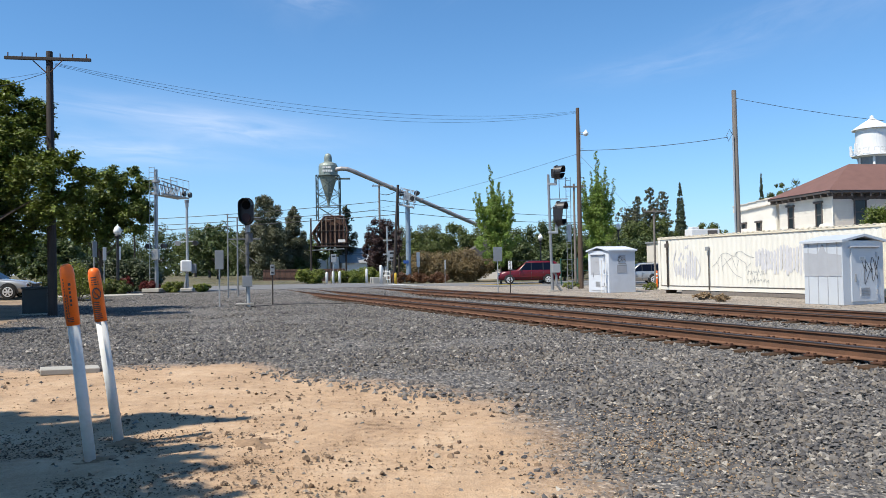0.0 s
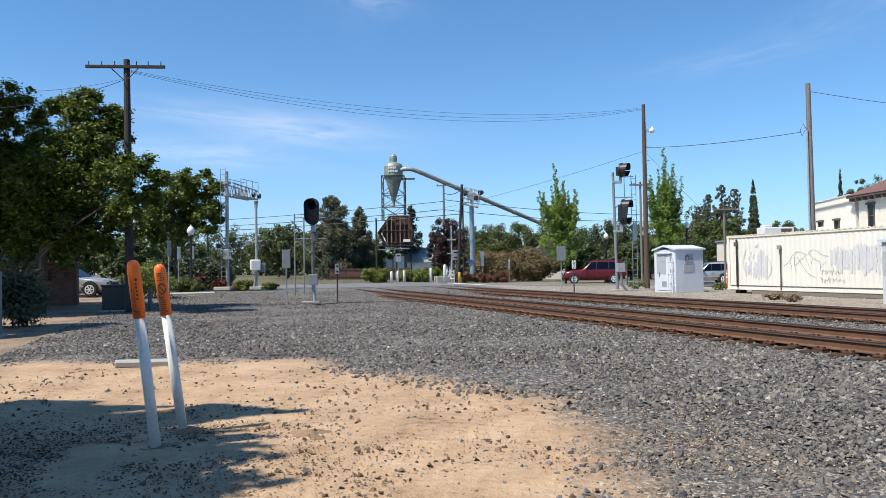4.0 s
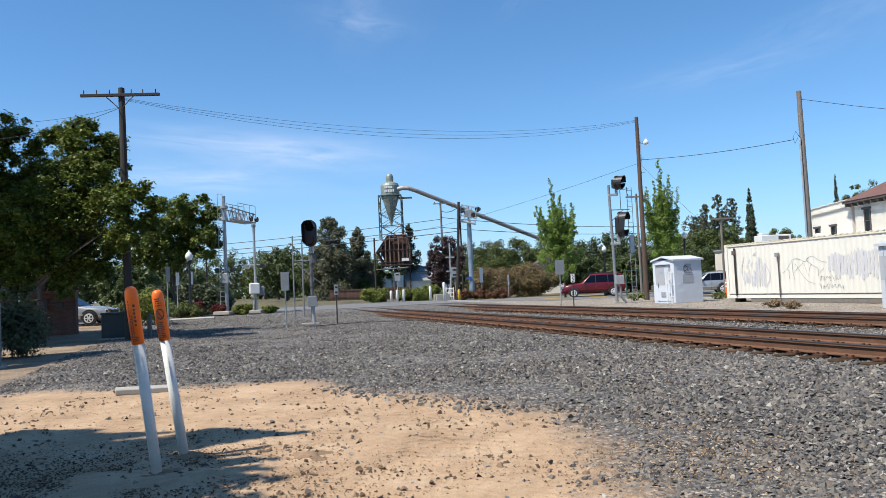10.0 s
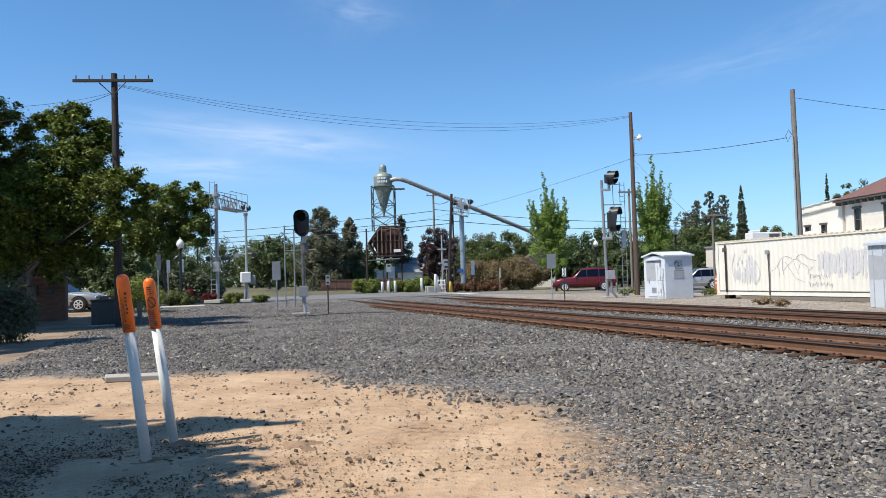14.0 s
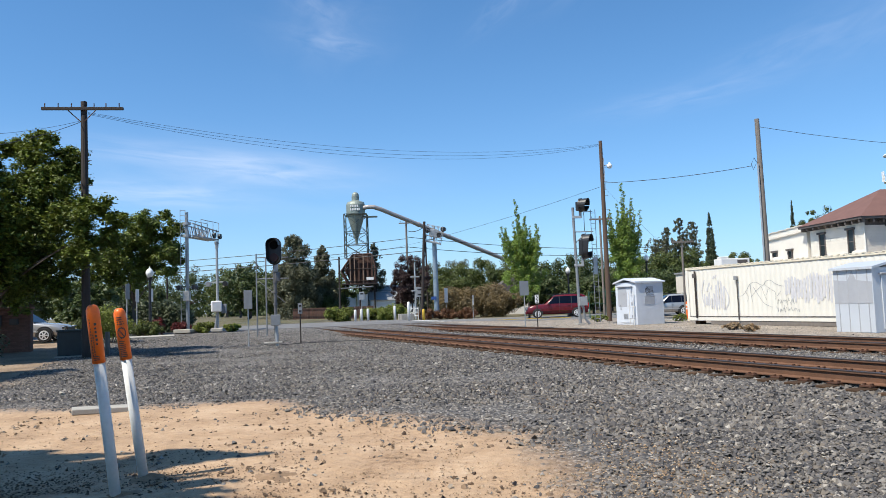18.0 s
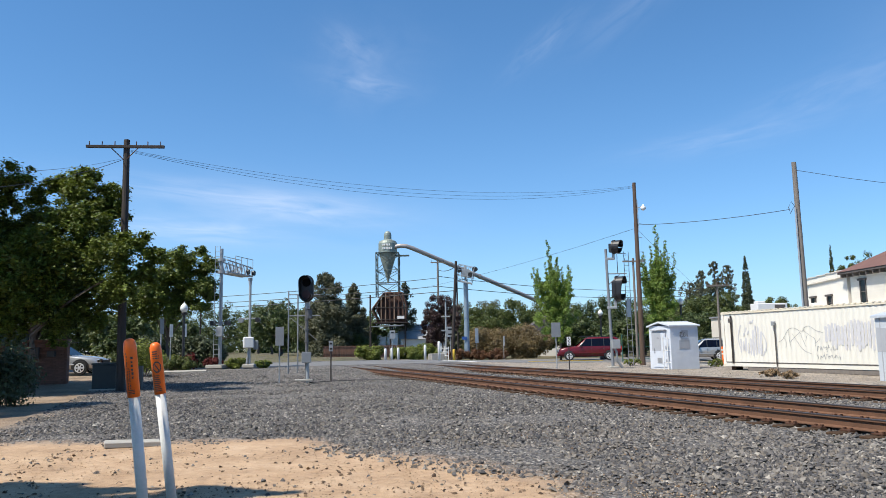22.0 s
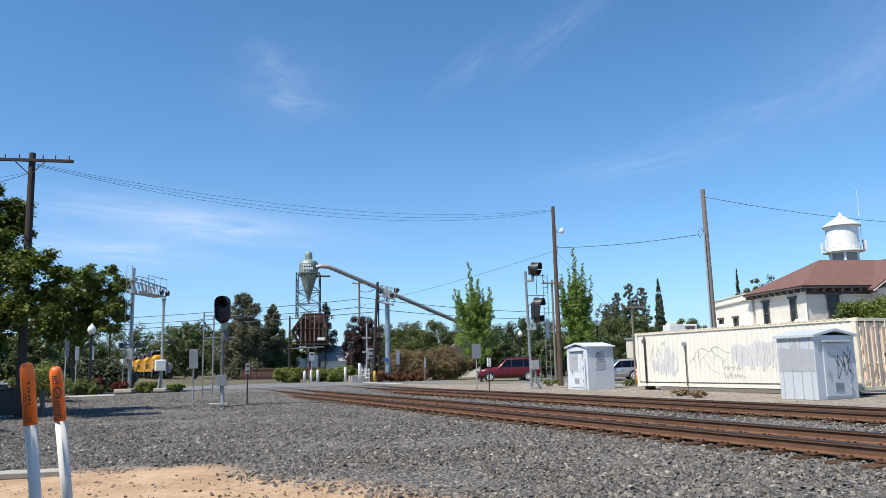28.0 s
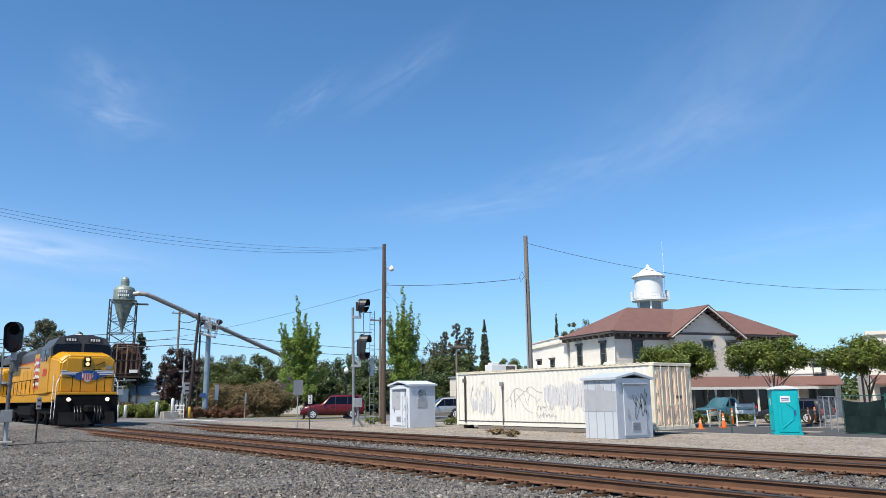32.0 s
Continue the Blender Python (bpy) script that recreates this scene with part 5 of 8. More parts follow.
# ---------------------------------------------------------------- signal huts
def hut(name, origin, yaw, wx, wy, H, label, paint, overpaint=False, tag=False):
    """origin: the corner nearest the camera; local -x is one face's run, +y the other's."""
    t = thing(name, pose(*origin, 0, 0, yaw), label, "signal hut", group="trackside huts")
    part("shell", box(B(), (wx / 2, wy / 2, H / 2), (wx, wy, H), bevel=0.012), paint, t)
    bm = prism(B(), [(-0.09, H - 0.06), (wx / 2, H + 0.14), (wx + 0.09, H - 0.06), (wx + 0.09, H + 0.02), (wx / 2, H + 0.22), (-0.09, H + 0.02)], 1, -0.09, wy + 0.09)
    part("roof", bm, paint, t, "shallow gabled metal roof")
    for i in range(4):
        x = wx * (i + 0.5) / 4
        part("wall_panel_seam", box(B(), (-0.006, wy * (i + 0.5) / 4, H / 2), (0.014, 0.03, H - 0.05)), M["hutdark"], t)
    dx = wx / 2
    d = part("door", box(B(), (dx, -0.015, H * 0.46), (wx * 0.62, 0.04, H * 0.82), bevel=0.01), paint, t, "flat metal door")
    part("door_handle", box(B(), (dx - wx * 0.22, -0.05, H * 0.42), (0.03, 0.05, 0.26), 0, 0.008), M["alum"], d)
    for z in (0.2, 0.5, 0.78):
        part("hinge", box(B(), (dx + wx * 0.3, -0.04, H * z), (0.06, 0.03, 0.16)), M["hutdark"], d)
    vent = part("door_vent", box(B(), (dx, -0.04, H * 0.2), (wx * 0.22, 0.02, 0.28)), M["hutdark"], d)
    for i in range(5):
        part("vent_slot", box(B(), (dx, -0.052, H * 0.2 - 0.1 + i * 0.05), (wx * 0.19, 0.012, 0.018)), M["grey"], d)
    part("rain_hood", box(B(), (dx, -0.06, H * 0.9), (wx * 0.7, 0.12, 0.05), rx=-12), M["hutdark"], t)
    part("notice", box(B(), (dx - wx * 0.05, -0.04, H * 0.72), (0.3, 0.012, 0.12)), M["white"], t, "small white notice")
    for i in range(3):
        part("notice_bar", box(B(), (dx - wx * 0.05, -0.048, H * 0.72 - 0.03 + i * 0.03), (0.2, 0.008, 0.01)), M["grey"], t)
    if overpaint:
        bm = prism(B(), [(wy * 0.02, 0.95), (wy * 0.98, 0.95), (wy * 0.98, 1.75), (wy * 0.62, 1.7), (wy * 0.5, 2.05), (wy * 0.4, 1.72), (wy * 0.02, 1.65)], 0, -0.009, 0.0)
        part("overpaint", bm, M["hutdark"], t, "grey patch painted over graffiti")
    rng = random.Random(len(name) + int(wx * 10))
    if tag:
        for q in (loops(rng, wx * 0.45, 0.75, 0.75, 1.0, 3), loops(rng, wx * 0.5, 0.55, 0.6, 1.2, 2)):
            scribble(t, q, -0.045, M["graff"], 0.012)
    return t


hut("signal_hut", (14.65, 23.6, zg(14.65, 23.6)), TURN, 1.95, 1.5, 2.12, "pale blue-grey metal signal hut with painted-over graffiti", M["hut"], True, True)
h1 = hut("signal_hut", (10.72, 40.1, zg(10.72, 40.1)), TURN - 90, 1.85, 1.68, 2.22, "white metal signal hut with gabled roof and door", M["hutwhite"])
part("notice", box(B(), (1.862, 0.85, 1.85), (0.014, 0.4, 0.24)), M["hutdark"], h1, "small grey notice")
part("overpaint", box(B(), (0.68, -0.043, 1.42), (0.78, 0.008, 0.95)), M["hutdark"], h1, "grey patch painted over graffiti on the door")
part("overpaint", box(B(), (1.858, 0.82, 1.25), (0.012, 0.62, 0.42)), M["hutdark"], h1, "pale patch painted over graffiti")
for y in (-0.12, -0.38):
    part("rack_post", rod(B(), (1.74, y, 0.0), (1.74, y, 1.72), 0.022, n=8), M["white"], h1, "white steel rack post")
for z in (0.35, 0.95, 1.55):
    part("rack_rung", rod(B(), (1.74, -0.38, z), (1.74, 0.02, z), 0.018, n=6), M["white"], h1)
rng = random.Random(31)
bm = B()
for row, (y0, z0, n) in enumerate(((0.58, 1.86, 7), (0.55, 1.68, 9))):
    q = Vector((1.866, y0, z0))
    for i in range(n):
        e = Vector((1.866, q.y + rng.uniform(0.01, 0.11), z0 + rng.uniform(-0.09, 0.09)))
        rod(bm, q, e, 0.012, n=5)
        q = e
part("graffiti", bm, M["black"], h1, "thin black graffiti strokes")
for z in (1.42, 1.52):
    part("print_bar", box(B(), (1.86, 0.85, z), (0.012, 0.5, 0.035)), M["grey"], h1)


# ---------------------------------------------------------------- signs and small posts
def sign_post(p, h, w, hh, yaw, label, post=M["galv"], face=M["alum"], name="road_sign", bars=0):
    t = thing(name, pose(p[0], p[1], zg(p[0], p[1]), 0, 0, yaw), label, "sign", group="signs")
    part("post", rod(B(), (0, 0, -0.1), (0, 0, h), 0.03, n=8), post, t)
    part("plate", box(B(), (0, -0.04, h - hh / 2), (w, 0.02, hh), bevel=0.006), face, t)
    for i in range(bars):
        part("print_bar", box(B(), (0, -0.054, h - hh * (0.25 + 0.5 * i / max(1, bars - 1))), (w * 0.6, 0.008, hh * 0.16)), M["black"], t)
    return t


sign_post((-7.35, 33.2), 2.45, 0.36, 0.82, 10, "back of a grey metal sign on a post", name="road_sign")
sign_post((6.0, 41.6), 2.55, 0.52, 0.8, 10, "grey metal sign seen from behind", name="road_sign")
milepost = sign_post((6.35, 39.5), 1.75, 0.2, 0.45, 0, "narrow white mile marker with black figures", name="milepost", face=M["white"], post=M["wood_dark"])
for i, figure in enumerate("52"):
    cu = bpy.data.curves.new("figure", "FONT")
    cu.body, cu.size, cu.extrude, cu.align_x, cu.align_y = figure, 0.27, 0.003, "CENTER", "CENTER"
    holder = bpy.data.objects.new("figure_source", cu)
    me = bpy.data.meshes.new_from_object(holder)
    bpy.data.objects.remove(holder)
    me.materials.clear()
    me.materials.append(M["black"])
    o = new("figure", me)
    o.parent = milepost
    o.matrix_basis = pose(0, -0.054, 1.75 - 0.115 - 0.22 * i, 90, 0, 0)
    o["label"] = "black figure"
sign_post((-5.05, 32.9), 1.75, 0.18, 0.45, 10, "narrow mile marker plate on a dark post", name="milepost", face=M["grey"], bars=2, post=M["wood_dark"])
sign_post((-14.05, 37.1), 2.9, 0.32, 0.75, 76, "edge-on sign plate on a thin post", name="road_sign")
for x, y in ((-16.2, 44.3), (-15.15, 43.6)):
    sign_post((x, y), 2.7, 0.26, 0.75, 66, "white roadside banner sign on a post", name="road_sign", face=M["white"])
sign_post((2.9, 73.0), 3.0, 0.35, 1.4, 20, "narrow white sign by the crossing", name="road_sign", face=M["white"])
sign_post((-4.6, 64.0), 2.5, 0.45, 0.7, 10, "pale sign plate beside the shrubs", name="road_sign", face=M["galv"], bars=1)
sign_post((0.35, 71.5), 3.1, 0.7, 0.95, 10, "pale sign plate fixed beside a pole", name="road_sign", face=M["galv"], bars=2)
sign_post((5.3, 70.5), 2.2, 0.3, 0.9, 60, "small white sign before the hedge", name="road_sign", face=M["white"])


def conduit_frame():
    x, y = -8.2, 39.1
    t = thing("conduit_frame", Matrix.Translation((x, y, zg(x, y))), "two slim galvanised posts joined by conduits", "posts")
    part("post", rod(B(), (0, 0, 0), (0, 0, 4.3), 0.035, n=8), M["alum"], t)
    part("post", rod(B(), (0.25, 1.2, 0), (0.25, 1.2, 4.2), 0.04, n=8), M["alum"], t)
    for z in (4.1, 3.0):
        part("crossbar", rod(B(), (0.0, 0, z), (1.6, 0.3, z), 0.025, n=6), M["alum"], t)
    part("guy", rod(B(), (0.1, 0, 2.9), (1.5, 0, 1.7), 0.015, n=5), M["alum"], t)


conduit_frame()


def bollard(x, y, h=1.05, yellow=False):
    t = thing("bollard", Matrix.Translation((x, y, zg(x, y))), "white round-topped traffic bollard" if not yellow else "short yellow traffic bollard post", "bollard", group="bollards")
    part("post", lathe(B(), [(0.11, -0.1), (0.11, h - 0.08), (0.08, h - 0.02), (0.03, h)], 12), M["white"] if not yellow else M["yellow_line"], t, smooth=True)


for x, y, h in ((-5.25, 64.8, 1.0), (-4.7, 64.6, 1.05), (-4.15, 64.6, 1.05), (-1.85, 64.4, 1.25), (-0.6, 58.5, 1.5)):
    bollard(x, y, h)
bollard(0.6, 64.5, 0.95, True)


def street_lamp(x, y, h, label="black cast street lamp with white acorn globe"):
    t = thing("street_lamp", Matrix.Translation((x, y, zg(x, y))), label, "street lamp", group="street lamps")
    part("base", lathe(B(), [(0.24, 0), (0.24, 0.12), (0.2, 0.3), (0.14, 0.55), (0.1, 0.7)], 14), M["black"], t, smooth=True)
    part("shaft", lathe(B(), [(0.085, 0.68), (0.065, h - 0.75), (0.1, h - 0.72), (0.1, h - 0.66)], 12), M["black"], t)
    part("collar", lathe(B(), [(0.15, h - 0.68), (0.17, h - 0.6), (0.12, h - 0.54)], 12), M["black"], t)
    part("globe", lathe(B(), [(0.12, h - 0.55), (0.21, h - 0.4), (0.22, h - 0.3), (0.16, h - 0.14), (0.07, h - 0.06)], 14), M["lampglobe"], t, "white frosted acorn globe", True)
    part("finial", lathe(B(), [(0.09, h - 0.07), (0.03, h - 0.02), (0.03, h + 0.02), (0.005, h + 0.06)], 10), M["lampglobe"], t)


street_lamp(-15.1, 43.3, 3.9)
street_lamp(13.6, 66.5, 4.4)
street_lamp(19.0, 61.0, 5.0)
street_lamp(43.4, 39.7, 4.4, "black street lamp by the shops")

t = thing("utility_box", pose(-13.75, 30.55, zg(-13.75, 30.55), 0, 0, 8), "dark green metal utility cabinet on the dirt", "utility box")
part("cabinet", box(B(), (0, 0, 0.5), (0.9, 0.6, 1.0), bevel=0.03), mat("dark_green_cabinet", (0.02, 0.029, 0.031), 0.5), t)
part("cabinet_lid", box(B(), (0, 0, 1.03), (0.96, 0.66, 0.08), bevel=0.02), mat("dark_green_lid", (0.026, 0.036, 0.038), 0.5), t)
part("plinth", box(B(), (0, 0, 0.0), (1.05, 0.75, 0.1), bevel=0.01), M["concrete"], t)
t = thing("utility_box", pose(-11.85, 18.5, zg(-11.85, 18.5), 0, 0, 8), "grey metal utility cabinet near the shrub", "utility box")
part("cabinet", box(B(), (0, 0, 0.83), (1.0, 0.8, 1.66), bevel=0.03), mat("grey_green_cabinet", (0.131, 0.146, 0.162), 0.55), t)
part("plinth", box(B(), (0, 0, 0.02), (1.2, 1.0, 0.1), bevel=0.01), M["concrete"], t)
for x, y in ((-12.6, 31.2), (-14.75, 33.0)):
    t = thing("wooden_stake", Matrix.Translation((x, y, zg(x, y))), "short weathered wooden stake", "stake", group="stakes")
    part("stake", box(B(), (0, 0, 0.42), (0.15, 0.15, 0.98), bevel=0.015), M["wood_grey"], t)


# ---------------------------------------------------------------- brick wall by the big tree
def brick_wall():
    t = thing("brick_wall", pose(-19.6, 33.55, 0.1, 0, 0, 6), "red-brown brick enclosure wall under the tree", "wall", kind="structure")
    part("core", box(B(), (0, 0.2, 0.97), (5.2, 0.3, 1.94)), M["brick"], t)
    part("coping", box(B(), (0, 0.2, 1.99), (5.3, 0.4, 0.1), bevel=0.02), M["brick"], t)
    me = link_mesh("brick", box(B(), (0, 0, 0), (0.225, 0.03, 0.068), bevel=0.006), M["brick"])
    n = 0
    for r in range(23):
        for i in range(12):
            o = new("brick", me)
            o.parent = t
            o.matrix_basis = pose(2.5 - i * 0.24 - (0.12 if r % 2 else 0), 0.045, 0.08 + r * 0.08)
    for x, z in ((1.25, 1.45), (1.95, 1.4)):
        part("wall_box", box(B(), (x, -0.03, z), (0.34, 0.16, 0.5 if x < 1.5 else 0.26), bevel=0.02), M["trimgrey"], t, "dark metal box on the wall")


brick_wall()


# ---------------------------------------------------------------- cyclone dust collector on its tower
def cyclone():
    b = Vector((-8.3, 108.5, 0.0))
    t = thing("dust_collector", Matrix.Translation(b), "faded green cyclone dust collector on a lattice tower", "industrial tower")
    part("cyclone_drum", lathe(B(), [(1.3, 14.95), (1.36, 15.05), (1.36, 16.4), (1.2, 16.75), (0.6, 17.0)], 24), M["green_metal"], t, smooth=False)
    part("cyclone_cone", lathe(B(), [(0.14, 10.6), (0.2, 11.2), (1.3, 15.0)], 24), M["green_metal"], t)
    part("outlet_pipe", lathe(B(), [(0.55, 16.8), (0.55, 17.6), (0.5, 17.9), (0.35, 18.15), (0.12, 18.25)], 20), M["green_metal"], t, "round-capped outlet stack")
    part("rim_band", lathe(B(), [(1.42, 14.92), (1.42, 15.06)], 24), M["tower_steel"], t)
    for r in range(2):
        for i in range(5 if r == 0 else 6):
            bm = box(B(), (-0.6 + i * 0.24, -1.37, 16.1 - 0.5 * r), (0.17, 0.03, 0.3))
            part("lettering_bar", bm, M["white"], t)
    # tower legs and bracing
    leg = {}
    for sx in (-1, 1):
        for sy in (-1, 1):
            leg[sx, sy] = (Vector((sx * 1.6, sy * 1.6, 8.6)), Vector((sx * 1.6, sy * 1.6, 14.95)))
            part("tower_leg", rod(B(), *leg[sx, sy], 0.085, n=6), M["tower_steel"], t)
    for z0, z1 in ((8.6, 10.6), (10.6, 12.4), (12.4, 14.95)):
        for (a, c) in (((-1, -1), (1, -1)), ((1, -1), (1, 1)), ((1, 1), (-1, 1)), ((-1, 1), (-1, -1))):
            p, q = Vector((a[0] * 1.6, a[1] * 1.6, 0)), Vector((c[0] * 1.6, c[1] * 1.6, 0))
            zz0, zz1 = Vector((0, 0, z0)), Vector((0, 0, z1))
            part("tower_girt", rod(B(), p + zz1, q + zz1, 0.05, n=5), M["tower_steel"], t)
            part("tower_brace", rod(B(), p + zz0, q + zz1, 0.04, n=5), M["tower_steel"], t)
            part("tower_brace", rod(B(), q + zz0, p + zz1, 0.04, n=5), M["tower_steel"], t)
    part("platform", box(B(), (2.1, 0, 14.6), (2.0, 1.0, 0.14)), M["tower_steel"], t)
    # open board-sided hopper below, its studs outside
    hop = [(-2.2, 6.75), (-0.5, 9.1), (2.2, 9.1), (2.65, 7.2), (2.5, 4.95), (-1.3, 4.95)]
    inner = [(x * 0.8 + 0.12, 7.0 + (z - 7.0) * 0.9) for x, z in hop]
    part("hopper_body", prism(B(), inner, 1, -1.2, 1.6), M["plank"], t, "red-brown board hopper")
    for y in (-1.75, -1.2, 1.7):
        for (x0, z0), (x1, z1) in zip(hop, hop[1:] + hop[:1]):
            part("hopper_frame", rod(B(), (x0, y, z0), (x1, y, z1), 0.11, n=5), M["plank"], t)
    for i in range(7):
        x = -1.5 + i * 0.62
        top = 9.05 if x > -0.5 else 9.1 - (-0.5 - x) * 1.38
        low = 4.95 if x > -1.3 else 6.0
        # three studs take a lighter copy of the board colour, as if sunlit
        part("hopper_stud", box(B(), (x, -1.78, (top + low) / 2), (0.13, 0.16, top - low)), mat("sunlit_stud", (0.231, 0.154, 0.108), 0.85) if i in (1, 2, 4) else M["plank"], t)
    for i in range(11):
        k = (i + 0.5) / 11
        part("hopper_board", box(B(), (-2.25 + 1.72 * k, 0, 6.75 + 2.38 * k), (0.06, 3.6, 0.25), ry=36), M["plank"], t)
    for i in range(6):
        k = (i + 0.5) / 6
        part("hopper_board", box(B(), (-2.25 + 0.95 * k, 0, 6.7 - 1.75 * k), (0.06, 3.6, 0.3), ry=-28), M["plank"], t)
    for z in (5.3, 7.0):
        part("scaffold_rail", rod(B(), (-1.6, -1.9, z), (3.0, -1.9, z), 0.05, n=6), M["wood_dark"], t)
    part("catwalk", box(B(), (0.4, -0.2, 4.85), (5.2, 4.4, 0.14)), M["wood_dark"], t)
    part("canopy", box(B(), (-0.2, -0.6, 4.4), (5.0, 4.0, 0.1), ry=-2), M["galv"], t, "pale metal canopy")
    for x in (-1.7, 0.4, 2.5):
        for y in (-1.9, 1.7):
            part("canopy_post", rod(B(), (x, y, 0), (x, y, 4.9), 0.11, n=8), M["wood_dark"], t)
    for x, w, h in ((-0.9, 1.3, 3.1), (0.7, 1.5, 3.4)):
        part("bin", box(B(), (x, -0.9, h / 2), (w, 1.4, h), bevel=0.06), M["white"], t, "white metal bin")
    part("sign_plate", box(B(), (1.9, -2.0, 5.6), (1.0, 0.05, 0.4)), M["white"], t)
    # duct that slopes down to the yard behind the trees
    bm = B()
    pts = [Vector((1.1, -0.6, 15.85)), Vector((1.9, -0.65, 15.97)), Vector((2.7, -0.6, 15.92)), Vector((3.65, -0.3, 15.6)), Vector((21.6, 9.75, 8.72)), Vector((23.0, 10.5, 8.15))]
    tube(bm, pts, 0.31, 14)
    part("duct", bm, M["pipe"], t, "long sloping rust-streaked metal duct")
    for k in (0.3, 0.55, 0.8):
        p = pts[3].lerp(pts[4], k)
        part("duct_collar", rod(B(), p - Vector((0.12, 0.07, -0.04)), p + Vector((0.12, 0.07, -0.04)), 0.37, n=14), M["pipe"], t)
    part("duct_trestle", rod(B(), (10.0, 3.3, 0), (10.0, 3.3, 12.8), 0.12, n=8), M["wood_dark"], t)


cyclone()

# thin poles round the crossing
for (x, y, h, r, mk, lean, label) in ((0.5, 71.2, 9.3, 0.15, "wood_dark", 0.53, "dark leaning tarred wooden pole"), (-0.9, 90, 11.6, 0.14, "wood_grey", 0, "grey wooden pole with a small crossarm"), (-0.05, 76, 5.7, 0.09, "galv", 0, "short grey metal pole with fittings"), (-8.0, 79.6, 6.6, 0.11, "wood_dark", 0, "slim dark wooden pole"), (20.3, 56.2, 5.9, 0.09, "wood_grey", 0, "slim grey pole with crossarm"), (14.7, 58.5, 8.0, 0.1, "wood_grey", 0, "grey wooden pole with crossarms"), (-30, 92, 7.0, 0.11, "wood_dark", 0, "far slim dark wooden pole")):
    z = zg(x, y)
    t, d = wood_pole(Vector((x, y, z)), Vector((x + lean, y, z + h)), r, r * 0.8, M[mk], label)
    if "crossarm" in label:
        part("crossarm", box(B(), d + Vector((0, -0.1, -0.25)), (1.7, 0.1, 0.12)), M[mk], t)
        for sx in (-0.7, 0.0, 0.7):
            part("insulator_pin", rod(B(), d + Vector((sx, -0.1, -0.2)), d + Vector((sx, -0.1, 0)), 0.03, n=5), M["iron"], t)
    if "fittings" in label:
        for z in (4.3, 2.9):
            part("fitting", box(B(), (0, -0.1, z), (0.9, 0.1, 0.12)), M["galv"], t)
for a, b, sag in (((-70, 92, 7.6), (-0.9, 90, 9.6), 1.0), ((-70, 92, 7.2), (-0.9, 90, 8.6), 1.0), ((-70, 93, 6.5), (1.0, 71.2, 6.7), 0.8), ((-0.9, 90, 9.8), (40, 118, 9.5), 0.8), ((-0.9, 90, 8.6), (40, 118, 8.6), 0.8), ((1.0, 71.2, 9.0), (-0.9, 90, 10.6), 0.3)):
    wire(a, b, sag, 0.035, "black overhead cable bundle")

# crossing control cabinet and small yard things
t = thing("yard_shed", pose(-4.3, 112.5, 0.0, 0, 0, 4), "low white yard shed with grey roof", "shed")
part("wall", box(B(), (0, 0, 1.9), (4.6, 4.0, 3.8), bevel=0.03), M["white"], t)
part("roof", prism(B(), [(-2.2, 3.8), (0, 4.6), (2.2, 3.8), (2.2, 3.9), (0, 4.72), (-2.2, 3.9)], 0, -2.5, 2.5), M["grey"], t)
part("door", box(B(), (0.9, -2.02, 1.4), (1.4, 0.06, 2.6), bevel=0.02), M["galv"], t)
t = thing("control_box", pose(1.0, 64.0, zg(1.0, 64.0), 0, 0, TURN), "low concrete vault by the crossing", "utility box")
part("vault", box(B(), (-1.5, 1.5, 0.3), (1.2, 0.9, 0.6), bevel=0.03), M["concrete"], t)
t = thing("gate_machine", pose(-0.2, 70.5, zg(-0.2, 70.5)), "white frame of a parked crossing gate machine", "crossing gate")
for z in (0.5, 1.0, 1.5):
    part("frame_bar", rod(B(), (-0.4, 0, z * 0.7), (0.4, 0, z * 0.7), 0.04, n=6), M["white"], t)
for x in (-0.5, 0.5):
    part("frame_post", rod(B(), (x * 0.7, 0, 0), (x * 0.7, 0, 1.2), 0.05, n=6), M["white"], t)


# ---------------------------------------------------------------- plants
def leaves(name, parent, centres, count, size, material, seed, flat=0.0, squash=1.0, level=0.0):
    """A crown of small leaf blades, gathered in clumps round the centres (x, y, z, r)."""
    rng = np.random.default_rng(seed)
    count = int(count * 1.6)
    c = np.array(centres)
    w = c[:, 3] ** 2
    idx = rng.choice(len(c), count, p=w / w.sum())
    d = rng.normal(size=(count, 3))
    d /= np.linalg.norm(d, axis=1)[:, None]
    r = c[idx, 3] * (0.2 + 0.8 * rng.random(count) ** 0.55)
    if level:
        # loose sprays thin out towards their tips
        r = c[idx, 3] * np.minimum(np.abs(rng.normal(0.75, 0.42, count)), 1.9)
    p = c[idx, :3] + d * r[:, None] * np.array((1.0, 1.0, squash))
    # blades face outwards and up, as leaves do
    up = np.array((0.0, 0.0, 0.6 * (1 - flat)))
    nrm = d * (0.75 - 0.5 * level) + up * (1 + 0.8 * level) + rng.normal(size=(count, 3)) * 0.5
    nrm /= np.linalg.norm(nrm, axis=1)[:, None]
    a = np.cross(nrm, rng.normal(size=(count, 3)))
    a /= np.linalg.norm(a, axis=1)[:, None]
    b = np.cross(nrm, a)
    sz = size * rng.uniform(0.6, 1.3, count)[:, None]
    v = np.stack([p - a * sz * 0.7 - b * sz * 0.6, p - a * sz * 0.5 + b * sz * 0.6, p + a * sz], 1).reshape(-1, 3)
    f = np.arange(count * 3).reshape(-1, 3)
    ob = new(name, raw(name, v.tolist(), f.tolist(), material))
    ob.parent = parent
    return ob


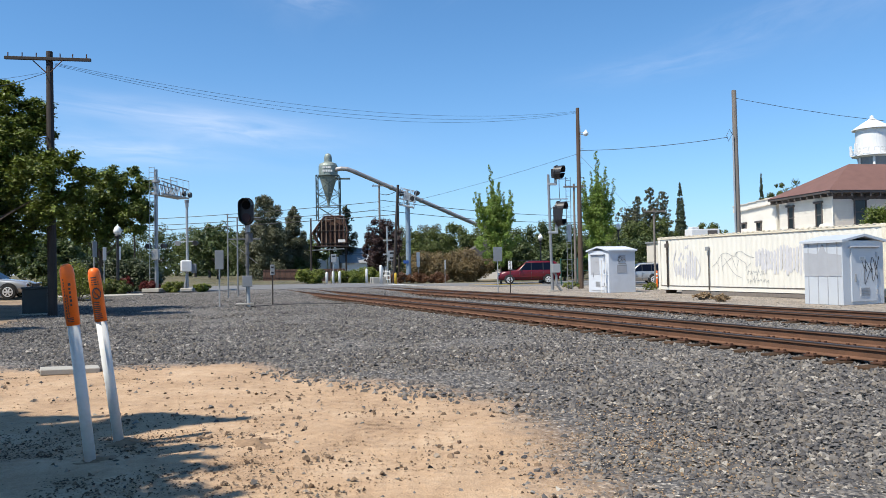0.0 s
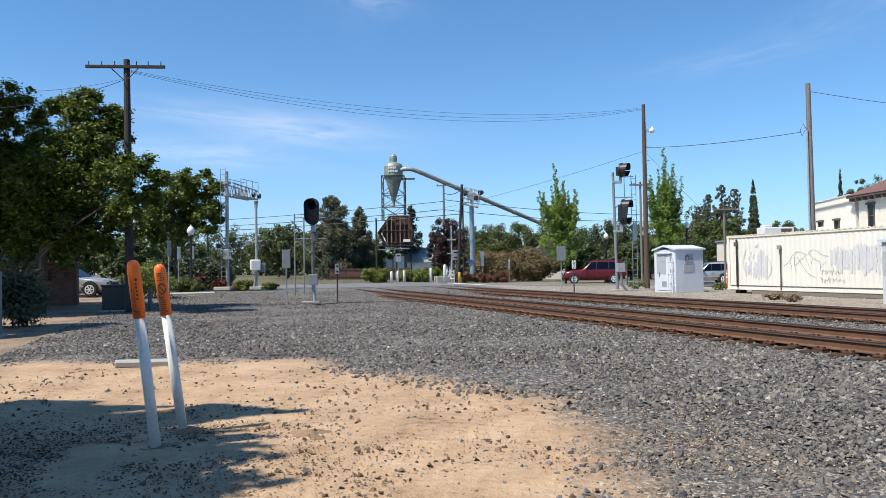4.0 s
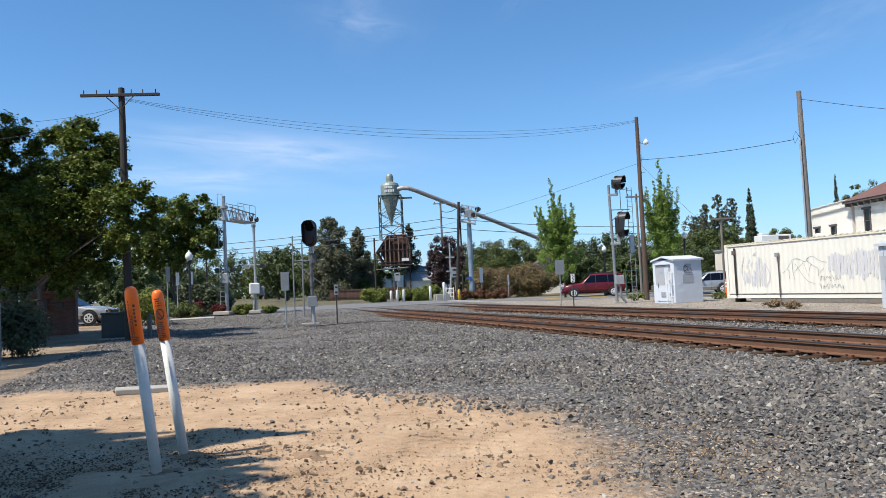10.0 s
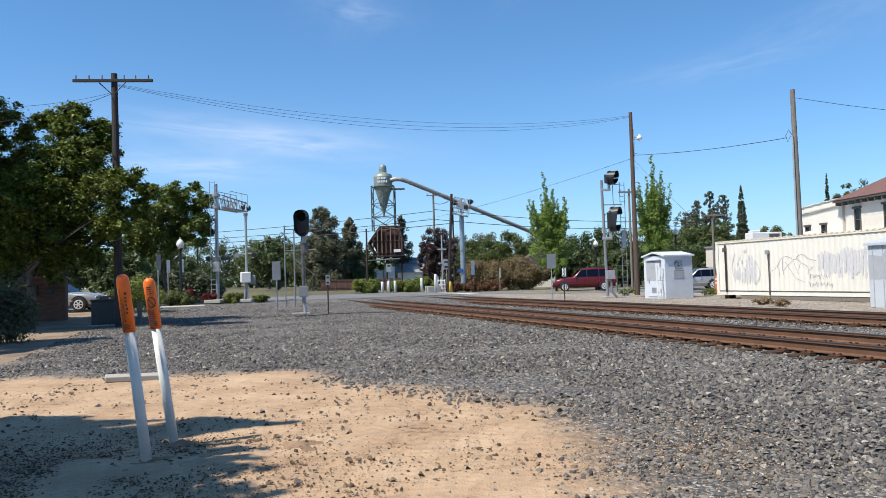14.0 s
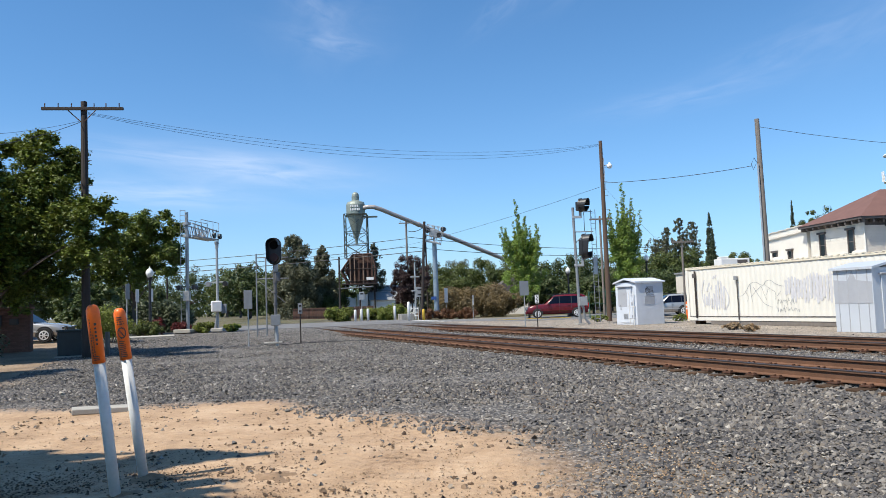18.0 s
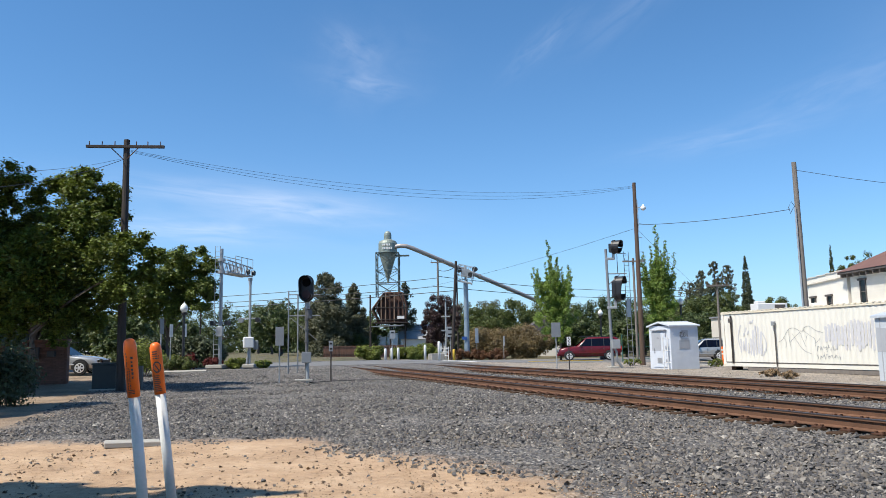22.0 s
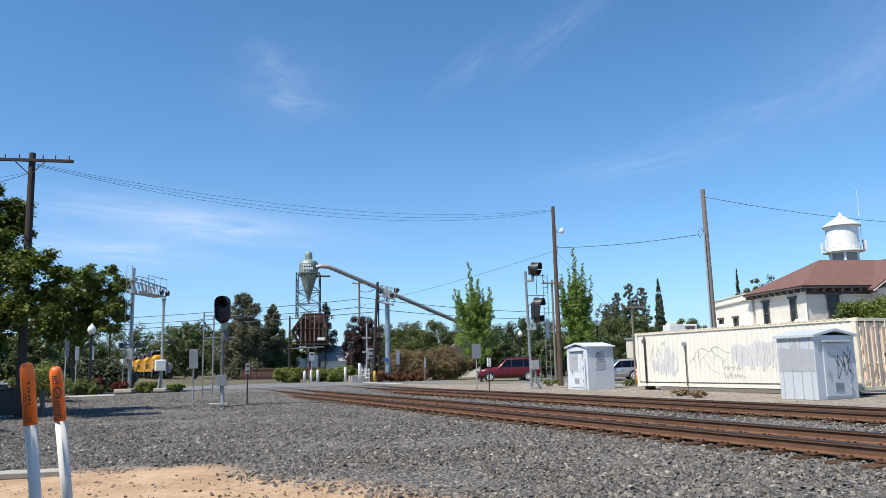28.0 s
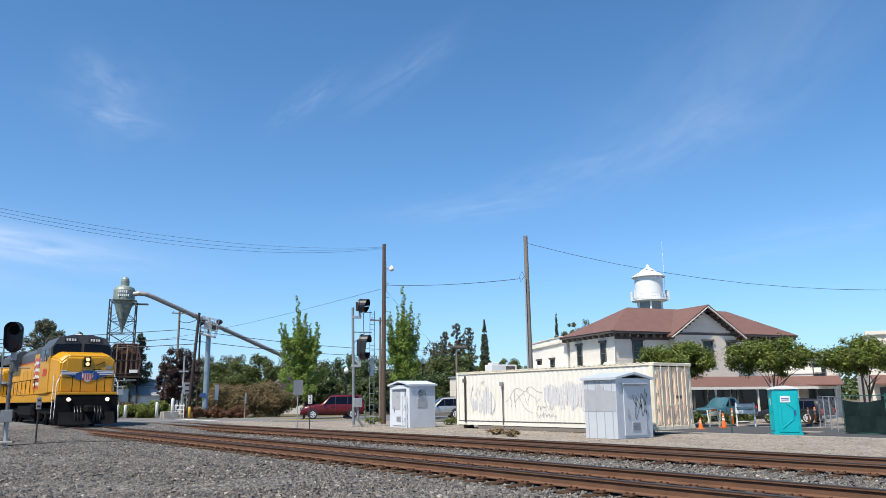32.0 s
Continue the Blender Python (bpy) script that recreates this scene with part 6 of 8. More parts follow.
def branch_wood(t, h, r, crown, seed, material=None, n=9):
    rng = random.Random(seed)
    bm = B()
    k = 0
    pts = [Vector((0, 0, -0.2))]
    for i in range(1, 6):
        pts.append(Vector((rng.uniform(-0.05, 0.05) * h, rng.uniform(-0.05, 0.05) * h, h * i / 5)))
    for i, (a, b) in enumerate(zip(pts, pts[1:])):
        rod(bm, a, b, r * (1 - 0.16 * i), r * (1 - 0.16 * (i + 1)), n=9)
    part("trunk", bm, material or M["bark"], t)
    for i in range(n):
        c = crown[rng.randrange(len(crown))]
        a = pts[3].lerp(pts[5], rng.random()) if h > 2 else pts[2]
        bm = B()
        e = a.lerp(Vector(c[:3]), 0.7)
        mid = a.lerp(e, 0.5) + Vector((rng.uniform(-0.1, 0.1), rng.uniform(-0.1, 0.1), 0.12 * h * rng.random()))
        rod(bm, a, mid, r * 0.38, r * 0.22, n=6)
        rod(bm, mid, e, r * 0.22, r * 0.06, n=6)
        part("limb", bm, material or M["bark"], t)


def tree(name, x, y, trunk_h, r, blobs, count, size, material, label, seed, limbs=9, squash=1.0, level=0.0):
    t = thing(name, Matrix.Translation((x, y, zg(x, y))), label, "tree", group="trees")
    branch_wood(t, trunk_h, r, blobs, seed, n=limbs)
    leaves("crown", t, blobs, count, size, material, seed, squash=squash, level=level)
    return t


def blob_crown(cx, cy, cz, rx, ry, rz, n, br, seed):
    """Clump centres spread through an uneven egg."""
    rng = random.Random(seed)
    out = []
    while len(out) < n:
        v = Vector((rng.uniform(-1, 1), rng.uniform(-1, 1), rng.uniform(-1, 1)))
        if v.length > 1 or v.length < 0.35:
            continue
        k = rng.uniform(0.8, 1.12)
        out.append((cx + v.x * rx * k, cy + v.y * ry * k, cz + v.z * rz * k, br * rng.uniform(0.6, 1.25)))
    return out


# the large tree beside the dark pole: lobes (x, y, z, r) round its trunk
UPPER = [(-1.41, 0.88, 8.77, 0.7), (-2.49, 1.24, 8.74, 0.55), (-2.38, 0.59, 8.83, 0.4), (-2.18, 1.16, 7.84, 0.63), (-0.01, 0.93, 8.47, 0.48), (1.05, 0.97, 8.24, 0.81), (1.36, 1.22, 8.79, 0.39), (2.11, 1.4, 8.09, 0.76), (2.42, 1.44, 7.44, 0.57), (1.05, 0.25, 7.16, 0.94), (-0.85, 1.35, 7.45, 0.86), (-2.8, 1.18, 7.08, 0.57), (-2.24, 2.0, 6.75, 0.82), (2.07, 0.3, 6.66, 0.99), (4.32, -1.15, 5.63, 0.54), (5.0, -1.15, 5.12, 0.48), (4.71, -1.15, 4.51, 0.54), (3.79, -1.15, 5.34, 0.79), (-3.85, 0.86, 7.72, 1.07), (-4.38, 1.18, 8.96, 0.69)]
LOWER = [(1.07, -0.08, 5.84, 1.14), (-0.34, 0.15, 5.78, 1.04), (-2.12, 0.76, 5.51, 1.07), (2.1, 0.0, 4.81, 1.14), (0.51, -0.15, 4.45, 1.19), (-1.51, 0.45, 4.27, 1.11), (-2.89, 1.05, 4.5, 0.96), (3.96, -1.15, 4.23, 0.71), (2.34, 0.59, 3.67, 0.83), (1.41, 0.06, 3.26, 0.87), (-0.01, 0.03, 3.18, 0.82), (-1.66, 0.37, 3.22, 0.83), (-3.92, 0.97, 5.46, 1.19), (-5.3, 1.26, 6.72, 1.2), (-5.05, 0.99, 4.39, 1.24), (-3.85, 1.07, 3.64, 1.02), (-0.39, 2.67, 4.81, 1.31), (-2.27, 2.59, 5.27, 1.31), (-2.9, 0.6, 2.75, 0.8), (0.9, 0.2, 2.7, 0.75), (-0.9, 0.0, 2.65, 0.75), (2.2, 0.4, 3.0, 0.6)]


def lobed_crown(lobes, seed, n=9, core=0.8, small=0.16, large=0.44):
    """Ragged level sprays of twigs over the face of each lobe, with a thin heart and gaps between."""
    rng = random.Random(seed)
    out = []
    for x, y, z, r in lobes:
        out.append((x, y, z - 0.1 * r, r * core))
        for i in range(n):
            v = Vector((rng.gauss(0, 1), rng.gauss(0, 1), rng.gauss(0.2, 1))).normalized() * r * rng.uniform(0.45, 1.08)
            b = r * rng.uniform(small, large)
            out.append((x + v.x, y + v.y, z + v.z, b))
            # the spray hangs on outwards
            out.append((x + v.x * 1.12, y + v.y * 1.12, z + v.z - 0.5 * b, b * 0.6))
    return out


def sprays(cx, cy, cz, rx, ry, rz, n, seed):
    """Thin leafy boughs reaching out through a flat egg, with light between them."""
    rng = random.Random(seed)
    out = []
    for x, y, z, r in blob_crown(cx, cy, cz, rx, ry, rz, n, 1.0, seed):
        dx, dy, dz = rng.uniform(0.6, 1.0), rng.uniform(-0.25, 0.4), rng.uniform(-0.2, 0.2)
        k = rng.uniform(0.7, 1.5)
        for i in range(6):
            q = k * (i / 5 - 0.4)
            out.append((x + dx * q, y + dy * q, z + dz * q, (0.3 - 0.042 * i) * r))
    return out


tree("broadleaf_tree", -16.1, 29.35, 2.8, 0.2, lobed_crown([(x, y, z - zg(-16.1, 29.35), r) for x, y, z, r in UPPER + LOWER], 3, 15), 150000, 0.077, M["leaf"], "full green broadleaf tree beside a wooden pole", 3, limbs=5, squash=0.62, level=1.0)
# stands out of view on the left; added to shade the shrub
tree("broadleaf_tree", -15.9, 20.2, 3.0, 0.17, lobed_crown([(0.3 + dx, -0.5 + dy, 4.3 + dz, 1.3) for dx, dy, dz in ((0, 0, 0), (1.2, -0.4, 0.8), (0.9, 0.9, 1.6), (-0.8, 0.6, 1.3), (-0.6, -0.9, 0.3), (0.6, -1.2, 1.9), (1.7, 0.7, 0.4), (0.1, 0.2, 2.3))], 8), 26000, 0.075, M["leaf"], "out-of-view broadleaf tree added to shade the shrub", 8)
# the trees whose shade falls on the sand, beside the camera
# each crown repeats up the sun's line to cut sky light in the shade
tree("broadleaf_tree", -7.8, 5.41, 3.3, 0.16, [(x - 0.535 * h, y - 0.361 * h, z + h, r) for h in (0.0, 2.4, 4.8) for x, y, z, r in sprays(0.1, 0, 5.2, 2.9, 1.75, 1.0, 160, 9)], 54000, 0.1, M["leaf"], "leafy tree shading the sandy ground", 9, limbs=14)
tree("broadleaf_tree", -7.15, 2.86, 3.3, 0.16, [(x - 0.535 * h, y - 0.361 * h, z + h, r) for h in (0.0, 2.4, 4.8) for x, y, z, r in sprays(0.1, 0, 5.2, 2.9, 2.4, 1.0, 200, 10)], 62000, 0.1, M["leaf"], "leafy tree shading the sandy ground", 10, limbs=14)
# trunk set out of view, so that the crown shades the brick wall
tree("broadleaf_tree", -19.8, 32.2, 2.6, 0.15, blob_crown(0.3, 0, 4.7, 3.2, 2.4, 2.0, 60, 0.7, 15), 15000, 0.09, M["leaf_dark"], "dark green tree placed to shade the brick wall", 15)
# unseen; added to keep the sun off the brick wall
tree("broadleaf_tree", -23.2, 31.0, 2.8, 0.17, blob_crown(0, 0, 5.4, 3.4, 3.0, 2.2, 60, 0.75, 16), 15000, 0.11, M["leaf_dark"], "unseen dense tree added to shade the brick wall", 16)
# kept out of view; added to shade the big tree's lower left
tree("broadleaf_tree", -21.9, 25.6, 7.0, 0.28, lobed_crown([(0.1 + 1.25 * a, 1.25 * b, 11.8 + 1.5 * c, 1.8) for a, b, c in ((0, 0, 0), (-1.5, 0.4, 0.6), (1.2, 0.9, 0.2), (0.3, -1.2, 1.0), (0.8, 0.6, 1.5), (-0.8, 0.7, 1.6), (1.0, 1.6, -1.2), (-0.3, 1.4, -1.6), (0.2, -0.6, -1.4), (1.2, -0.4, -0.6), (0.4, 1.8, 0.6))], 19, 12), 34000, 0.13, M["leaf"], "unseen tall tree added to shade the big tree", 19, squash=0.65, level=0.8)
# two unseen trees behind the camera, added to block sky light
tree("broadleaf_tree", -12.0, -0.5, 3.4, 0.18, blob_crown(0, 0, 6.2, 3.6, 3.4, 2.4, 60, 0.8, 17), 9000, 0.17, M["leaf"], "unseen leafy tree added to block sky light", 17)
tree("broadleaf_tree", -6.8, -5.5, 3.4, 0.18, blob_crown(0, 0, 6.4, 3.8, 3.4, 2.6, 60, 0.8, 18), 9000, 0.17, M["leaf"], "unseen leafy tree added to block sky light", 18)
tree("broadleaf_tree", -17.4, 47.3, 2.6, 0.15, lobed_crown([(1.46, -1.68, 6.7, 0.8), (2.09, -0.49, 7.28, 0.38), (2.63, -0.92, 6.32, 0.69), (0.25, -0.11, 6.67, 0.64), (0.17, -1.67, 5.92, 0.74), (0.71, -0.44, 5.59, 1.01), (2.12, -0.87, 5.22, 1.0), (2.49, 0.07, 4.62, 0.61), (-0.5, -1.64, 4.97, 0.86), (-1.76, -0.45, 4.47, 0.76), (-0.06, -0.89, 4.35, 1.0), (1.01, 0.04, 4.32, 0.89), (2.51, -1.48, 3.8, 0.52), (-1.17, -0.4, 3.81, 0.76), (0.39, -0.84, 3.57, 0.75), (-2.48, -0.04, 3.77, 0.64)], 12, 10), 36000, 0.09, M["leaf"], "green broadleaf street tree by the pavement", 4, limbs=12, squash=0.7, level=0.5)
tree("broadleaf_tree", -25.0, 46, 2.6, 0.15, blob_crown(0, 0, 4.4, 3.0, 2.5, 2.4, 36, 0.8, 14), 10000, 0.13, M["leaf_dark"], "dark green tree behind the street tree", 14)


def upright_tree(x, y, h, w, lean, seed, leaders):
    """A young tree: a full rounded foot to the crown and several steep leafy leaders."""
    t = thing("young_tree", Matrix.Translation((x, y, zg(x, y))), "slender bright green young street tree", "tree", group="trees")
    rng = random.Random(seed)
    part("trunk", tube(B(), [(0, 0, -0.2), (0.03, 0, h * 0.3), (lean * 0.5, 0, h * 0.6), (lean, 0, h * 0.9)], [0.1, 0.08, 0.04, 0.012], 8), M["bark"], t)
    bl = []
    for i in range(85):
        a, k = rng.uniform(0, 6.28), rng.random()
        z = h * (0.16 + 0.56 * k)
        full = math.sin(3.14 * min(1.0, 0.22 + 0.78 * k)) ** 0.7
        r = w * math.sqrt(rng.random()) * 0.78 * full
        bl.append((r * math.cos(a) + lean * 0.35, r * math.sin(a), z, rng.uniform(0.2, 0.42)))
    for i in range(leaders):
        a = 6.283 * (i + rng.uniform(-0.3, 0.3)) / leaders
        z0 = h * rng.uniform(0.28, 0.42)
        out = w * rng.uniform(0.3, 1.0) if i else 0.1
        top = h * (0.92 - 0.24 * out / w + rng.uniform(-0.06, 0.04) if i else 0.98)
        p0 = Vector((lean * 0.3, 0, z0))
        p1 = Vector((lean * (0.4 if i else 1.0) + out * math.cos(a), out * math.sin(a), top))
        mid = p0.lerp(p1, 0.5) + Vector((0.3 * out * math.cos(a), 0.3 * out * math.sin(a), -0.1))
        part("limb", tube(B(), [p0, mid, p1], [0.035, 0.02, 0.006], 5), M["bark"], t)
        steps = 20 if i else 34
        for k in range(steps):
            q = k / (steps - 1)
            c = p0.lerp(mid, q * 2) if q < 0.5 else mid.lerp(p1, q * 2 - 1)
            bl.append((c.x + rng.uniform(-0.12, 0.12), c.y, c.z, (0.5 - 0.38 * q) * rng.uniform(0.75, 1.15)))
    leaves("crown", t, bl, 21000, 0.09, M["leaf_bright"], seed)


upright_tree(9.8, 65.3, 10.6, 2.45, -0.9, 5, 12)
upright_tree(17.0, 59.6, 10.9, 1.75, -0.2, 6, 16)


def shrub(x, y, rx, ry, h, material, label, seed, count=2500, size=0.09, name="shrub"):
    t = thing(name, Matrix.Translation((x, y, zg(x, y))), label, "shrub", group="shrubs")
    leaves("foliage", t, blob_crown(0, 0, h * 0.48, rx * 0.85, ry * 0.85, h * 0.42, 38, h * 0.24, seed), count, size, material, seed)
    bm = B()
    rng = random.Random(seed)
    for i in range(6):
        rod(bm, (rng.uniform(-0.2, 0.2), rng.uniform(-0.2, 0.2), -0.05), (rng.uniform(-rx, rx) * 0.6, rng.uniform(-ry, ry) * 0.6, h * 0.7), 0.03, 0.01, n=5)
    part("stem", bm, M["bark"], t)


for i, x in enumerate((3.8, 5.6, 7.4, 9.1)):
    shrub(x, 78.5, 1.75, 1.5, 3.4 - 0.2 * (i % 2), M["leaf_hedge"], "large red-tipped hedge with brown patches", 21 + 300 * i, 8000, 0.1, "hedge")
for i, x in enumerate((1.0, 2.9, 4.7)):
    shrub(x, 71.5 + 0.3 * i, 1.3, 0.7, 1.05, M["leaf_rust"], "low clipped rust-brown hedge", 22 + i, 2600, 0.08, "hedge")
for i, (x, y, rx, h) in enumerate(((-6.8, 67, 1.8, 1.7), (-4.0, 69, 1.6, 1.4), (-2.3, 68, 2.0, 1.8))):
    shrub(x, y, rx, 1.2, h * 0.78, M["leaf_low"], "rounded yellow-green shrub by road", 30 + i, 3500, 0.1)
shrub(-2.6, 66.0, 0.8, 0.7, 1.2, M["leaf_low"], "small yellow-green shrub by road", 39)
for i, (x, y, rx, h, mk, lab) in enumerate(((-14.2, 46.0, 0.75, 0.75, "leaf_red", "low dark red border shrub"), (-12.6, 46.4, 0.5, 0.6, "leaf_red", "low dark red border shrub"), (-16.0, 45.6, 1.2, 0.95, "leaf_low", "tufted yellow-green grass border shrub"), (-17.8, 45.4, 1.2, 1.0, "leaf2", "low green border shrub plant"), (-11.1, 46.1, 0.7, 0.55, "leaf_low", "bright green low border shrub"), (-9.6, 46.6, 0.5, 0.4, "leaf_low", "bright green low border shrub"), (-13.6, 43.2, 0.9, 0.7, "leaf2", "low green border shrub plant"), (-15.3, 38.2, 1.1, 2.3, "leaf_low", "bright yellow-green bush under the trees"))):
    shrub(x - (1.7 if y > 42 else 0.0), y, rx * 1.2, 0.6, h * 1.25 if y > 42 else h * 0.85, M[mk], lab, 50 + i, 2600, 0.06)
for i, (x, y, rx, h) in enumerate(((-18.5, 49.5, 2.4, 2.4), (-16.3, 50.4, 1.8, 2.3))):
    shrub(x, y, rx, 1.4, h, M["leaf_cyp"], "tall dark hedge behind the border", 60 + i, 5000, 0.1, "hedge")
shrub(-14.6, 21.6, 1.2, 0.8, 1.8, M["leaf_dark"], "dark green shrub before the brick wall", 65, 4500, 0.06)
shrub(-13.1, 22.6, 0.8, 0.9, 2.1, M["leaf_cyp"], "dark shrub beside the grey cabinet", 66, 3500, 0.06)
for i, (x, y) in enumerate(((12.5, 29.5), (12.3, 27.5), (13.9, 45.8), (15.6, 44.0), (11.2, 46.0))):
    shrub(x, y, 0.42 if i < 2 else 0.6, 0.25, 0.3 if i < 2 else 0.45, M["dry"] if i < 2 else M["leaf_low"], "dry brown weeds by the container" if i < 2 else "small green weeds in gravel", 70 + i, 500, 0.05, "weeds")


def conifer(x, y, h, w, material, label, seed, count=5000, size=0.22, droop=0.6, name="conifer"):
    rng = random.Random(seed)
    bl = []
    for i in range(420 if name == "cypress" else 230):
        k = rng.random() ** 0.9
        z = h * (0.08 + 0.9 * k)
        a = rng.uniform(0, 6.28)
        if name == "cypress":
            r, br = w * (1 - k) ** 0.75 * min(1.0, 0.55 + 2.5 * k) * (0.5 + 0.3 * rng.random()), w * (0.05 + 0.26 * (1 - k) ** 0.8) * rng.uniform(0.9, 1.1)
        else:
            r, br = w * (1 - k) ** droop * rng.uniform(0.15, 1.0), w * (0.1 + 0.22 * (1 - k)) * rng.uniform(0.7, 1.3)
        bl.append((r * math.cos(a), r * math.sin(a), z, br))
    t = thing(name, Matrix.Translation((x, y, zg(x, y))), label, "tree", group="far trees")
    part("trunk", rod(B(), (0, 0, 0), (0, 0, h * 0.95), w * 0.09, w * 0.02, n=7), M["bark"], t)
    leaves("crown", t, bl, count, size, material, seed, flat=0.2)


conifer(-15.7, 98, 10.9, 3.3, M["leaf_con"], "broad dark green conifer tree", 80, 34000, 0.13, 0.3)
conifer(-12.6, 103, 10.0, 2.7, M["leaf_con"], "dark green conifer with drooping branches", 81, 24000, 0.13, 0.6)
conifer(-6.1, 112, 11.2, 2.4, M["leaf_con"], "narrow dark conifer behind the tower", 82, 8000, 0.14)
conifer(-0.5, 118, 8.0, 2.5, M["leaf_con"], "distant dark green conifer", 83, 3500, 0.25)
conifer(54.5, 136, 17.0, 1.75, M["leaf_cyp"], "tall narrow dark green cypress", 84, 22000, 0.12, 0.4, "cypress")
conifer(58.3, 113, 15.9, 0.9, M["leaf_cyp"], "tall narrow dark green cypress", 85, 12000, 0.11, 0.4, "cypress")
for i, (x, y, h, w) in enumerate(((47.0, 138, 14.4, 2.3), (50.2, 140, 16.4, 2.0), (53.4, 142, 15.8, 2.2), (39, 120, 11, 3.5))):
    conifer(x, y, h, w, M["leaf_con"], "tall grey-green tree in distance", 86 + i, 10000, 0.17, 0.3)


def round_tree(x, y, h, w, material, label, seed, count=6000, size=0.2, trunk=0.35):
    tree("broadleaf_tree", x, y, h * trunk, w * 0.06, blob_crown(0, 0, h * 0.55, w, w * 0.9, h * 0.42, 110, w * 0.19, seed), count, size, material, label, seed, limbs=5)


round_tree(-0.5, 85, 7.7, 2.1, M["leaf_purple"], "dark purple-leaved plum tree", 100, 11000, 0.09)
round_tree(-1.5, 87, 5.7, 1.3, M["leaf_purple"], "dark purple-leaved plum tree", 101, 8000, 0.09)
for i, (x, y, h, w, mk) in enumerate(((5.5, 104, 7.2, 4.0, "leaf2"), (11, 108, 7.8, 4.2, "leaf2"), (15.5, 112, 8.4, 4.5, "leaf2"), (20, 100, 7.4, 4.0, "leaf_dark"), (25, 104, 8.0, 4.5, "leaf_dark"), (30, 96, 7.0, 4.5, "leaf2"), (35, 98, 8.0, 4.0, "leaf2"), (22, 84, 4.6, 3.2, "leaf_dark"), (27, 80, 4.5, 3.4, "leaf_dark"), (13.5, 82, 4.6, 3.0, "leaf_dark"), (18, 76, 4.0, 2.6, "leaf_dark"), (48.5, 110, 8.2, 3.0, "leaf2"), (40, 108, 6.0, 4.0, "leaf_dark"), (-19, 112, 7.0, 4.5, "leaf_dark"), (-11.5, 108, 6.3, 3.2, "leaf2"), (-12.4, 101, 3.2, 2.0, "leaf_dark"), (61.0, 106, 14.6, 4.0, "leaf2"), (57.5, 105.5, 13.4, 2.6, "leaf2"), (65.5, 108, 13.6, 4.2, "leaf2"), (2.0, 125, 9.0, 3.8, "leaf_con"), (19, 130, 10, 4.0, "leaf_con"), (8, 132, 9.5, 3.6, "leaf_con"))):
    round_tree(x, y, h, w, M[mk], "green tree in the distance beyond the road", 110 + i, 9000, 0.15)
# beyond the far curve, on both sides of the line
for i, (x, y, h, w, mk) in enumerate(((-26, 118, 8.5, 4.5, "leaf_dark"), (-23, 130, 8.0, 4.5, "leaf2"), (-31, 142, 9, 5.0, "leaf_dark"), (-37, 160, 11, 5.0, "leaf_dark"), (-46, 185, 12, 6, "leaf2"), (-58, 195, 13, 7, "leaf_dark"), (-72, 205, 13, 7, "leaf2"), (-86, 200, 12, 7, "leaf_dark"), (-98, 190, 12, 7, "leaf2"), (-40, 112, 6, 3.5, "leaf_dark"), (-46, 122, 7, 4, "leaf2"), (-52, 105, 7, 4.5, "leaf_dark"), (-40, 92, 6.0, 3.5, "leaf2"), (-34, 80, 5.0, 3.0, "leaf_dark"))):
    round_tree(x, y, h, w, M[mk], "distant dark green tree by the railway", 140 + i, 4500, 0.25)


def far_woods():
    """The joined skyline of trees in the distance."""
    rng = random.Random(77)
    bl = []
    for i in range(420):
        a = rng.uniform(-0.75, 1.0)
        r = rng.uniform(215, 330)
        x, y = r * math.sin(a), r * math.cos(a)
        h = rng.uniform(5, 10)
        for k in range(3):
            bl.append((x + rng.uniform(-5, 5), y + rng.uniform(-5, 5), h * rng.uniform(0.25, 0.85), rng.uniform(2.5, 4.2)))
    ob = leaves("far_woods", None, bl, 32000, 0.95, M["leaf_dark"], 78)
    tagged(ob, "distant line of dark green trees", "woods", kind="stuff")


far_woods()


# ---------------------------------------------------------------- parked vehicles
def wheel(t, x, y, r, w):
    wh = part("wheel", lathe(B(), [(r * 0.62, -w / 2), (r * 0.95, -w / 2), (r, -w * 0.3), (r, w * 0.3), (r * 0.95, w / 2), (r * 0.62, w / 2)], 20), M["tyre"], t, "black tyre")
    wh.matrix_basis = pose(x, y, r, 90, 0, 0)
    bm = B()
    for sz in (-1, 1):
        z = sz * w * 0.5
        lathe(bm, [(0.01, z), (r * 0.2, z), (r * 0.2, z + sz * 0.03), (0.01, z + sz * 0.03)], 10)
        rings = [[bm.verts.new((q * math.cos(0.31416 * i), q * math.sin(0.31416 * i), z + sz * d)) for i in range(20)] for q, d in ((r * 0.52, 0.0), (r * 0.54, 0.02), (r * 0.66, 0.015), (r * 0.67, 0.0))]
        for a, b in zip(rings, rings[1:]):
            for i in range(20):
                bm.faces.new((a[i], a[(i + 1) % 20], b[(i + 1) % 20], b[i]))
        for i in range(6):
            a = math.pi * i / 3
            box(bm, (r * 0.36 * math.cos(a), r * 0.36 * math.sin(a), z + sz * 0.008), (r * 0.42, r * 0.17, 0.022), math.degrees(a))
    part("rim", bm, M["rim"], wh, "bright alloy rim")


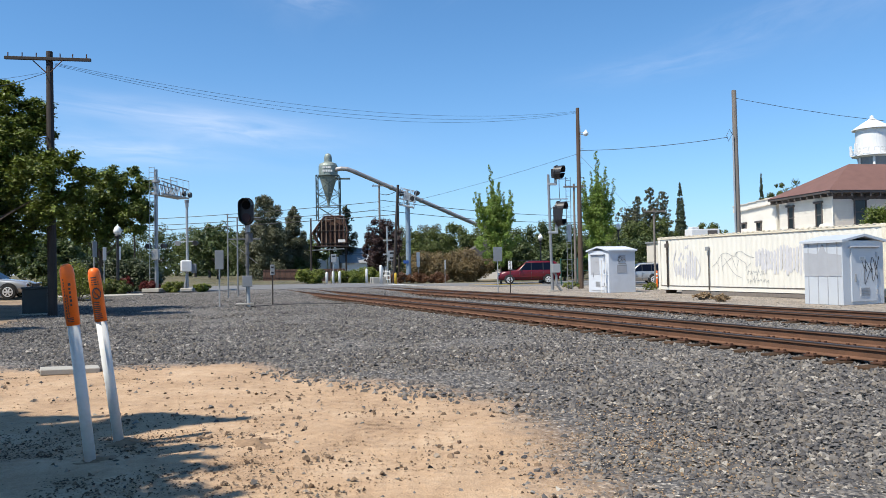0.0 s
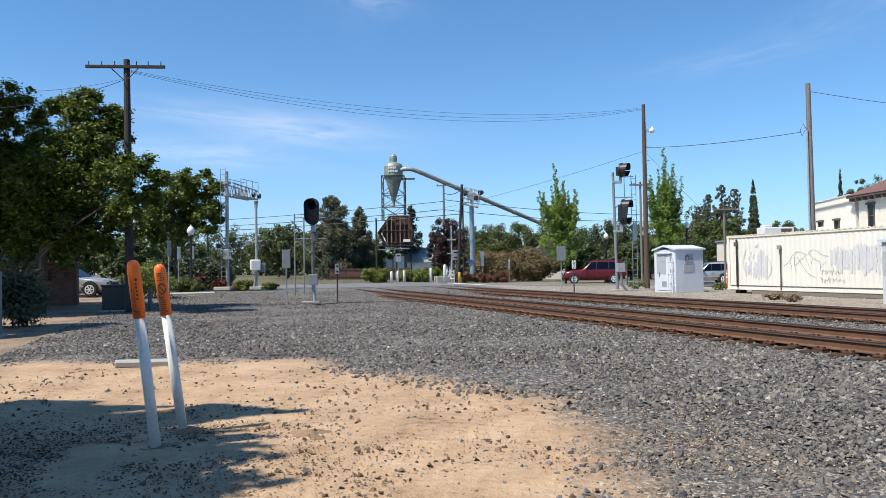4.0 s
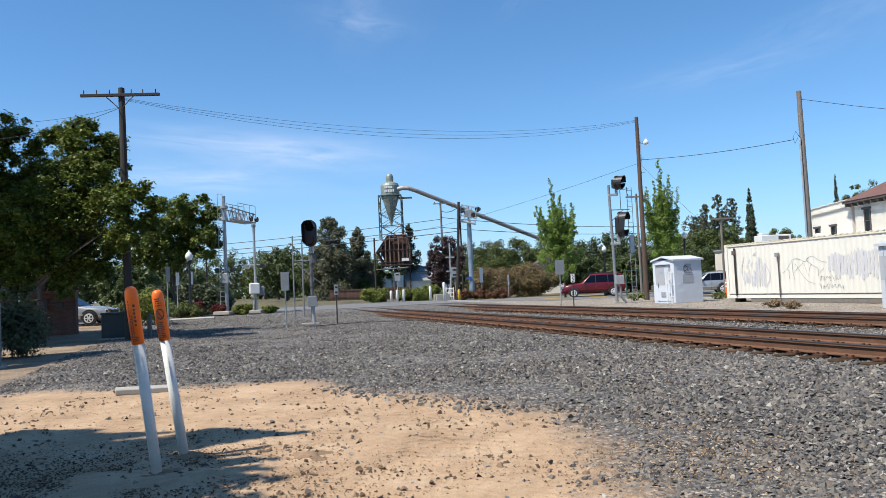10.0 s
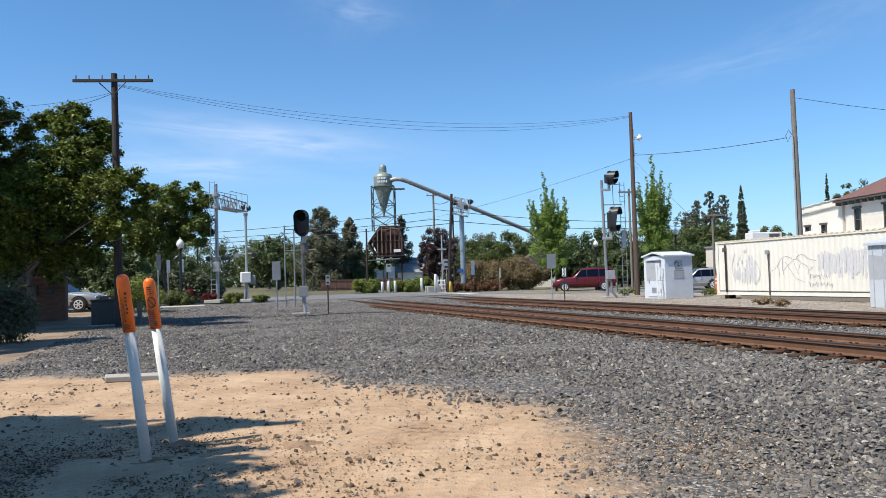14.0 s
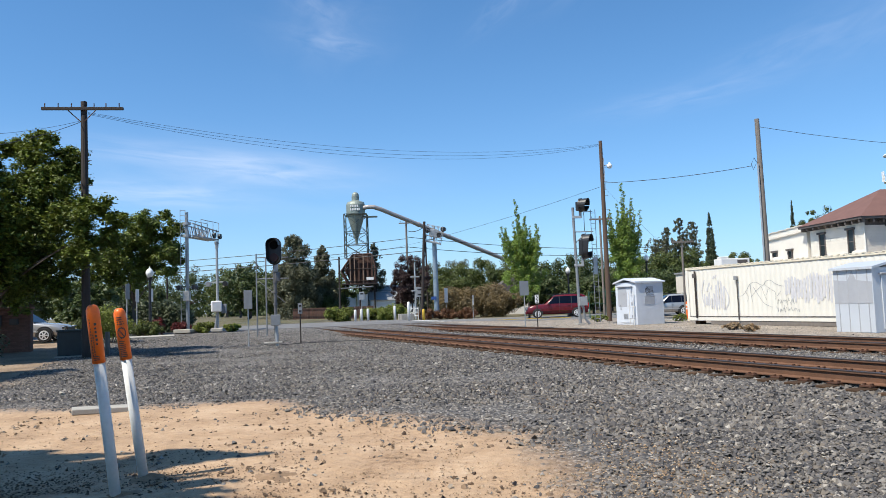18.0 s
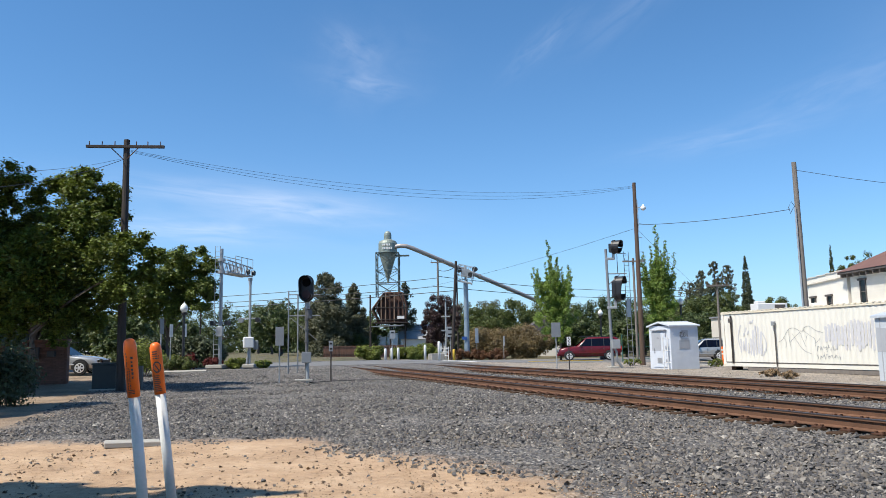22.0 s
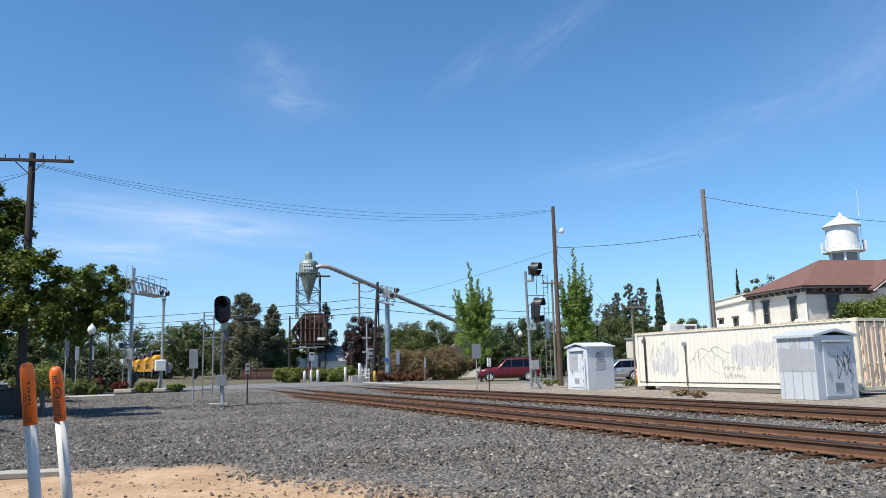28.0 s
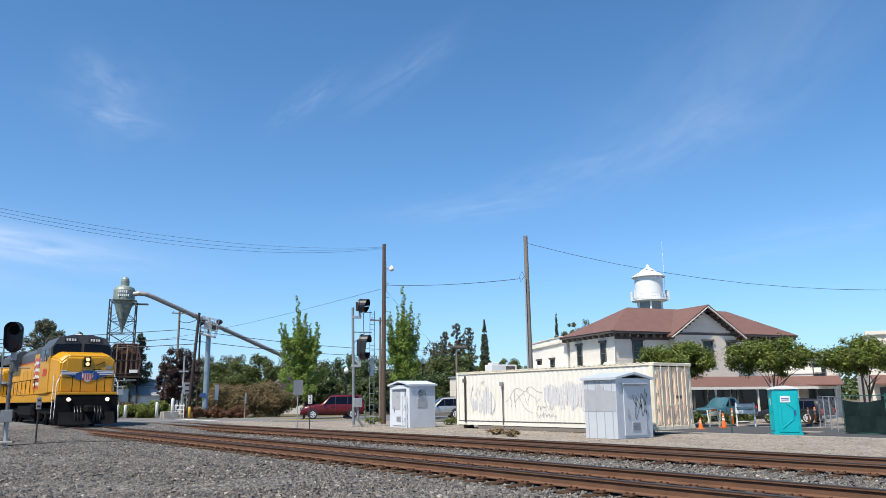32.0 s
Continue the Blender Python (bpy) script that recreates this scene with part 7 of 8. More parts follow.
def suv(name, m, paint, label, L=5.1, Wd=1.95, H=1.9, pickup=False):
    """Local x is forward; the body is lofted from a side outline, narrower at the glass."""
    t = thing(name, m, label, "car", group="parked vehicles")
    k = H / 1.9
    e = L / 2
    hw = Wd / 2
    # stations from the tail to the nose: x, sill, belt, top, half widths at the sill, the belt and the top
    if pickup:
        st = [(-e, 0.55, 0.9, 0.98, 0.86, 0.9, 0.86), (-e + 0.08, 0.42, 0.98, 1.06, 0.93, 0.97, 0.92), (-0.62, 0.36, 1.0, 1.08, 0.95, 0.98, 0.93), (-0.55, 0.36, 1.08, 1.62, 0.95, 0.97, 0.82), (-0.4, 0.36, 1.08, 1.82, 0.95, 0.97, 0.78), (e - 2.3, 0.36, 1.08, 1.84, 0.95, 0.97, 0.78), (e - 2.05, 0.36, 1.08, 1.74, 0.95, 0.97, 0.78), (e - 1.4, 0.36, 1.06, 1.14, 0.95, 0.96, 0.88)]
    else:
        st = [(-e, 0.55, 0.88, 1.0, 0.84, 0.88, 0.82), (-e + 0.05, 0.42, 0.98, 1.16, 0.92, 0.95, 0.86), (-e + 0.12, 0.38, 1.06, 1.5, 0.94, 0.96, 0.82), (-e + 0.26, 0.36, 1.08, 1.78, 0.95, 0.97, 0.79), (-e + 0.55, 0.36, 1.09, 1.87, 0.95, 0.98, 0.78), (-0.7, 0.35, 1.09, 1.9, 0.95, 0.98, 0.78), (e - 2.6, 0.35, 1.09, 1.88, 0.95, 0.98, 0.78), (e - 2.28, 0.35, 1.09, 1.77, 0.95, 0.98, 0.78), (e - 1.9, 0.36, 1.09, 1.47, 0.95, 0.97, 0.82), (e - 1.5, 0.36, 1.06, 1.17, 0.95, 0.96, 0.86)]
    st += [(e - 1.2, 0.36, 1.04, 1.13, 0.95, 0.96, 0.86), (e - 0.75, 0.37, 1.0, 1.09, 0.95, 0.96, 0.84), (e - 0.35, 0.38, 0.93, 1.02, 0.94, 0.93, 0.78), (e - 0.12, 0.4, 0.8, 0.9, 0.9, 0.87, 0.7), (e - 0.02, 0.42, 0.66, 0.74, 0.82, 0.78, 0.62)]
    bm = B()
    rings = []
    for x, zb, zs, zt, wb, ws, wt in st:
        half = [(wb * 0.86, zb - 0.04), (wb, zb + 0.1), (ws + 0.015, (zb + zs) / 2), (ws, zs), ((ws + wt) / 2, (zs + zt) / 2), (wt, zt - 0.07), (wt * 0.82, zt - 0.01)]
        ring = [(y, z) for y, z in half] + [(-y, z) for y, z in reversed(half)]
        rings.append([bm.verts.new((x, y * hw, z * k)) for y, z in ring])
    for a, b in zip(rings, rings[1:]):
        for i in range(len(a)):
            j = (i + 1) % len(a)
            bm.faces.new((a[i], a[j], b[j], b[i]))
    bm.faces.new(rings[0])
    bm.faces.new(rings[-1][::-1])
    part("body", bm, paint, t, smooth=True)
    x0, x1 = (-L / 2 + 0.42, L / 2 - 1.8) if not pickup else (-0.3, L / 2 - 1.6)
    n = 3 if not pickup else 2
    for sy in (-1, 1):
        for i in range(n):
            a, b = x0 + (x1 - x0) * i / n + 0.012, x0 + (x1 - x0) * (i + 1) / n - 0.012
            top_b = b - (0.56 if i == n - 1 else 0)
            bm = B()
            y0, y1 = sy * (hw * 0.965 + 0.012), sy * (hw * 0.815 + 0.014)
            bm.faces.new([bm.verts.new(v) for v in ((a, y0, 1.15 * k), (b, y0, 1.15 * k), (top_b, y1, 1.74 * k), (a + (0.1 if i == 0 else 0.0), y1, 1.74 * k))])
            part("window", bm, M["cabglass"], t, "dark glass")
        for i in range(n):
            b = x0 + (x1 - x0) * (i + 1) / n
            if i < n - 1:
                bm = B()
                bm.faces.new([bm.verts.new(v) for v in ((b - 0.03, y0 + sy * 0.002, 1.15 * k), (b + 0.03, y0 + sy * 0.002, 1.15 * k), (b + 0.03, y1 + sy * 0.002, 1.74 * k), (b - 0.03, y1 + sy * 0.002, 1.74 * k))])
                part("pillar", bm, M["black"], t)
            part("door_seam", box(B(), (b, sy * (Wd / 2 + 0.002), 0.75 * k), (0.012, 0.01, 0.7 * k)), M["black"], t)
            part("door_handle", box(B(), (b - 0.75, sy * (Wd / 2 + 0.02), 1.0 * k), (0.16, 0.04, 0.035)), paint, t)
        part("side_trim", box(B(), (0, sy * (Wd / 2 + 0.008), 0.62 * k), (L * 0.62, 0.03, 0.06), bevel=0.01), paint, t)
        part("mirror", box(B(), (L / 2 - 1.9, sy * (Wd / 2 + 0.1), 1.18 * k), (0.12, 0.2, 0.18), bevel=0.02), M["black"], t)
        for x in (-L / 2 + 1.0, L / 2 - 0.95):
            wheel(t, x, sy * (Wd / 2 - 0.07), 0.37, 0.24)
            half = [(x + 0.44 * math.cos(radians(10 * i - 10)), 0.38 + 0.44 * math.sin(radians(10 * i - 10))) for i in range(21)]
            arch = prism(B(), half, 1, sy * (Wd / 2 - 0.24), sy * (Wd / 2 + 0.004))
            part("wheel_arch", arch, M["black"], t)
        part("headlamp", box(B(), (L / 2 - 0.06, sy * (Wd / 2 - 0.28), 0.82 * k), (0.16, 0.4, 0.18), bevel=0.03), M["chrome"], t, "clear headlamp")
        part("tail_lamp", box(B(), (-L / 2 + 0.03, sy * (Wd / 2 - 0.14), 0.95 * k), (0.12, 0.2, 0.34), bevel=0.02), M["tail"], t, "red tail lamp")
        part("roof_rail", box(B(), (-0.35, sy * (Wd / 2 - 0.3), 1.93 * k), (L * 0.42, 0.04, 0.04)), M["black"], t)
    bm = B()
    xf0, xf1 = L / 2 - 1.7, L / 2 - 2.37
    bm.faces.new([bm.verts.new(v) for v in ((xf0 + 0.2, -hw * 0.84, 1.2 * k), (xf0 + 0.2, hw * 0.84, 1.2 * k), (xf1 + 0.12, hw * 0.74, 1.78 * k), (xf1 + 0.12, -hw * 0.74, 1.78 * k))])
    part("windscreen", bm, M["cabglass"], t)
    part("grille", box(B(), (L / 2 + 0.015, 0, 0.75 * k), (0.04, 0.95, 0.2)), M["black"], t)
    part("bumper", box(B(), (L / 2 - 0.02, 0, 0.45 * k), (0.16, Wd * 0.96, 0.22), bevel=0.04), paint, t)
    part("bumper", box(B(), (-L / 2 + 0.02, 0, 0.5 * k), (0.16, Wd * 0.96, 0.2), bevel=0.04), M["grey"], t)
    return t


suv("parked_suv", pose(11.9, 63.6, zg(11.9, 63.6) + 0.02, 0, 0, 173), M["car_red"], "dark red large SUV standing on the road", 5.2, 2.0, 1.95)
suv("parked_suv", pose(-20.4, 40.0, zg(-20.4, 40.0) + 0.02, 0, 0, 4), M["car_silver"], "silver SUV parked on the street", 4.6, 1.85, 1.66)
suv("parked_suv", pose(19.6, 58.6, zg(19.6, 58.6) + 0.02, 0, 0, 172), M["car_silver"], "silver compact SUV parked behind the hut", 4.4, 1.8, 1.7)
suv("parked_pickup", pose(39.2, 48.6, zg(39.2, 48.6), 0, 0, 192), M["car_blue"], "dark blue-green pickup parked by the shops", 5.2, 1.9, 1.8, True)
suv("parked_suv", pose(39.6, 42.0, zg(39.6, 42.0), 0, 0, 110), M["black"], "black car parked under the street trees", 4.6, 1.85, 1.6)

t = thing("low_building", pose(27.0, 56.5, -0.2, 0, 0, 4), "low flat-roofed cream building behind the container", "building")
part("wall", box(B(), (-1.0, 2.5, 1.75), (8.5, 5, 3.5)), M["stucco"], t)
part("roof", box(B(), (-1.0, 2.5, 3.55), (8.7, 5.2, 0.12)), M["grey"], t)
t = thing("rooftop_unit", pose(24.4, 57.0, 3.42, 0, 0, 4), "white rooftop air unit with dark grille", "air unit")
part("case", box(B(), (0, 0, 0.42), (2.3, 1.2, 0.8), bevel=0.04), M["white"], t)
part("grille", box(B(), (0.55, -0.61, 0.45), (0.8, 0.04, 0.5)), M["trimgrey"], t)
part("hood", box(B(), (-0.8, -0.2, 0.9), (0.6, 0.7, 0.16), bevel=0.03), M["white"], t)


# ---------------------------------------------------------------- house with the brown roof, low wing
def sash(t, c, w, h, yaw, m):
    """A tall sash window with frame, sill and hood, on a wall whose outward side is local -y."""
    q = m @ pose(*c, 0, 0, yaw)

    def put(name, ctr, size, material, parent, label=""):
        bm = box(B(), ctr, size)
        bm.transform(q)
        return part(name, bm, material, parent, label)
    win = put("window", (0, -0.02, h / 2), (w, 0.06, h), M["glass"], t, "dark sash window")
    for sx in (-1, 1):
        put("frame", (sx * w / 2, -0.05, h / 2), (0.1, 0.1, h + 0.1), M["trimgrey"], win)
    put("frame", (0, -0.05, h / 2), (w, 0.09, 0.06), M["trimgrey"], win)
    put("sill", (0, -0.1, -0.03), (w + 0.25, 0.2, 0.09), M["trimgrey"], win)
    put("hood", (0, -0.1, h + 0.08), (w + 0.3, 0.2, 0.16), M["trimgrey"], win)


def house():
    # corner that faces the tracks and the camera; local x along the front, local y along the side away from the camera
    C = Vector((32.6, 53.0, -0.2))
    m = pose(*C, 0, 0, 4)
    t = thing("house", m, "two-storey clapboard house with brown hipped roof and gable", "house")
    I = Matrix.Identity(4)
    Wf, D, H = 18.5, 6.6, 6.95
    part("wall", box(B(), (Wf / 2, D / 2, H / 2), (Wf, D, H)), M["clap"], t)
    gx, gw = 8.7, 6.6
    part("wall", prism(B(), [(gx - gw / 2, 0), (gx + gw / 2, 0), (gx + gw / 2, H - 0.2), (gx, H + 1.85), (gx - gw / 2, H - 0.2)], 1, -0.6, 1.0), M["clap"], t, "projecting gabled bay")
    # lap boards
    z = 0.15
    while z < H - 0.3:
        part("board", box(B(), ((gx - gw / 2) / 2, -0.02, z), (gx - gw / 2, 0.03, 0.2), rx=6), M["clap"], t)
        part("board", box(B(), ((gx + gw / 2 + Wf) / 2, -0.02, z), (Wf - gx - gw / 2, 0.03, 0.2), rx=6), M["clap"], t)
        part("board", box(B(), (gx, -0.62, z), (gw, 0.03, 0.2), rx=6), M["clap"], t)
        part("board", box(B(), (-0.02, D / 2, z), (0.03, D, 0.2), ry=-6), M["clapside"], t)
        z += 0.21
    while z < H + 1.6:
        w = gw * (H + 1.85 - z) / 2.05
        part("board", box(B(), (gx, -0.62, z), (w, 0.03, 0.2), rx=6), M["clap"], t)
        z += 0.21
    # hipped main roof
    ov = 0.7
    bm = B()
    e = [bm.verts.new(v) for v in ((-ov, -ov, H), (Wf + ov, -ov, H), (Wf + ov, D + ov, H), (-ov, D + ov, H))]
    r = [bm.verts.new(v) for v in ((3.9, D / 2, H + 2.45), (Wf - 3.6, D / 2, H + 2.45))]
    for f in ((e[0], e[1], r[1], r[0]), (e[1], e[2], r[1]), (e[2], e[3], r[0], r[1]), (e[3], e[0], r[0]), (e[3], e[2], e[1], e[0])):
        bm.faces.new(f)
    part("roof", bm, M["roof"], t, "brown-red hipped roof")
    part("eave_slab", box(B(), (Wf / 2, D / 2, H - 0.1), (Wf + 2 * ov - 0.1, D + 2 * ov - 0.1, 0.16)), M["trimgrey"], t)
    for i in range(26):
        x = -0.4 + i * (Wf + 0.8) / 25
        if abs(x - gx) > gw / 2:
            part("eave_bracket", box(B(), (x, -0.35, H - 0.3), (0.12, 0.5, 0.26)), M["trimgrey"], t)
    for i in range(10):
        part("eave_bracket", box(B(), (-0.35, -0.3 + i * (D + 0.6) / 9, H - 0.3), (0.5, 0.12, 0.26)), M["trimgrey"], t)
    part("frieze", box(B(), (Wf / 2, -0.03, H - 0.42), (Wf, 0.05, 0.4)), M["trimgrey"], t)
    for sx in (-1, 1):
        a, b = (gx + sx * (gw / 2 + 0.6), H - 0.4), (gx, H + 2.2)
        bm = prism(B(), [a, (a[0], a[1] + 0.14), (b[0], b[1] + 0.14), b], 1, -1.3, 3.3)
        part("gable_roof", bm, M["roof"], t)
        bm = prism(B(), [(a[0], a[1] - 0.08), a, b, (b[0], b[1] - 0.1)], 1, -1.32, -1.15)
        part("barge_board", bm, M["clapside"], t, "pale barge board")
        for i in range(9):
            k = (i + 0.5) / 9
            part("eave_bracket", box(B(), (a[0] + (b[0] - a[0]) * k, -0.9, a[1] + (b[1] - a[1]) * k - 0.2), (0.16, 0.5, 0.26)), M["trimgrey"], t)
    for x in (2.2, 14.2, 16.6):
        sash(t, (x, 0, 4.5), 0.95, 1.75, 0, I)
    for x in (8.9, 11.4):
        sash(t, (x, -0.6, 4.5), 0.95, 1.75, 0, I)
    for y in (1.5, 5.0):
        sash(t, (0, y, 4.4), 0.7, 1.75, -90, I)
    part("downpipe", rod(B(), (-0.08, -0.08, 0), (-0.08, -0.08, H - 0.1), 0.06, n=8), M["clapside"], t)
    # shop front with a tiled canopy
    bm = prism(B(), [(-4.0, 2.45), (-4.0, 2.35), (-0.4, 3.25), (-0.4, 3.4)], 0, 2.0, Wf + 1.0)
    part("canopy", bm, M["roof"], t, "brown sloping shop canopy")
    part("canopy_fascia", box(B(), (Wf / 2 + 1.5, -4.0, 2.34), (Wf - 1, 0.1, 0.2)), M["clapside"], t)
    for i in range(9):
        part("canopy_post", box(B(), (2.2 + i * (Wf - 1.4) / 8, -3.8, 1.2), (0.12, 0.12, 2.3)), M["trimgrey" if i % 2 else "clapside"], t)
    for i in range(7):
        x = 2.5 + i * 2.4
        part("shop_window", box(B(), (x, -0.05 if abs(x - gx) > gw / 2 + 0.9 else -0.65, 1.4), (2.2, 0.06, 2.4)), M["glass"], t, "dark shop window")
    return m


HM = house()


def wing():
    """The pale lower building that runs back from the house."""
    t = thing("annex", HM, "cream two-storey annex with stepped parapet", "building")
    y0, y1, H = 7.1, 13.6, 6.75
    part("wall", box(B(), (5.0, (y0 + y1) / 2, H / 2), (10, y1 - y0, H)), M["clapside"], t)
    n = 5
    for i in range(n):
        a, b = y0 + (y1 - y0) * i / n, y0 + (y1 - y0) * (i + 1) / n
        part("parapet", box(B(), (-0.03, (a + b) / 2, H + 0.12 - 0.06 * i), (0.24, b - a, 0.5)), M["clapside"], t)
        part("parapet_cap", box(B(), (-0.05, (a + b) / 2, H + 0.39 - 0.06 * i), (0.36, b - a, 0.07)), M["stucco"], t)
    for i in range(24):
        y = y0 + (y1 - y0) * (i + 0.5) / 24
        part("corbel", box(B(), (-0.1, y, H - 0.1 - 0.06 * int(i * 5 / 24)), (0.16, 0.12, 0.16)), M["stucco"], t)
    I = Matrix.Identity(4)
    for y in (9.6, 12.0):
        sash(t, (0, y, 4.1), 0.6, 1.1, -90, I)
    for y, z in ((9.4, 4.35), (-1.2, 4.15)):
        v = part("roof_vent", lathe(B(), [(0.05, -0.42), (0.3, -0.4), (0.34, 0), (0.3, 0.4), (0.05, 0.42)], 12), M["stucco"], t, "turbine roof vent")
        v.matrix_basis = pose(-1.4, y, z, 0, 90, 0)
    part("lean_to", box(B(), (-1.3, 6.0, 1.9), (2.5, 15.5, 3.8)), M["stucco"], t, "low lean-to under the vents")


wing()


def water_tower():
    t = thing("water_tower", Matrix.Translation((83.5, 123.0, 0)), "white round water tower with conical roof and railing", "water tower")
    part("tank", lathe(B(), [(2.5, 19.2), (2.62, 19.4), (2.62, 24.1)], 32), M["tankwhite"], t)
    part("tank_roof", lathe(B(), [(3.15, 24.0), (3.15, 24.12), (0.35, 26.0), (0.3, 26.3), (0.05, 26.6)], 32), M["tankwhite"], t, "conical white roof")
    part("tank_base", lathe(B(), [(2.2, 17.2), (2.4, 19.3)], 28), M["grey"], t)
    part("balcony", lathe(B(), [(3.3, 19.45), (3.3, 19.6)], 32), M["tankwhite"], t)
    for i in range(24):
        a = 6.283 * i / 24
        c, s = math.cos(a) * 3.25, math.sin(a) * 3.25
        part("rail_post", rod(B(), (c, s, 19.6), (c, s, 20.7), 0.05, n=5), M["tankwhite"], t)
    for z in (20.15, 20.7):
        bm = B()
        tube(bm, [(3.25 * math.cos(6.283 * i / 24), 3.25 * math.sin(6.283 * i / 24), z) for i in range(25)], 0.045, 5)
        part("balcony_rail", bm, M["tankwhite"], t)
    for i, a in enumerate((2.9, 3.3, 5.7, 6.1, 0.3)):
        part("antenna", box(B(), (3.5 * math.cos(a), 3.5 * math.sin(a), 20.4 + 0.3 * (i % 2)), (0.3, 0.3, 1.8)), M["tankwhite"], t)
    for i in range(6):
        a = 6.283 * i / 6
        part("leg", rod(B(), (4.2 * math.cos(a), 4.2 * math.sin(a), 0), (2.3 * math.cos(a), 2.3 * math.sin(a), 19.2), 0.22, n=8), M["tankwhite"], t)
    part("whip_aerial", rod(B(), (2.9, -1, 20), (2.9, -1, 31.0), 0.05, 0.03, n=5), M["tankwhite"], t)


water_tower()


def street_front(x, y, yaw, L, H, label, seed):
    t = thing("shop_building", pose(x, y, -0.3, 0, 0, yaw), label, "building", group="shop buildings")
    part("wall", box(B(), (L / 2, 4, H / 2), (L, 8, H)), M["stucco"], t)
    part("parapet", box(B(), (L / 2, -0.04, H + 0.1), (L + 0.1, 0.3, 0.3)), M["stucco"], t)
    n = max(2, int(L / 3))
    for i in range(n):
        sash(t, (L * (i + 0.5) / n, 0, H * 0.58), 0.95, 1.6, 0, Matrix.Identity(4))
        part("shop_window", box(B(), (L * (i + 0.5) / n, -0.02, 1.4), (2.0, 0.08, 2.0)), M["glass"], t)
    bm = prism(B(), [(-2.4, 2.7), (-2.4, 2.6), (0.0, 3.3), (0.0, 3.45)], 0, 0, L)
    part("canopy", bm, M["roof"], t)
    part("fascia_sign", box(B(), (L / 2, -0.06, 3.9), (L * 0.7, 0.06, 0.5)), M["clapside"], t)
    part("roof_unit", box(B(), (L * 0.45, 3, H + 0.5), (1.6, 1.4, 1.0)), M["grey"], t)
    part("roof_mast", rod(B(), (L * 0.3, 3, H), (L * 0.3, 3, H + 2.4), 0.05, n=6), M["grey"], t)


street_front(55.5, 50.0, -40, 16, 6.9, "pale stucco two-storey shop building", 1)
street_front(46.0, 56.5, -40, 9, 5.0, "low pale shop building between houses", 2)
t = thing("blue_house", pose(-28.5, 42.5, 0.1, 0, 0, 20), "dim blue-grey house behind the trees", "house")
part("wall", box(B(), (0, 3, 1.6), (8, 6, 3.2)), mat("blue_grey_siding", (0.085, 0.108, 0.146), 0.8), t)
part("roof", prism(B(), [(-0.6, 3.1), (3, 5.0), (6.6, 3.1)], 0, -4.5, 4.5), M["grey"], t)
t = thing("shed", pose(-3.2, 107.5, 0, 0, 0, 8), "white yard shed with a grey roof", "shed")
part("wall", box(B(), (0, 2, 1.3), (6.5, 4, 2.6)), M["white"], t)
part("roof", prism(B(), [(-0.3, 2.5), (2, 3.7), (4.3, 2.5)], 0, -3.5, 3.5), M["grey"], t)
t = thing("house", pose(12.4, 92.0, 0, 0, 0, 0), "small house with a pale pointed roof behind hedges", "house")
part("wall", box(B(), (0, 3, 1.5), (6, 6, 3.0)), M["stucco"], t)
part("roof", prism(B(), [(-3.4, 2.9), (0, 5.0), (3.4, 2.9)], 1, -0.4, 6.4), M["trimgrey"], t)


def board_fence(x, y, yaw, L, h, label):
    t = thing("board_fence", pose(x, y, 0.1, 0, 0, yaw), label, "fence")
    me = link_mesh("board", box(B(), (0, 0, h / 2), (0.28, 0.04, h)), M["plank"])
    for i in range(int(L / 0.3)):
        o = new("board", me)
        o.parent = t
        o.matrix_basis = pose(i * 0.3, 0, 0)
    part("fence_rail", box(B(), (L / 2, 0.06, h * 0.75), (L, 0.06, 0.1)), M["plank"], t)


board_fence(-15.0, 93.0, 0, 10, 1.6, "red-brown board fence behind the crossing")


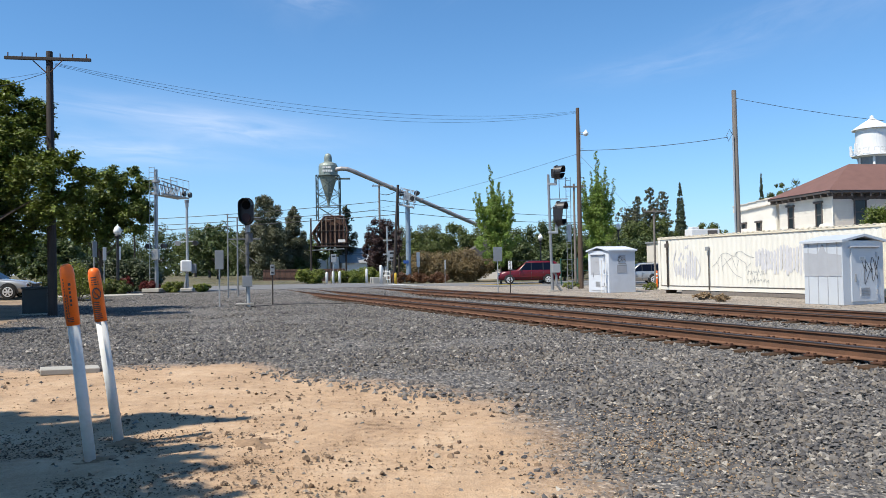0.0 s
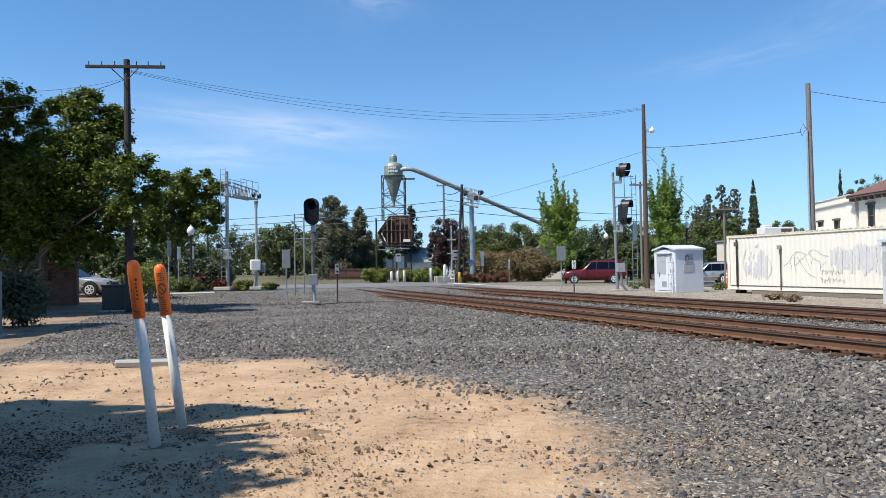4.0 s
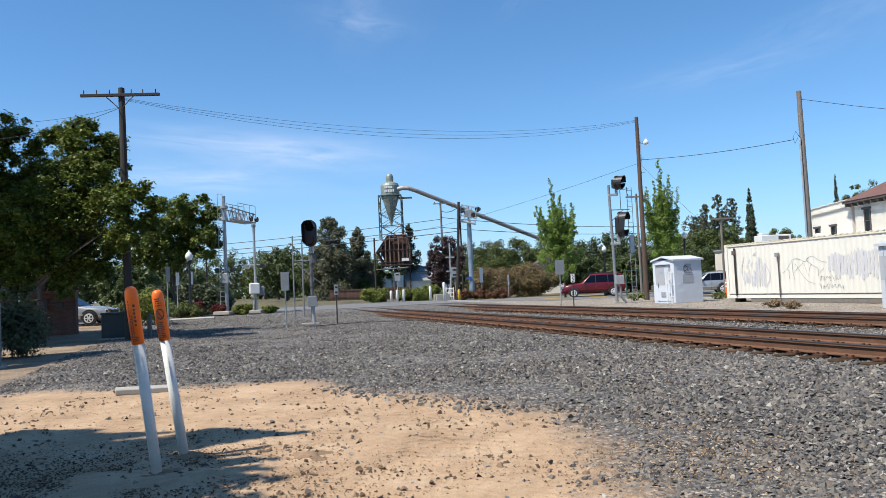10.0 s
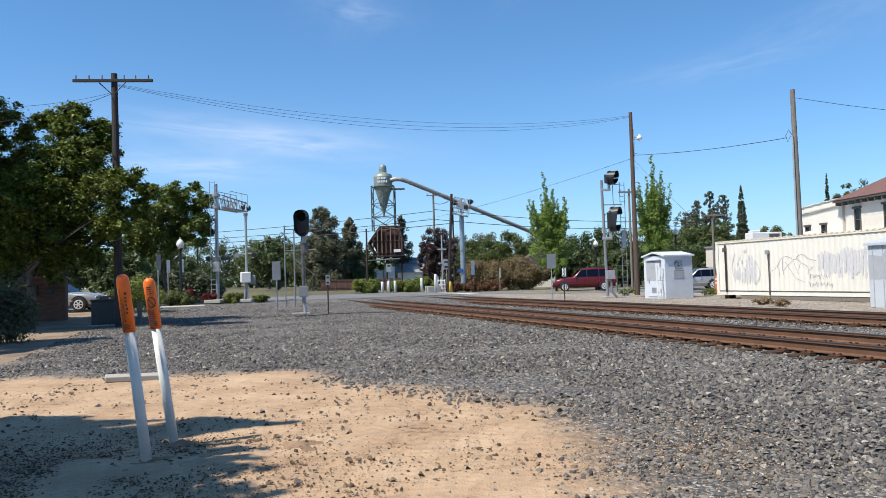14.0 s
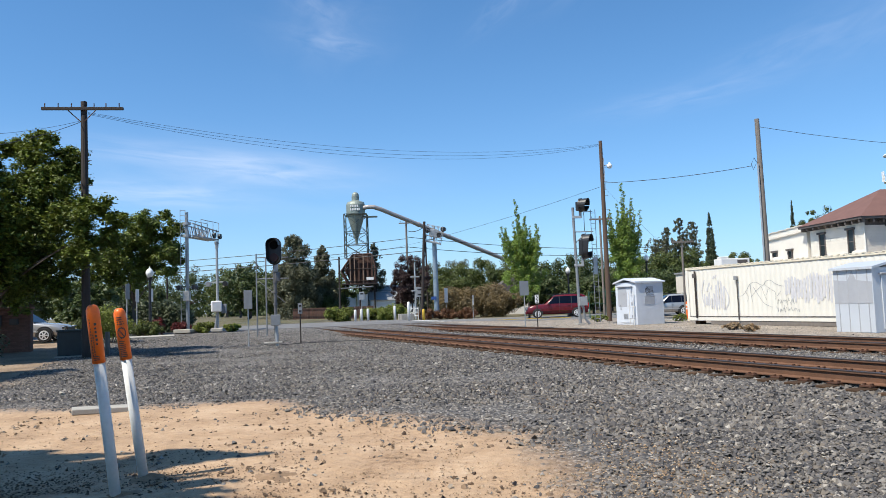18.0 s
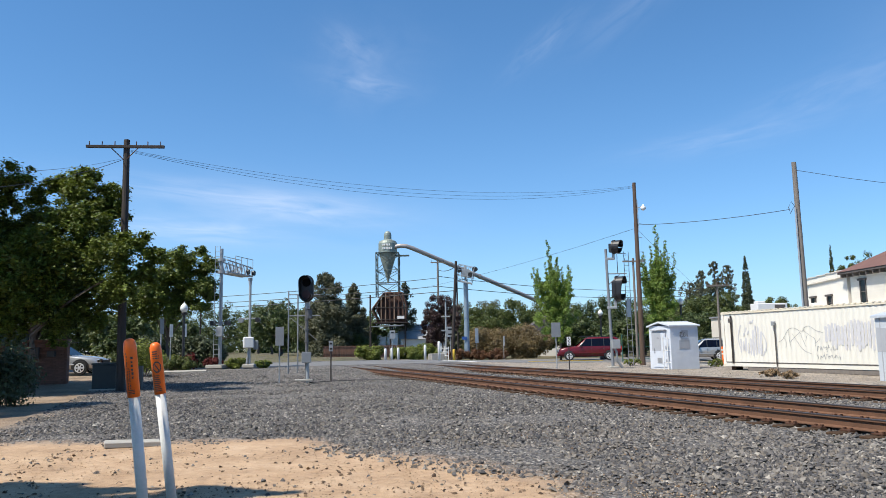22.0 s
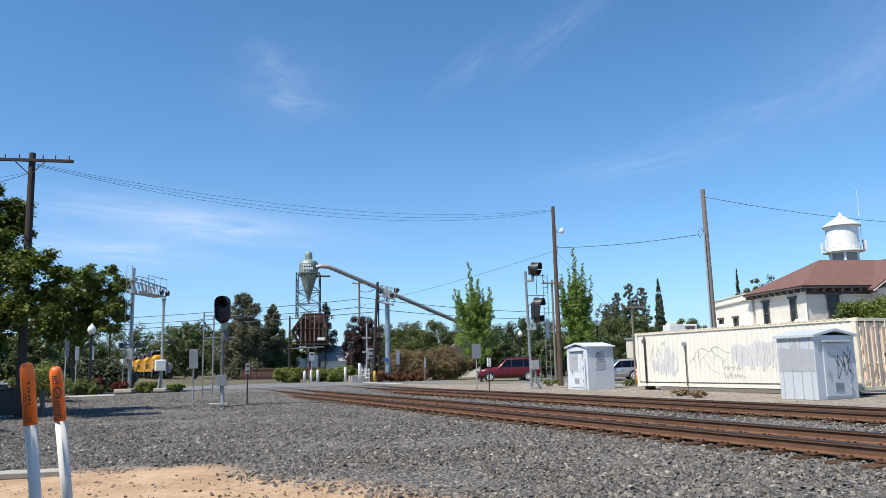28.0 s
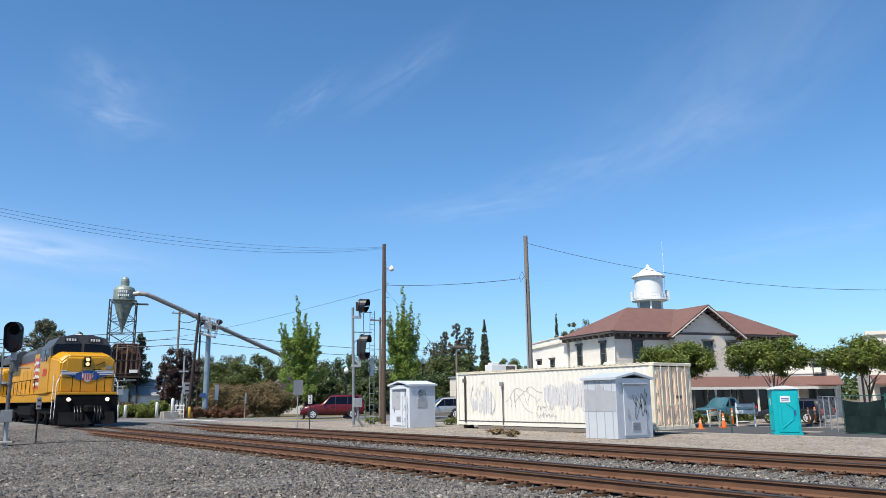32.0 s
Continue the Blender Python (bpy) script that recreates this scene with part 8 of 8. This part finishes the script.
# ---------------------------------------------------------------- by the street at the right: toilet, barricades, fence
def portable_toilet(x, y, z, yaw):
    t = thing("portable_toilet", pose(x, y, z, 0, 0, yaw), "teal plastic portable toilet with white roof", "portable toilet")
    w, h = 1.2, 2.1
    part("shell", box(B(), (0, 0, h / 2 + 0.05), (w, w, h), bevel=0.03), M["teal"], t)
    part("skid", box(B(), (0, 0, 0.05), (w + 0.1, w + 0.1, 0.1)), M["teal"], t)
    part("roof", prism(B(), [(-w / 2 - 0.06, h + 0.05), (-w * 0.3, h + 0.18), (0, h + 0.22), (w * 0.3, h + 0.18), (w / 2 + 0.06, h + 0.05)], 1, -w / 2 - 0.05, w / 2 + 0.05), M["white"], t, "white translucent roof")
    d = part("door", box(B(), (0.05, -w / 2 - 0.015, h * 0.5), (w * 0.74, 0.04, h * 0.88), bevel=0.015), M["teal"], t)
    for a, b in (((-0.25, 0.3), (0.3, 0.75)), ((0.3, 0.75), (0.3, 1.2)), ((0.3, 1.25), (0.0, 1.5)), ((-0.25, 0.3), (-0.25, 1.4))):
        part("door_rib", rod(B(), (a[0], -w / 2 - 0.04, a[1]), (b[0], -w / 2 - 0.04, b[1]), 0.025, n=6), M["teal"], d)
    part("latch", box(B(), (0.36, -w / 2 - 0.05, 1.05), (0.1, 0.04, 0.22)), M["loco_b"], d)
    part("sign", box(B(), (-0.02, -w / 2 - 0.045, 1.68), (0.44, 0.012, 0.3)), M["white"], d, "white notice panel")
    for i in range(2):
        part("print_bar", box(B(), (-0.02, -w / 2 - 0.054, 1.72 - i * 0.08), (0.34, 0.008, 0.035)), M["loco_b"], d)
    part("sign", box(B(), (-w / 2 - 0.006, 0.0, 1.55), (0.012, 0.3, 0.36)), M["white"], t)
    for y2 in (-0.3, 0.0, 0.3):
        part("side_rib", box(B(), (-w / 2 - 0.012, y2, h * 0.45), (0.03, 0.05, h * 0.7)), M["teal"], t)
    part("vent_stack", rod(B(), (-0.4, 0.4, h), (-0.4, 0.4, h + 0.35), 0.05, n=8), M["grey"], t)


portable_toilet(27.95, 30.2, -0.3, -33)


def cone(x, y, h=0.7):
    t = thing("traffic_cone", Matrix.Translation((x, y, zg(x, y) + 0.01)), "orange traffic cone with white bands", "traffic cone", group="traffic cones")
    part("base", box(B(), (0, 0, 0.02), (0.36, 0.36, 0.04)), M["orange"], t)
    part("body", lathe(B(), [(0.14, 0.04), (0.03, h)], 14), M["orange"], t)
    for a, b in ((0.5, 0.64), (0.74, 0.82)):
        part("band", lathe(B(), [(0.143 - 0.11 * a, h * a), (0.143 - 0.11 * b, h * b)], 14), M["white"], t)


def delineator(x, y, h=1.05):
    t = thing("delineator_post", Matrix.Translation((x, y, zg(x, y) + 0.01)), "tall orange delineator post with white bands", "delineator", group="delineators")
    part("base", lathe(B(), [(0.2, 0), (0.2, 0.06), (0.08, 0.1)], 12), M["black"], t)
    part("post", lathe(B(), [(0.06, 0.08), (0.055, h), (0.04, h + 0.04)], 12), M["orange"], t)
    for z in (0.6, 0.8):
        part("band", lathe(B(), [(0.062, h * z), (0.062, h * z + 0.1)], 12), M["white"], t)


def barricade(x, y, yaw):
    t = thing("barricade", pose(x, y, zg(x, y), 0, 0, yaw), "white folding road barricade with an open frame", "barricade", group="barricades")
    for sx in (-0.52, 0.52):
        part("leg", rod(B(), (sx, -0.28, 0), (sx, 0, 1.45), 0.035, n=6), M["white"], t)
        part("leg", rod(B(), (sx, 0.28, 0), (sx, 0, 1.45), 0.035, n=6), M["white"], t)
    for z, h in ((1.28, 0.2), (0.88, 0.2), (0.3, 0.06)):
        part("board", box(B(), (0, -0.02 - 0.19 * (1.45 - z), z), (1.14, 0.03, h)), M["white"], t)


def a_frame(x, y, yaw):
    t = thing("a_frame_sign", pose(x, y, zg(x, y), 0, 0, yaw), "small pale folding frame sign with orange edge", "sign", group="barricades")
    for sx in (-0.3, 0.3):
        part("leg", box(B(), (sx, -0.16, 0.5), (0.07, 0.04, 1.05), rx=18), M["creamtrim"], t)
        part("leg", box(B(), (sx, 0.16, 0.5), (0.07, 0.04, 1.05), rx=-18), M["creamtrim"], t)
    part("board", box(B(), (0, -0.08, 0.8), (0.62, 0.03, 0.24), rx=18), M["creamtrim"], t)
    part("board", box(B(), (0, -0.01, 1.02), (0.4, 0.03, 0.1), rx=18), M["orange"], t, "orange edge board")


cone(30.8, 38.3, 0.85)
cone(28.4, 37.3, 0.6)
for x, y in ((33.0, 40.2), (37.0, 38.1), (38.6, 39.2), (20.9, 54.5)):
    delineator(x, y)
barricade(33.1, 39.1, -36)
a_frame(31.0, 39.4, -20)
# chain-link fence with a dark screen cloth
t = thing("screen_fence", Matrix.Identity(4), "green wire fence covered with dark screen cloth", "fence")
a, b = Vector((30.6, 29.2, -0.35)), Vector((33.4, 22.0, -0.35))
for i in range(5):
    p = a.lerp(b, i / 4)
    part("fence_post", rod(B(), p, p + Vector((0, 0, 1.95)), 0.035, n=8), M["fence_green"], t)
rng = random.Random(5)
for i in range(4):
    p, q = a.lerp(b, i / 4), a.lerp(b, (i + 1) / 4)
    bm = B()
    rows_ = []
    for j in range(9):
        k = j / 8
        c = p.lerp(q, k)
        sag = 0.12 * math.sin(k * 3.14) + rng.uniform(0, 0.05)
        off = 0.05 * math.sin(k * 9 + i)
        n_ = (q - p).cross(Vector((0, 0, 1))).normalized() * off
        rows_.append((bm.verts.new(c + n_ + Vector((0, 0, 0.12))), bm.verts.new(c - n_ + Vector((0, 0, 0.9))), bm.verts.new(c + n_ + Vector((0, 0, 1.7 - sag)))))
    for r0, r1 in zip(rows_, rows_[1:]):
        bm.faces.new((r0[0], r1[0], r1[1], r0[1]))
        bm.faces.new((r0[1], r1[1], r1[2], r0[2]))
    part("screen_cloth", bm, M["screen"], t, "dark green cloth")
    for z in (0.1, 1.85):
        part("fence_rail", rod(B(), p + Vector((0, 0, z)), q + Vector((0, 0, z)), 0.02, n=6), M["fence_green"], t)
t = thing("wire_fence", Matrix.Identity(4), "pale chain-link fence with steel posts", "fence")
a, b = Vector((36.0, 36.2, -0.3)), Vector((30.6, 29.2, -0.35))
for i in range(5):
    p = a.lerp(b, i / 4)
    part("fence_post", rod(B(), p, p + Vector((0, 0, 1.8)), 0.035, n=8), M["galv"], t)
for i in range(26):
    p = a.lerp(b, i / 26)
    q = a.lerp(b, min(1, (i + 3) / 26))
    part("wire", rod(B(), p, q + Vector((0, 0, 1.75)), 0.0035, n=4), M["alum"], t)
    part("wire", rod(B(), p + Vector((0, 0, 1.75)), q, 0.0035, n=4), M["alum"], t)
part("fence_rail", rod(B(), a + Vector((0, 0, 1.78)), b + Vector((0, 0, 1.78)), 0.02, n=6), M["galv"], t)
for x, y, h in ((26.0, 31.7, 1.75), (30.6, 26.2, 2.1)):
    t = thing("fence_post", Matrix.Translation((x, y, zg(x, y))), "single green steel fence post", "post", group="fence posts")
    part("post", rod(B(), (0, 0, -0.1), (0, 0, h), 0.035, n=8), M["fence_green"], t)
delineator(18.0, 49.6, 1.2)
# green wire fence behind the far signal
t = thing("wire_fence", Matrix.Identity(4), "green wire fence behind the signal", "fence")
for i in range(5):
    p = Vector((13.3 + 1.4 * i, 57.5 + 0.3 * i, zg(13.3, 57.5)))
    part("fence_post", rod(B(), p, p + Vector((0, 0, 2.1)), 0.04, n=6), M["fence_green"], t)
    for z in (0.2, 1.1, 2.0):
        if i < 4:
            part("fence_rail", rod(B(), p + Vector((0, 0, z)), p + Vector((1.4, 0.3, z)), 0.018, n=5), M["fence_green"], t)
# street trees by the shops
for i, (x, y, w, sd) in enumerate(((29.6, 40.9, 2.5, 200), (34.0, 37.4, 2.6, 201), (39.2, 35.4, 2.4, 202), (44.0, 30.5, 2.3, 203))):
    tree("street_tree", x, y, 2.3, 0.1, blob_crown(0, 0, 4.15, w * 1.08, w, 1.02, 90, 0.42, sd), 20000, 0.08, M["leaf"], "round-topped green street tree", sd, squash=0.8, level=0.4)
for i, (x, y) in enumerate(((33.0, 44.2), (35.9, 43.2), (38.8, 42.2))):
    shrub(x, y, 1.8, 0.5, 0.85, M["leaf2"], "low green hedge by the shops", 210 + i, 1800, 0.07, "hedge")


# ---------------------------------------------------------------- train
def bogie(t, y, n=3):
    for i in range(n):
        yy = y + (i - (n - 1) / 2) * 1.95
        for sx in (-0.78, 0.78):
            w = part("wheel", lathe(B(), [(0.1, -0.07), (0.5, -0.07), (0.5, 0.05), (0.54, 0.05), (0.54, 0.07), (0.1, 0.07)], 20), M["loco_k"], t)
            w.matrix_basis = pose(sx, yy, 0.5, 0, 90, 0)
        part("axle_box", box(B(), (-1.12, yy, 0.52), (0.24, 0.42, 0.4), bevel=0.03), M["loco_k"], t)
        part("axle_box", box(B(), (1.12, yy, 0.52), (0.24, 0.42, 0.4), bevel=0.03), M["loco_k"], t)
    for sx in (-1.1, 1.1):
        part("bogie_frame", box(B(), (sx, y, 0.78), (0.16, n * 1.95 + 0.3, 0.34), bevel=0.04), M["loco_k"], t)


def locomotive():
    """Local +y is forward, z up from the rail head; the nose is at y = 0, the tail at -21."""
    t = thing("locomotive", Matrix.Identity(4), "yellow and grey diesel freight locomotive with lit headlamps", "locomotive", group="train")
    Y, G, K = M["loco_y"], M["loco_g"], M["loco_k"]
    zd = 1.75
    part("underframe", box(B(), (0, -10.5, 1.5), (3.0, 20.2, 0.46), bevel=0.03), Y, t, "yellow sill")
    part("fuel_tank", box(B(), (0, -10.5, 0.82), (2.7, 5.0, 0.95), bevel=0.2), K, t)
    # front: plough, coupler, steps
    part("pilot", prism(B(), [(-1.55, 0.14), (1.55, 0.14), (1.5, 1.62), (-1.5, 1.62)], 1, -0.35, -0.1), K, t, "black pilot plate and plough")
    part("plough", prism(B(), [(-0.2, 0.12), (0.25, 0.12), (-0.05, 0.75), (-0.2, 0.75)], 0, -1.35, 1.35), K, t)
    part("coupler", box(B(), (0, 0.15, 0.9), (0.34, 0.8, 0.36), bevel=0.06), K, t)
    part("end_sill", box(B(), (0, -0.25, 1.71), (2.9, 0.34, 0.14), bevel=0.02), Y, t)
    for sx in (-1, 1):
        for k, x in enumerate((0.34, 0.5, 0.64)):
            part("air_hose", tube(B(), [(sx * x, -0.05, 1.05), (sx * x, 0.16, 0.75), (sx * (x - 0.05), 0.16, 0.3)], 0.035, 6), M["black"], t)
        part("lamp_rim", rod(B(), (sx * 0.95, -0.2, 1.4), (sx * 0.95, 0.0, 1.4), 0.15, n=14), K, t)
        part("ditch_lamp", rod(B(), (sx * 0.95, -0.12, 1.4), (sx * 0.95, 0.03, 1.4), 0.1, n=14), M["headlamp"], t, "lit ditch lamp")
        for i in range(4):
            part("step", box(B(), (sx * 1.45, -0.75, 0.3 + i * 0.36), (0.28, 0.7, 0.04)), K, t)
        part("step_rail", rod(B(), (sx * 1.52, -0.3, 0.4), (sx * 1.52, -0.3, 2.2), 0.025, n=6), M["loco_w"], t, "white grab rail")
        part("step_rail", rod(B(), (sx * 1.52, -0.3, 2.2), (sx * 1.3, -0.4, 2.75), 0.025, n=6), M["loco_w"], t)
        part("step_rail", rod(B(), (sx * 1.52, -1.15, 0.4), (sx * 1.52, -1.15, 2.7), 0.025, n=6), M["loco_w"], t)
        part("front_rail", rod(B(), (sx * 1.5, -0.2, 2.55), (sx * 0.7, -0.15, 2.55), 0.02, n=6), K, t)
        part("front_rail", rod(B(), (sx * 0.8, -0.15, 1.7), (sx * 0.8, -0.15, 2.6), 0.02, n=6), K, t)
        part("front_rail", rod(B(), (sx * 0.4, -0.15, 1.7), (sx * 0.4, -0.15, 2.6), 0.02, n=6), K, t)
    # short hood: a wide safety nose with sloped shoulders
    nose = B()

    def ring(y, w, z1, sh):
        return [nose.verts.new(v) for v in ((-w, y, zd), (w, y, zd), (w, y, z1 - sh), (w * 0.72, y, z1), (-w * 0.72, y, z1), (-w, y, z1 - sh))]
    r0, r1, r2 = ring(-0.55, 1.33, 3.66, 0.34), ring(-0.75, 1.42, 3.8, 0.34), ring(-2.3, 1.57, 4.0, 0.32)
    nose.faces.new(r0)
    nose.faces.new(r2[::-1])
    for a, b in ((r0, r1), (r1, r2)):
        for i in range(6):
            nose.faces.new((a[i], a[(i + 1) % 6], b[(i + 1) % 6], b[i]))
    bmesh.ops.bevel(nose, geom=list(nose.edges), offset=0.07, segments=2, affect="EDGES")
    part("nose", nose, Y, t, "yellow chamfered nose")
    part("nose_door", box(B(), (0.68, -0.53, 3.2), (0.78, 0.05, 0.75), bevel=0.03), Y, t)
    part("lamp_case", box(B(), (0.06, -0.53, 3.38), (0.34, 0.14, 0.52), bevel=0.03), K, t)
    for z in (3.5, 3.26):
        part("headlamp", rod(B(), (0.06, -0.5, z), (0.06, -0.44, z), 0.1, n=14), M["dimlamp"], t, "pale round headlamp")
    part("nose_handle", box(B(), (-0.6, -0.53, 3.3), (0.5, 0.03, 0.03), ry=24), K, t)
    part("nose_handle", box(B(), (-0.45, -0.53, 2.98), (0.4, 0.03, 0.03)), K, t)
    part("nose_step", box(B(), (-1.05, -0.56, 3.1), (0.34, 0.04, 0.18)), M["grey"], t)
    # winged emblem: blue field, white bars, plain shield
    for sx in (-1, 1):
        bm = prism(B(), [(sx * 0.2, 2.45), (sx * 0.45, 2.42), (sx * 0.62, 2.52), (sx * 1.3, 2.78), (sx * 1.3, 2.94), (sx * 0.2, 2.92)], 1, -0.545, -0.528)
        part("emblem_wing", bm, M["loco_b"], t, "blue painted wing")
        for i in range(3):
            part("emblem_bar", box(B(), (sx * (0.84 + 0.04 * i), -0.53, 2.9 - i * 0.085), (0.96 - 0.14 * i, 0.046, 0.05)), M["loco_w"], t)
    part("emblem_shield", prism(B(), [(-0.27, 2.94), (0.27, 2.94), (0.29, 2.6), (0.16, 2.4), (0, 2.3), (-0.16, 2.4), (-0.29, 2.6)], 1, -0.55, -0.526), M["loco_w"], t, "plain shield")
    for i in range(4):
        part("shield_stripe", box(B(), (-0.18 + i * 0.12, -0.535, 2.58), (0.055, 0.045, 0.34)), M["loco_r"], t)
    part("shield_top", box(B(), (0, -0.535, 2.85), (0.52, 0.045, 0.16)), M["loco_b"], t)
    # cab
    part("cab", prism(B(), [(-1.58, zd), (1.58, zd), (1.58, 3.75), (-1.58, 3.75)], 1, -5.0, -2.25), Y, t, "yellow cab side")
    part("cab_roof", prism(B(), [(-1.58, 3.75), (1.58, 3.75), (1.58, 4.2), (1.2, 4.78), (0.5, 4.95), (-0.5, 4.95), (-1.2, 4.78), (-1.58, 4.2)], 1, -5.2, -2.2), G, t, "dark grey cab roof")
    for sx in (-1, 1):
        part("windscreen", prism(B(), [(sx * 0.08, 3.85), (sx * 1.48, 3.85), (sx * 1.48, 4.2), (sx * 1.36, 4.4), (sx * 0.08, 4.46)], 1, -2.21, -2.17), M["cabglass"], t, "dark cab windscreen")
        part("number_board", box(B(), (sx * 0.62, -2.17, 4.66), (0.66, 0.06, 0.22)), M["black"], t)
        for i in range(4):
            part("number_bar", box(B(), (sx * 0.62 - 0.2 + i * 0.135, -2.13, 4.66), (0.085, 0.02, 0.13)), M["loco_w"], t)
        part("side_window", box(B(), (sx * 1.585, -3.1, 3.85), (0.03, 0.8, 0.6)), M["cabglass"], t)
        part("side_window", box(B(), (sx * 1.585, -4.2, 3.85), (0.03, 0.8, 0.6)), M["cabglass"], t)
        part("cab_door", box(B(), (sx * 1.585, -2.55, 2.75), (0.03, 0.5, 1.9)), Y, t)
        part("red_line", box(B(), (sx * 1.585, -3.6, 3.6), (0.02, 2.7, 0.06)), M["loco_r"], t)
        for i in range(4):
            part("number_bar", box(B(), (sx * 1.59, -3.0 - i * 0.3, 2.9), (0.02, 0.18, 0.4)), M["loco_r"], t)
    # long hood
    part("hood_lower", box(B(), (0, -12.4, (zd + 3.85) / 2), (1.9, 14.8, 3.85 - zd), bevel=0.05), Y, t, "yellow long hood")
    part("hood_upper", prism(B(), [(-0.95, 3.85), (0.95, 3.85), (0.95, 4.35), (0.7, 4.65), (-0.7, 4.65), (-0.95, 4.35)], 1, -19.8, -5.0), G, t, "grey hood top")
    part("locker", box(B(), (0, -6.4, (zd + 4.1) / 2), (2.82, 2.8, 4.1 - zd), bevel=0.04), Y, t, "yellow electrical locker")
    part("locker_top", box(B(), (0, -6.4, 4.3), (2.7, 2.8, 0.42), bevel=0.06), G, t)
    part("radiator_wing", prism(B(), [(-1.5, 3.95), (1.5, 3.95), (1.5, 4.4), (1.1, 4.7), (-1.1, 4.7), (-1.5, 4.4)], 1, -19.8, -15.5), G, t)
    for y in (-16.6, -18.6):
        part("roof_fan", lathe(B(), [(0.62, 4.5), (0.62, 4.72), (0.2, 4.74)], 18, (0, y, 0)), G, t)
    part("exhaust", box(B(), (0, -11.0, 4.75), (0.6, 1.2, 0.3)), K, t)
    part("horn", box(B(), (0.3, -5.9, 4.8), (0.5, 0.4, 0.25), bevel=0.05), K, t)
    part("aerial_dome", lathe(B(), [(0.25, 4.93), (0.2, 5.05), (0.05, 5.1)], 12, (0, -3.4, 0)), M["loco_w"], t)
    for sx in (-1, 1):
        part("red_line", box(B(), (sx * 0.955, -12.4, 3.8), (0.02, 14.6, 0.07)), M["loco_r"], t)
        for i in range(9):
            part("hood_door", box(B(), (sx * 0.96, -6.2 - i * 1.45, 2.55), (0.03, 1.3, 1.6), bevel=0.01), Y, t)
        # flag panel with rippled red and white stripes and a dark canton
        for i in range(9):
            for j in range(6):
                part("flag_stripe", box(B(), (sx * 1.42, -5.35 - j * 0.42, 3.75 - i * 0.2 + 0.05 * math.sin(j * 2.1)), (0.02, 0.43, 0.12), rx=sx * (8 if j % 2 else -8)), M["loco_w"] if i % 2 else M["loco_r"], t)
        part("flag_canton", box(B(), (sx * 1.425, -5.65, 3.7), (0.025, 1.05, 0.85)), M["loco_b"], t)
        part("walkway", box(B(), (sx * 1.25, -12.5, zd + 0.02), (0.55, 15, 0.05)), Y, t)
        part("handrail", rod(B(), (sx * 1.5, -5.1, 2.6), (sx * 1.5, -20.0, 2.6), 0.022, n=6), K, t)
        for i in range(11):
            part("stanchion", rod(B(), (sx * 1.5, -5.2 - i * 1.48, zd), (sx * 1.5, -5.2 - i * 1.48, 2.6), 0.02, n=5), K, t)
        part("mirror", box(B(), (sx * 1.72, -2.5, 3.65), (0.06, 0.1, 0.4)), G, t)
        part("air_reservoir", rod(B(), (sx * 1.25, -6.8, 1.1), (sx * 1.25, -9.6 + 1.7, 1.1), 0.18, n=10), K, t)
    part("tail_plate", box(B(), (0, -20.6, 0.85), (3.0, 0.2, 0.9)), K, t)
    bogie(t, -4.2)
    bogie(t, -16.8)
    return t


def freight_car(label):
    t = thing("freight_car", Matrix.Identity(4), label, "freight car", group="train")
    part("body", box(B(), (0, -8.6, 2.75), (2.95, 16.4, 3.3), bevel=0.04), M["boxcar"], t)
    part("roof", prism(B(), [(-1.5, 4.38), (1.5, 4.38), (1.4, 4.5), (0, 4.62), (-1.4, 4.5)], 1, -16.8, -0.4), M["boxcar"], t)
    part("sill", box(B(), (0, -8.6, 1.02), (2.6, 16.6, 0.22)), M["loco_k"], t)
    for sx in (-1, 1):
        for i in range(14):
            part("side_post", box(B(), (sx * 1.5, -1.0 - i * 1.17, 2.75), (0.06, 0.12, 3.2)), M["boxcar"], t)
        part("door", box(B(), (sx * 1.52, -8.6, 2.7), (0.06, 3.2, 2.9)), M["boxcar"], t)
    for i in range(8):
        part("end_rib", box(B(), (0, -0.38, 1.5 + i * 0.36), (2.7, 0.06, 0.08)), M["boxcar"], t)
    bogie(t, -2.4, 2)
    bogie(t, -14.8, 2)
    return t


LOCO = locomotive()
LOCO2 = copy_thing(LOCO, Matrix.Identity(4))
LOCO3 = copy_thing(LOCO, Matrix.Identity(4))
tagged(LOCO2, "second yellow and grey diesel locomotive in the train")
tagged(LOCO3, "third yellow and grey diesel locomotive in the train")
CAR1 = freight_car("white freight car behind the locomotives")
CARS = [CAR1] + [copy_thing(CAR1, Matrix.Identity(4)) for _ in range(3)]


# ---------------------------------------------------------------- what moves
def motions():
    speed, nose_end = 22.0, 43.4
    train = [(LOCO, 0.0, 21.0), (LOCO2, 21.9, 21.0), (LOCO3, 43.8, 21.0)] + [(c, 65.9 + 18.2 * i, 17.2) for i, c in enumerate(CARS)]
    for ob, back, length in train:
        rows = []
        for i in range(33):
            t = float(i)
            u = nose_end + speed * (32.0 - t) + back
            a, _ = path_at(u, 10.02)
            b, _ = path_at(u + length, 10.02)
            d = a - b
            rows.append((t, pose(a.x, a.y, RAIL_TOP, 0, 0, math.degrees(math.atan2(-d.x, d.y)))))
        walk(ob, rows)


motions()
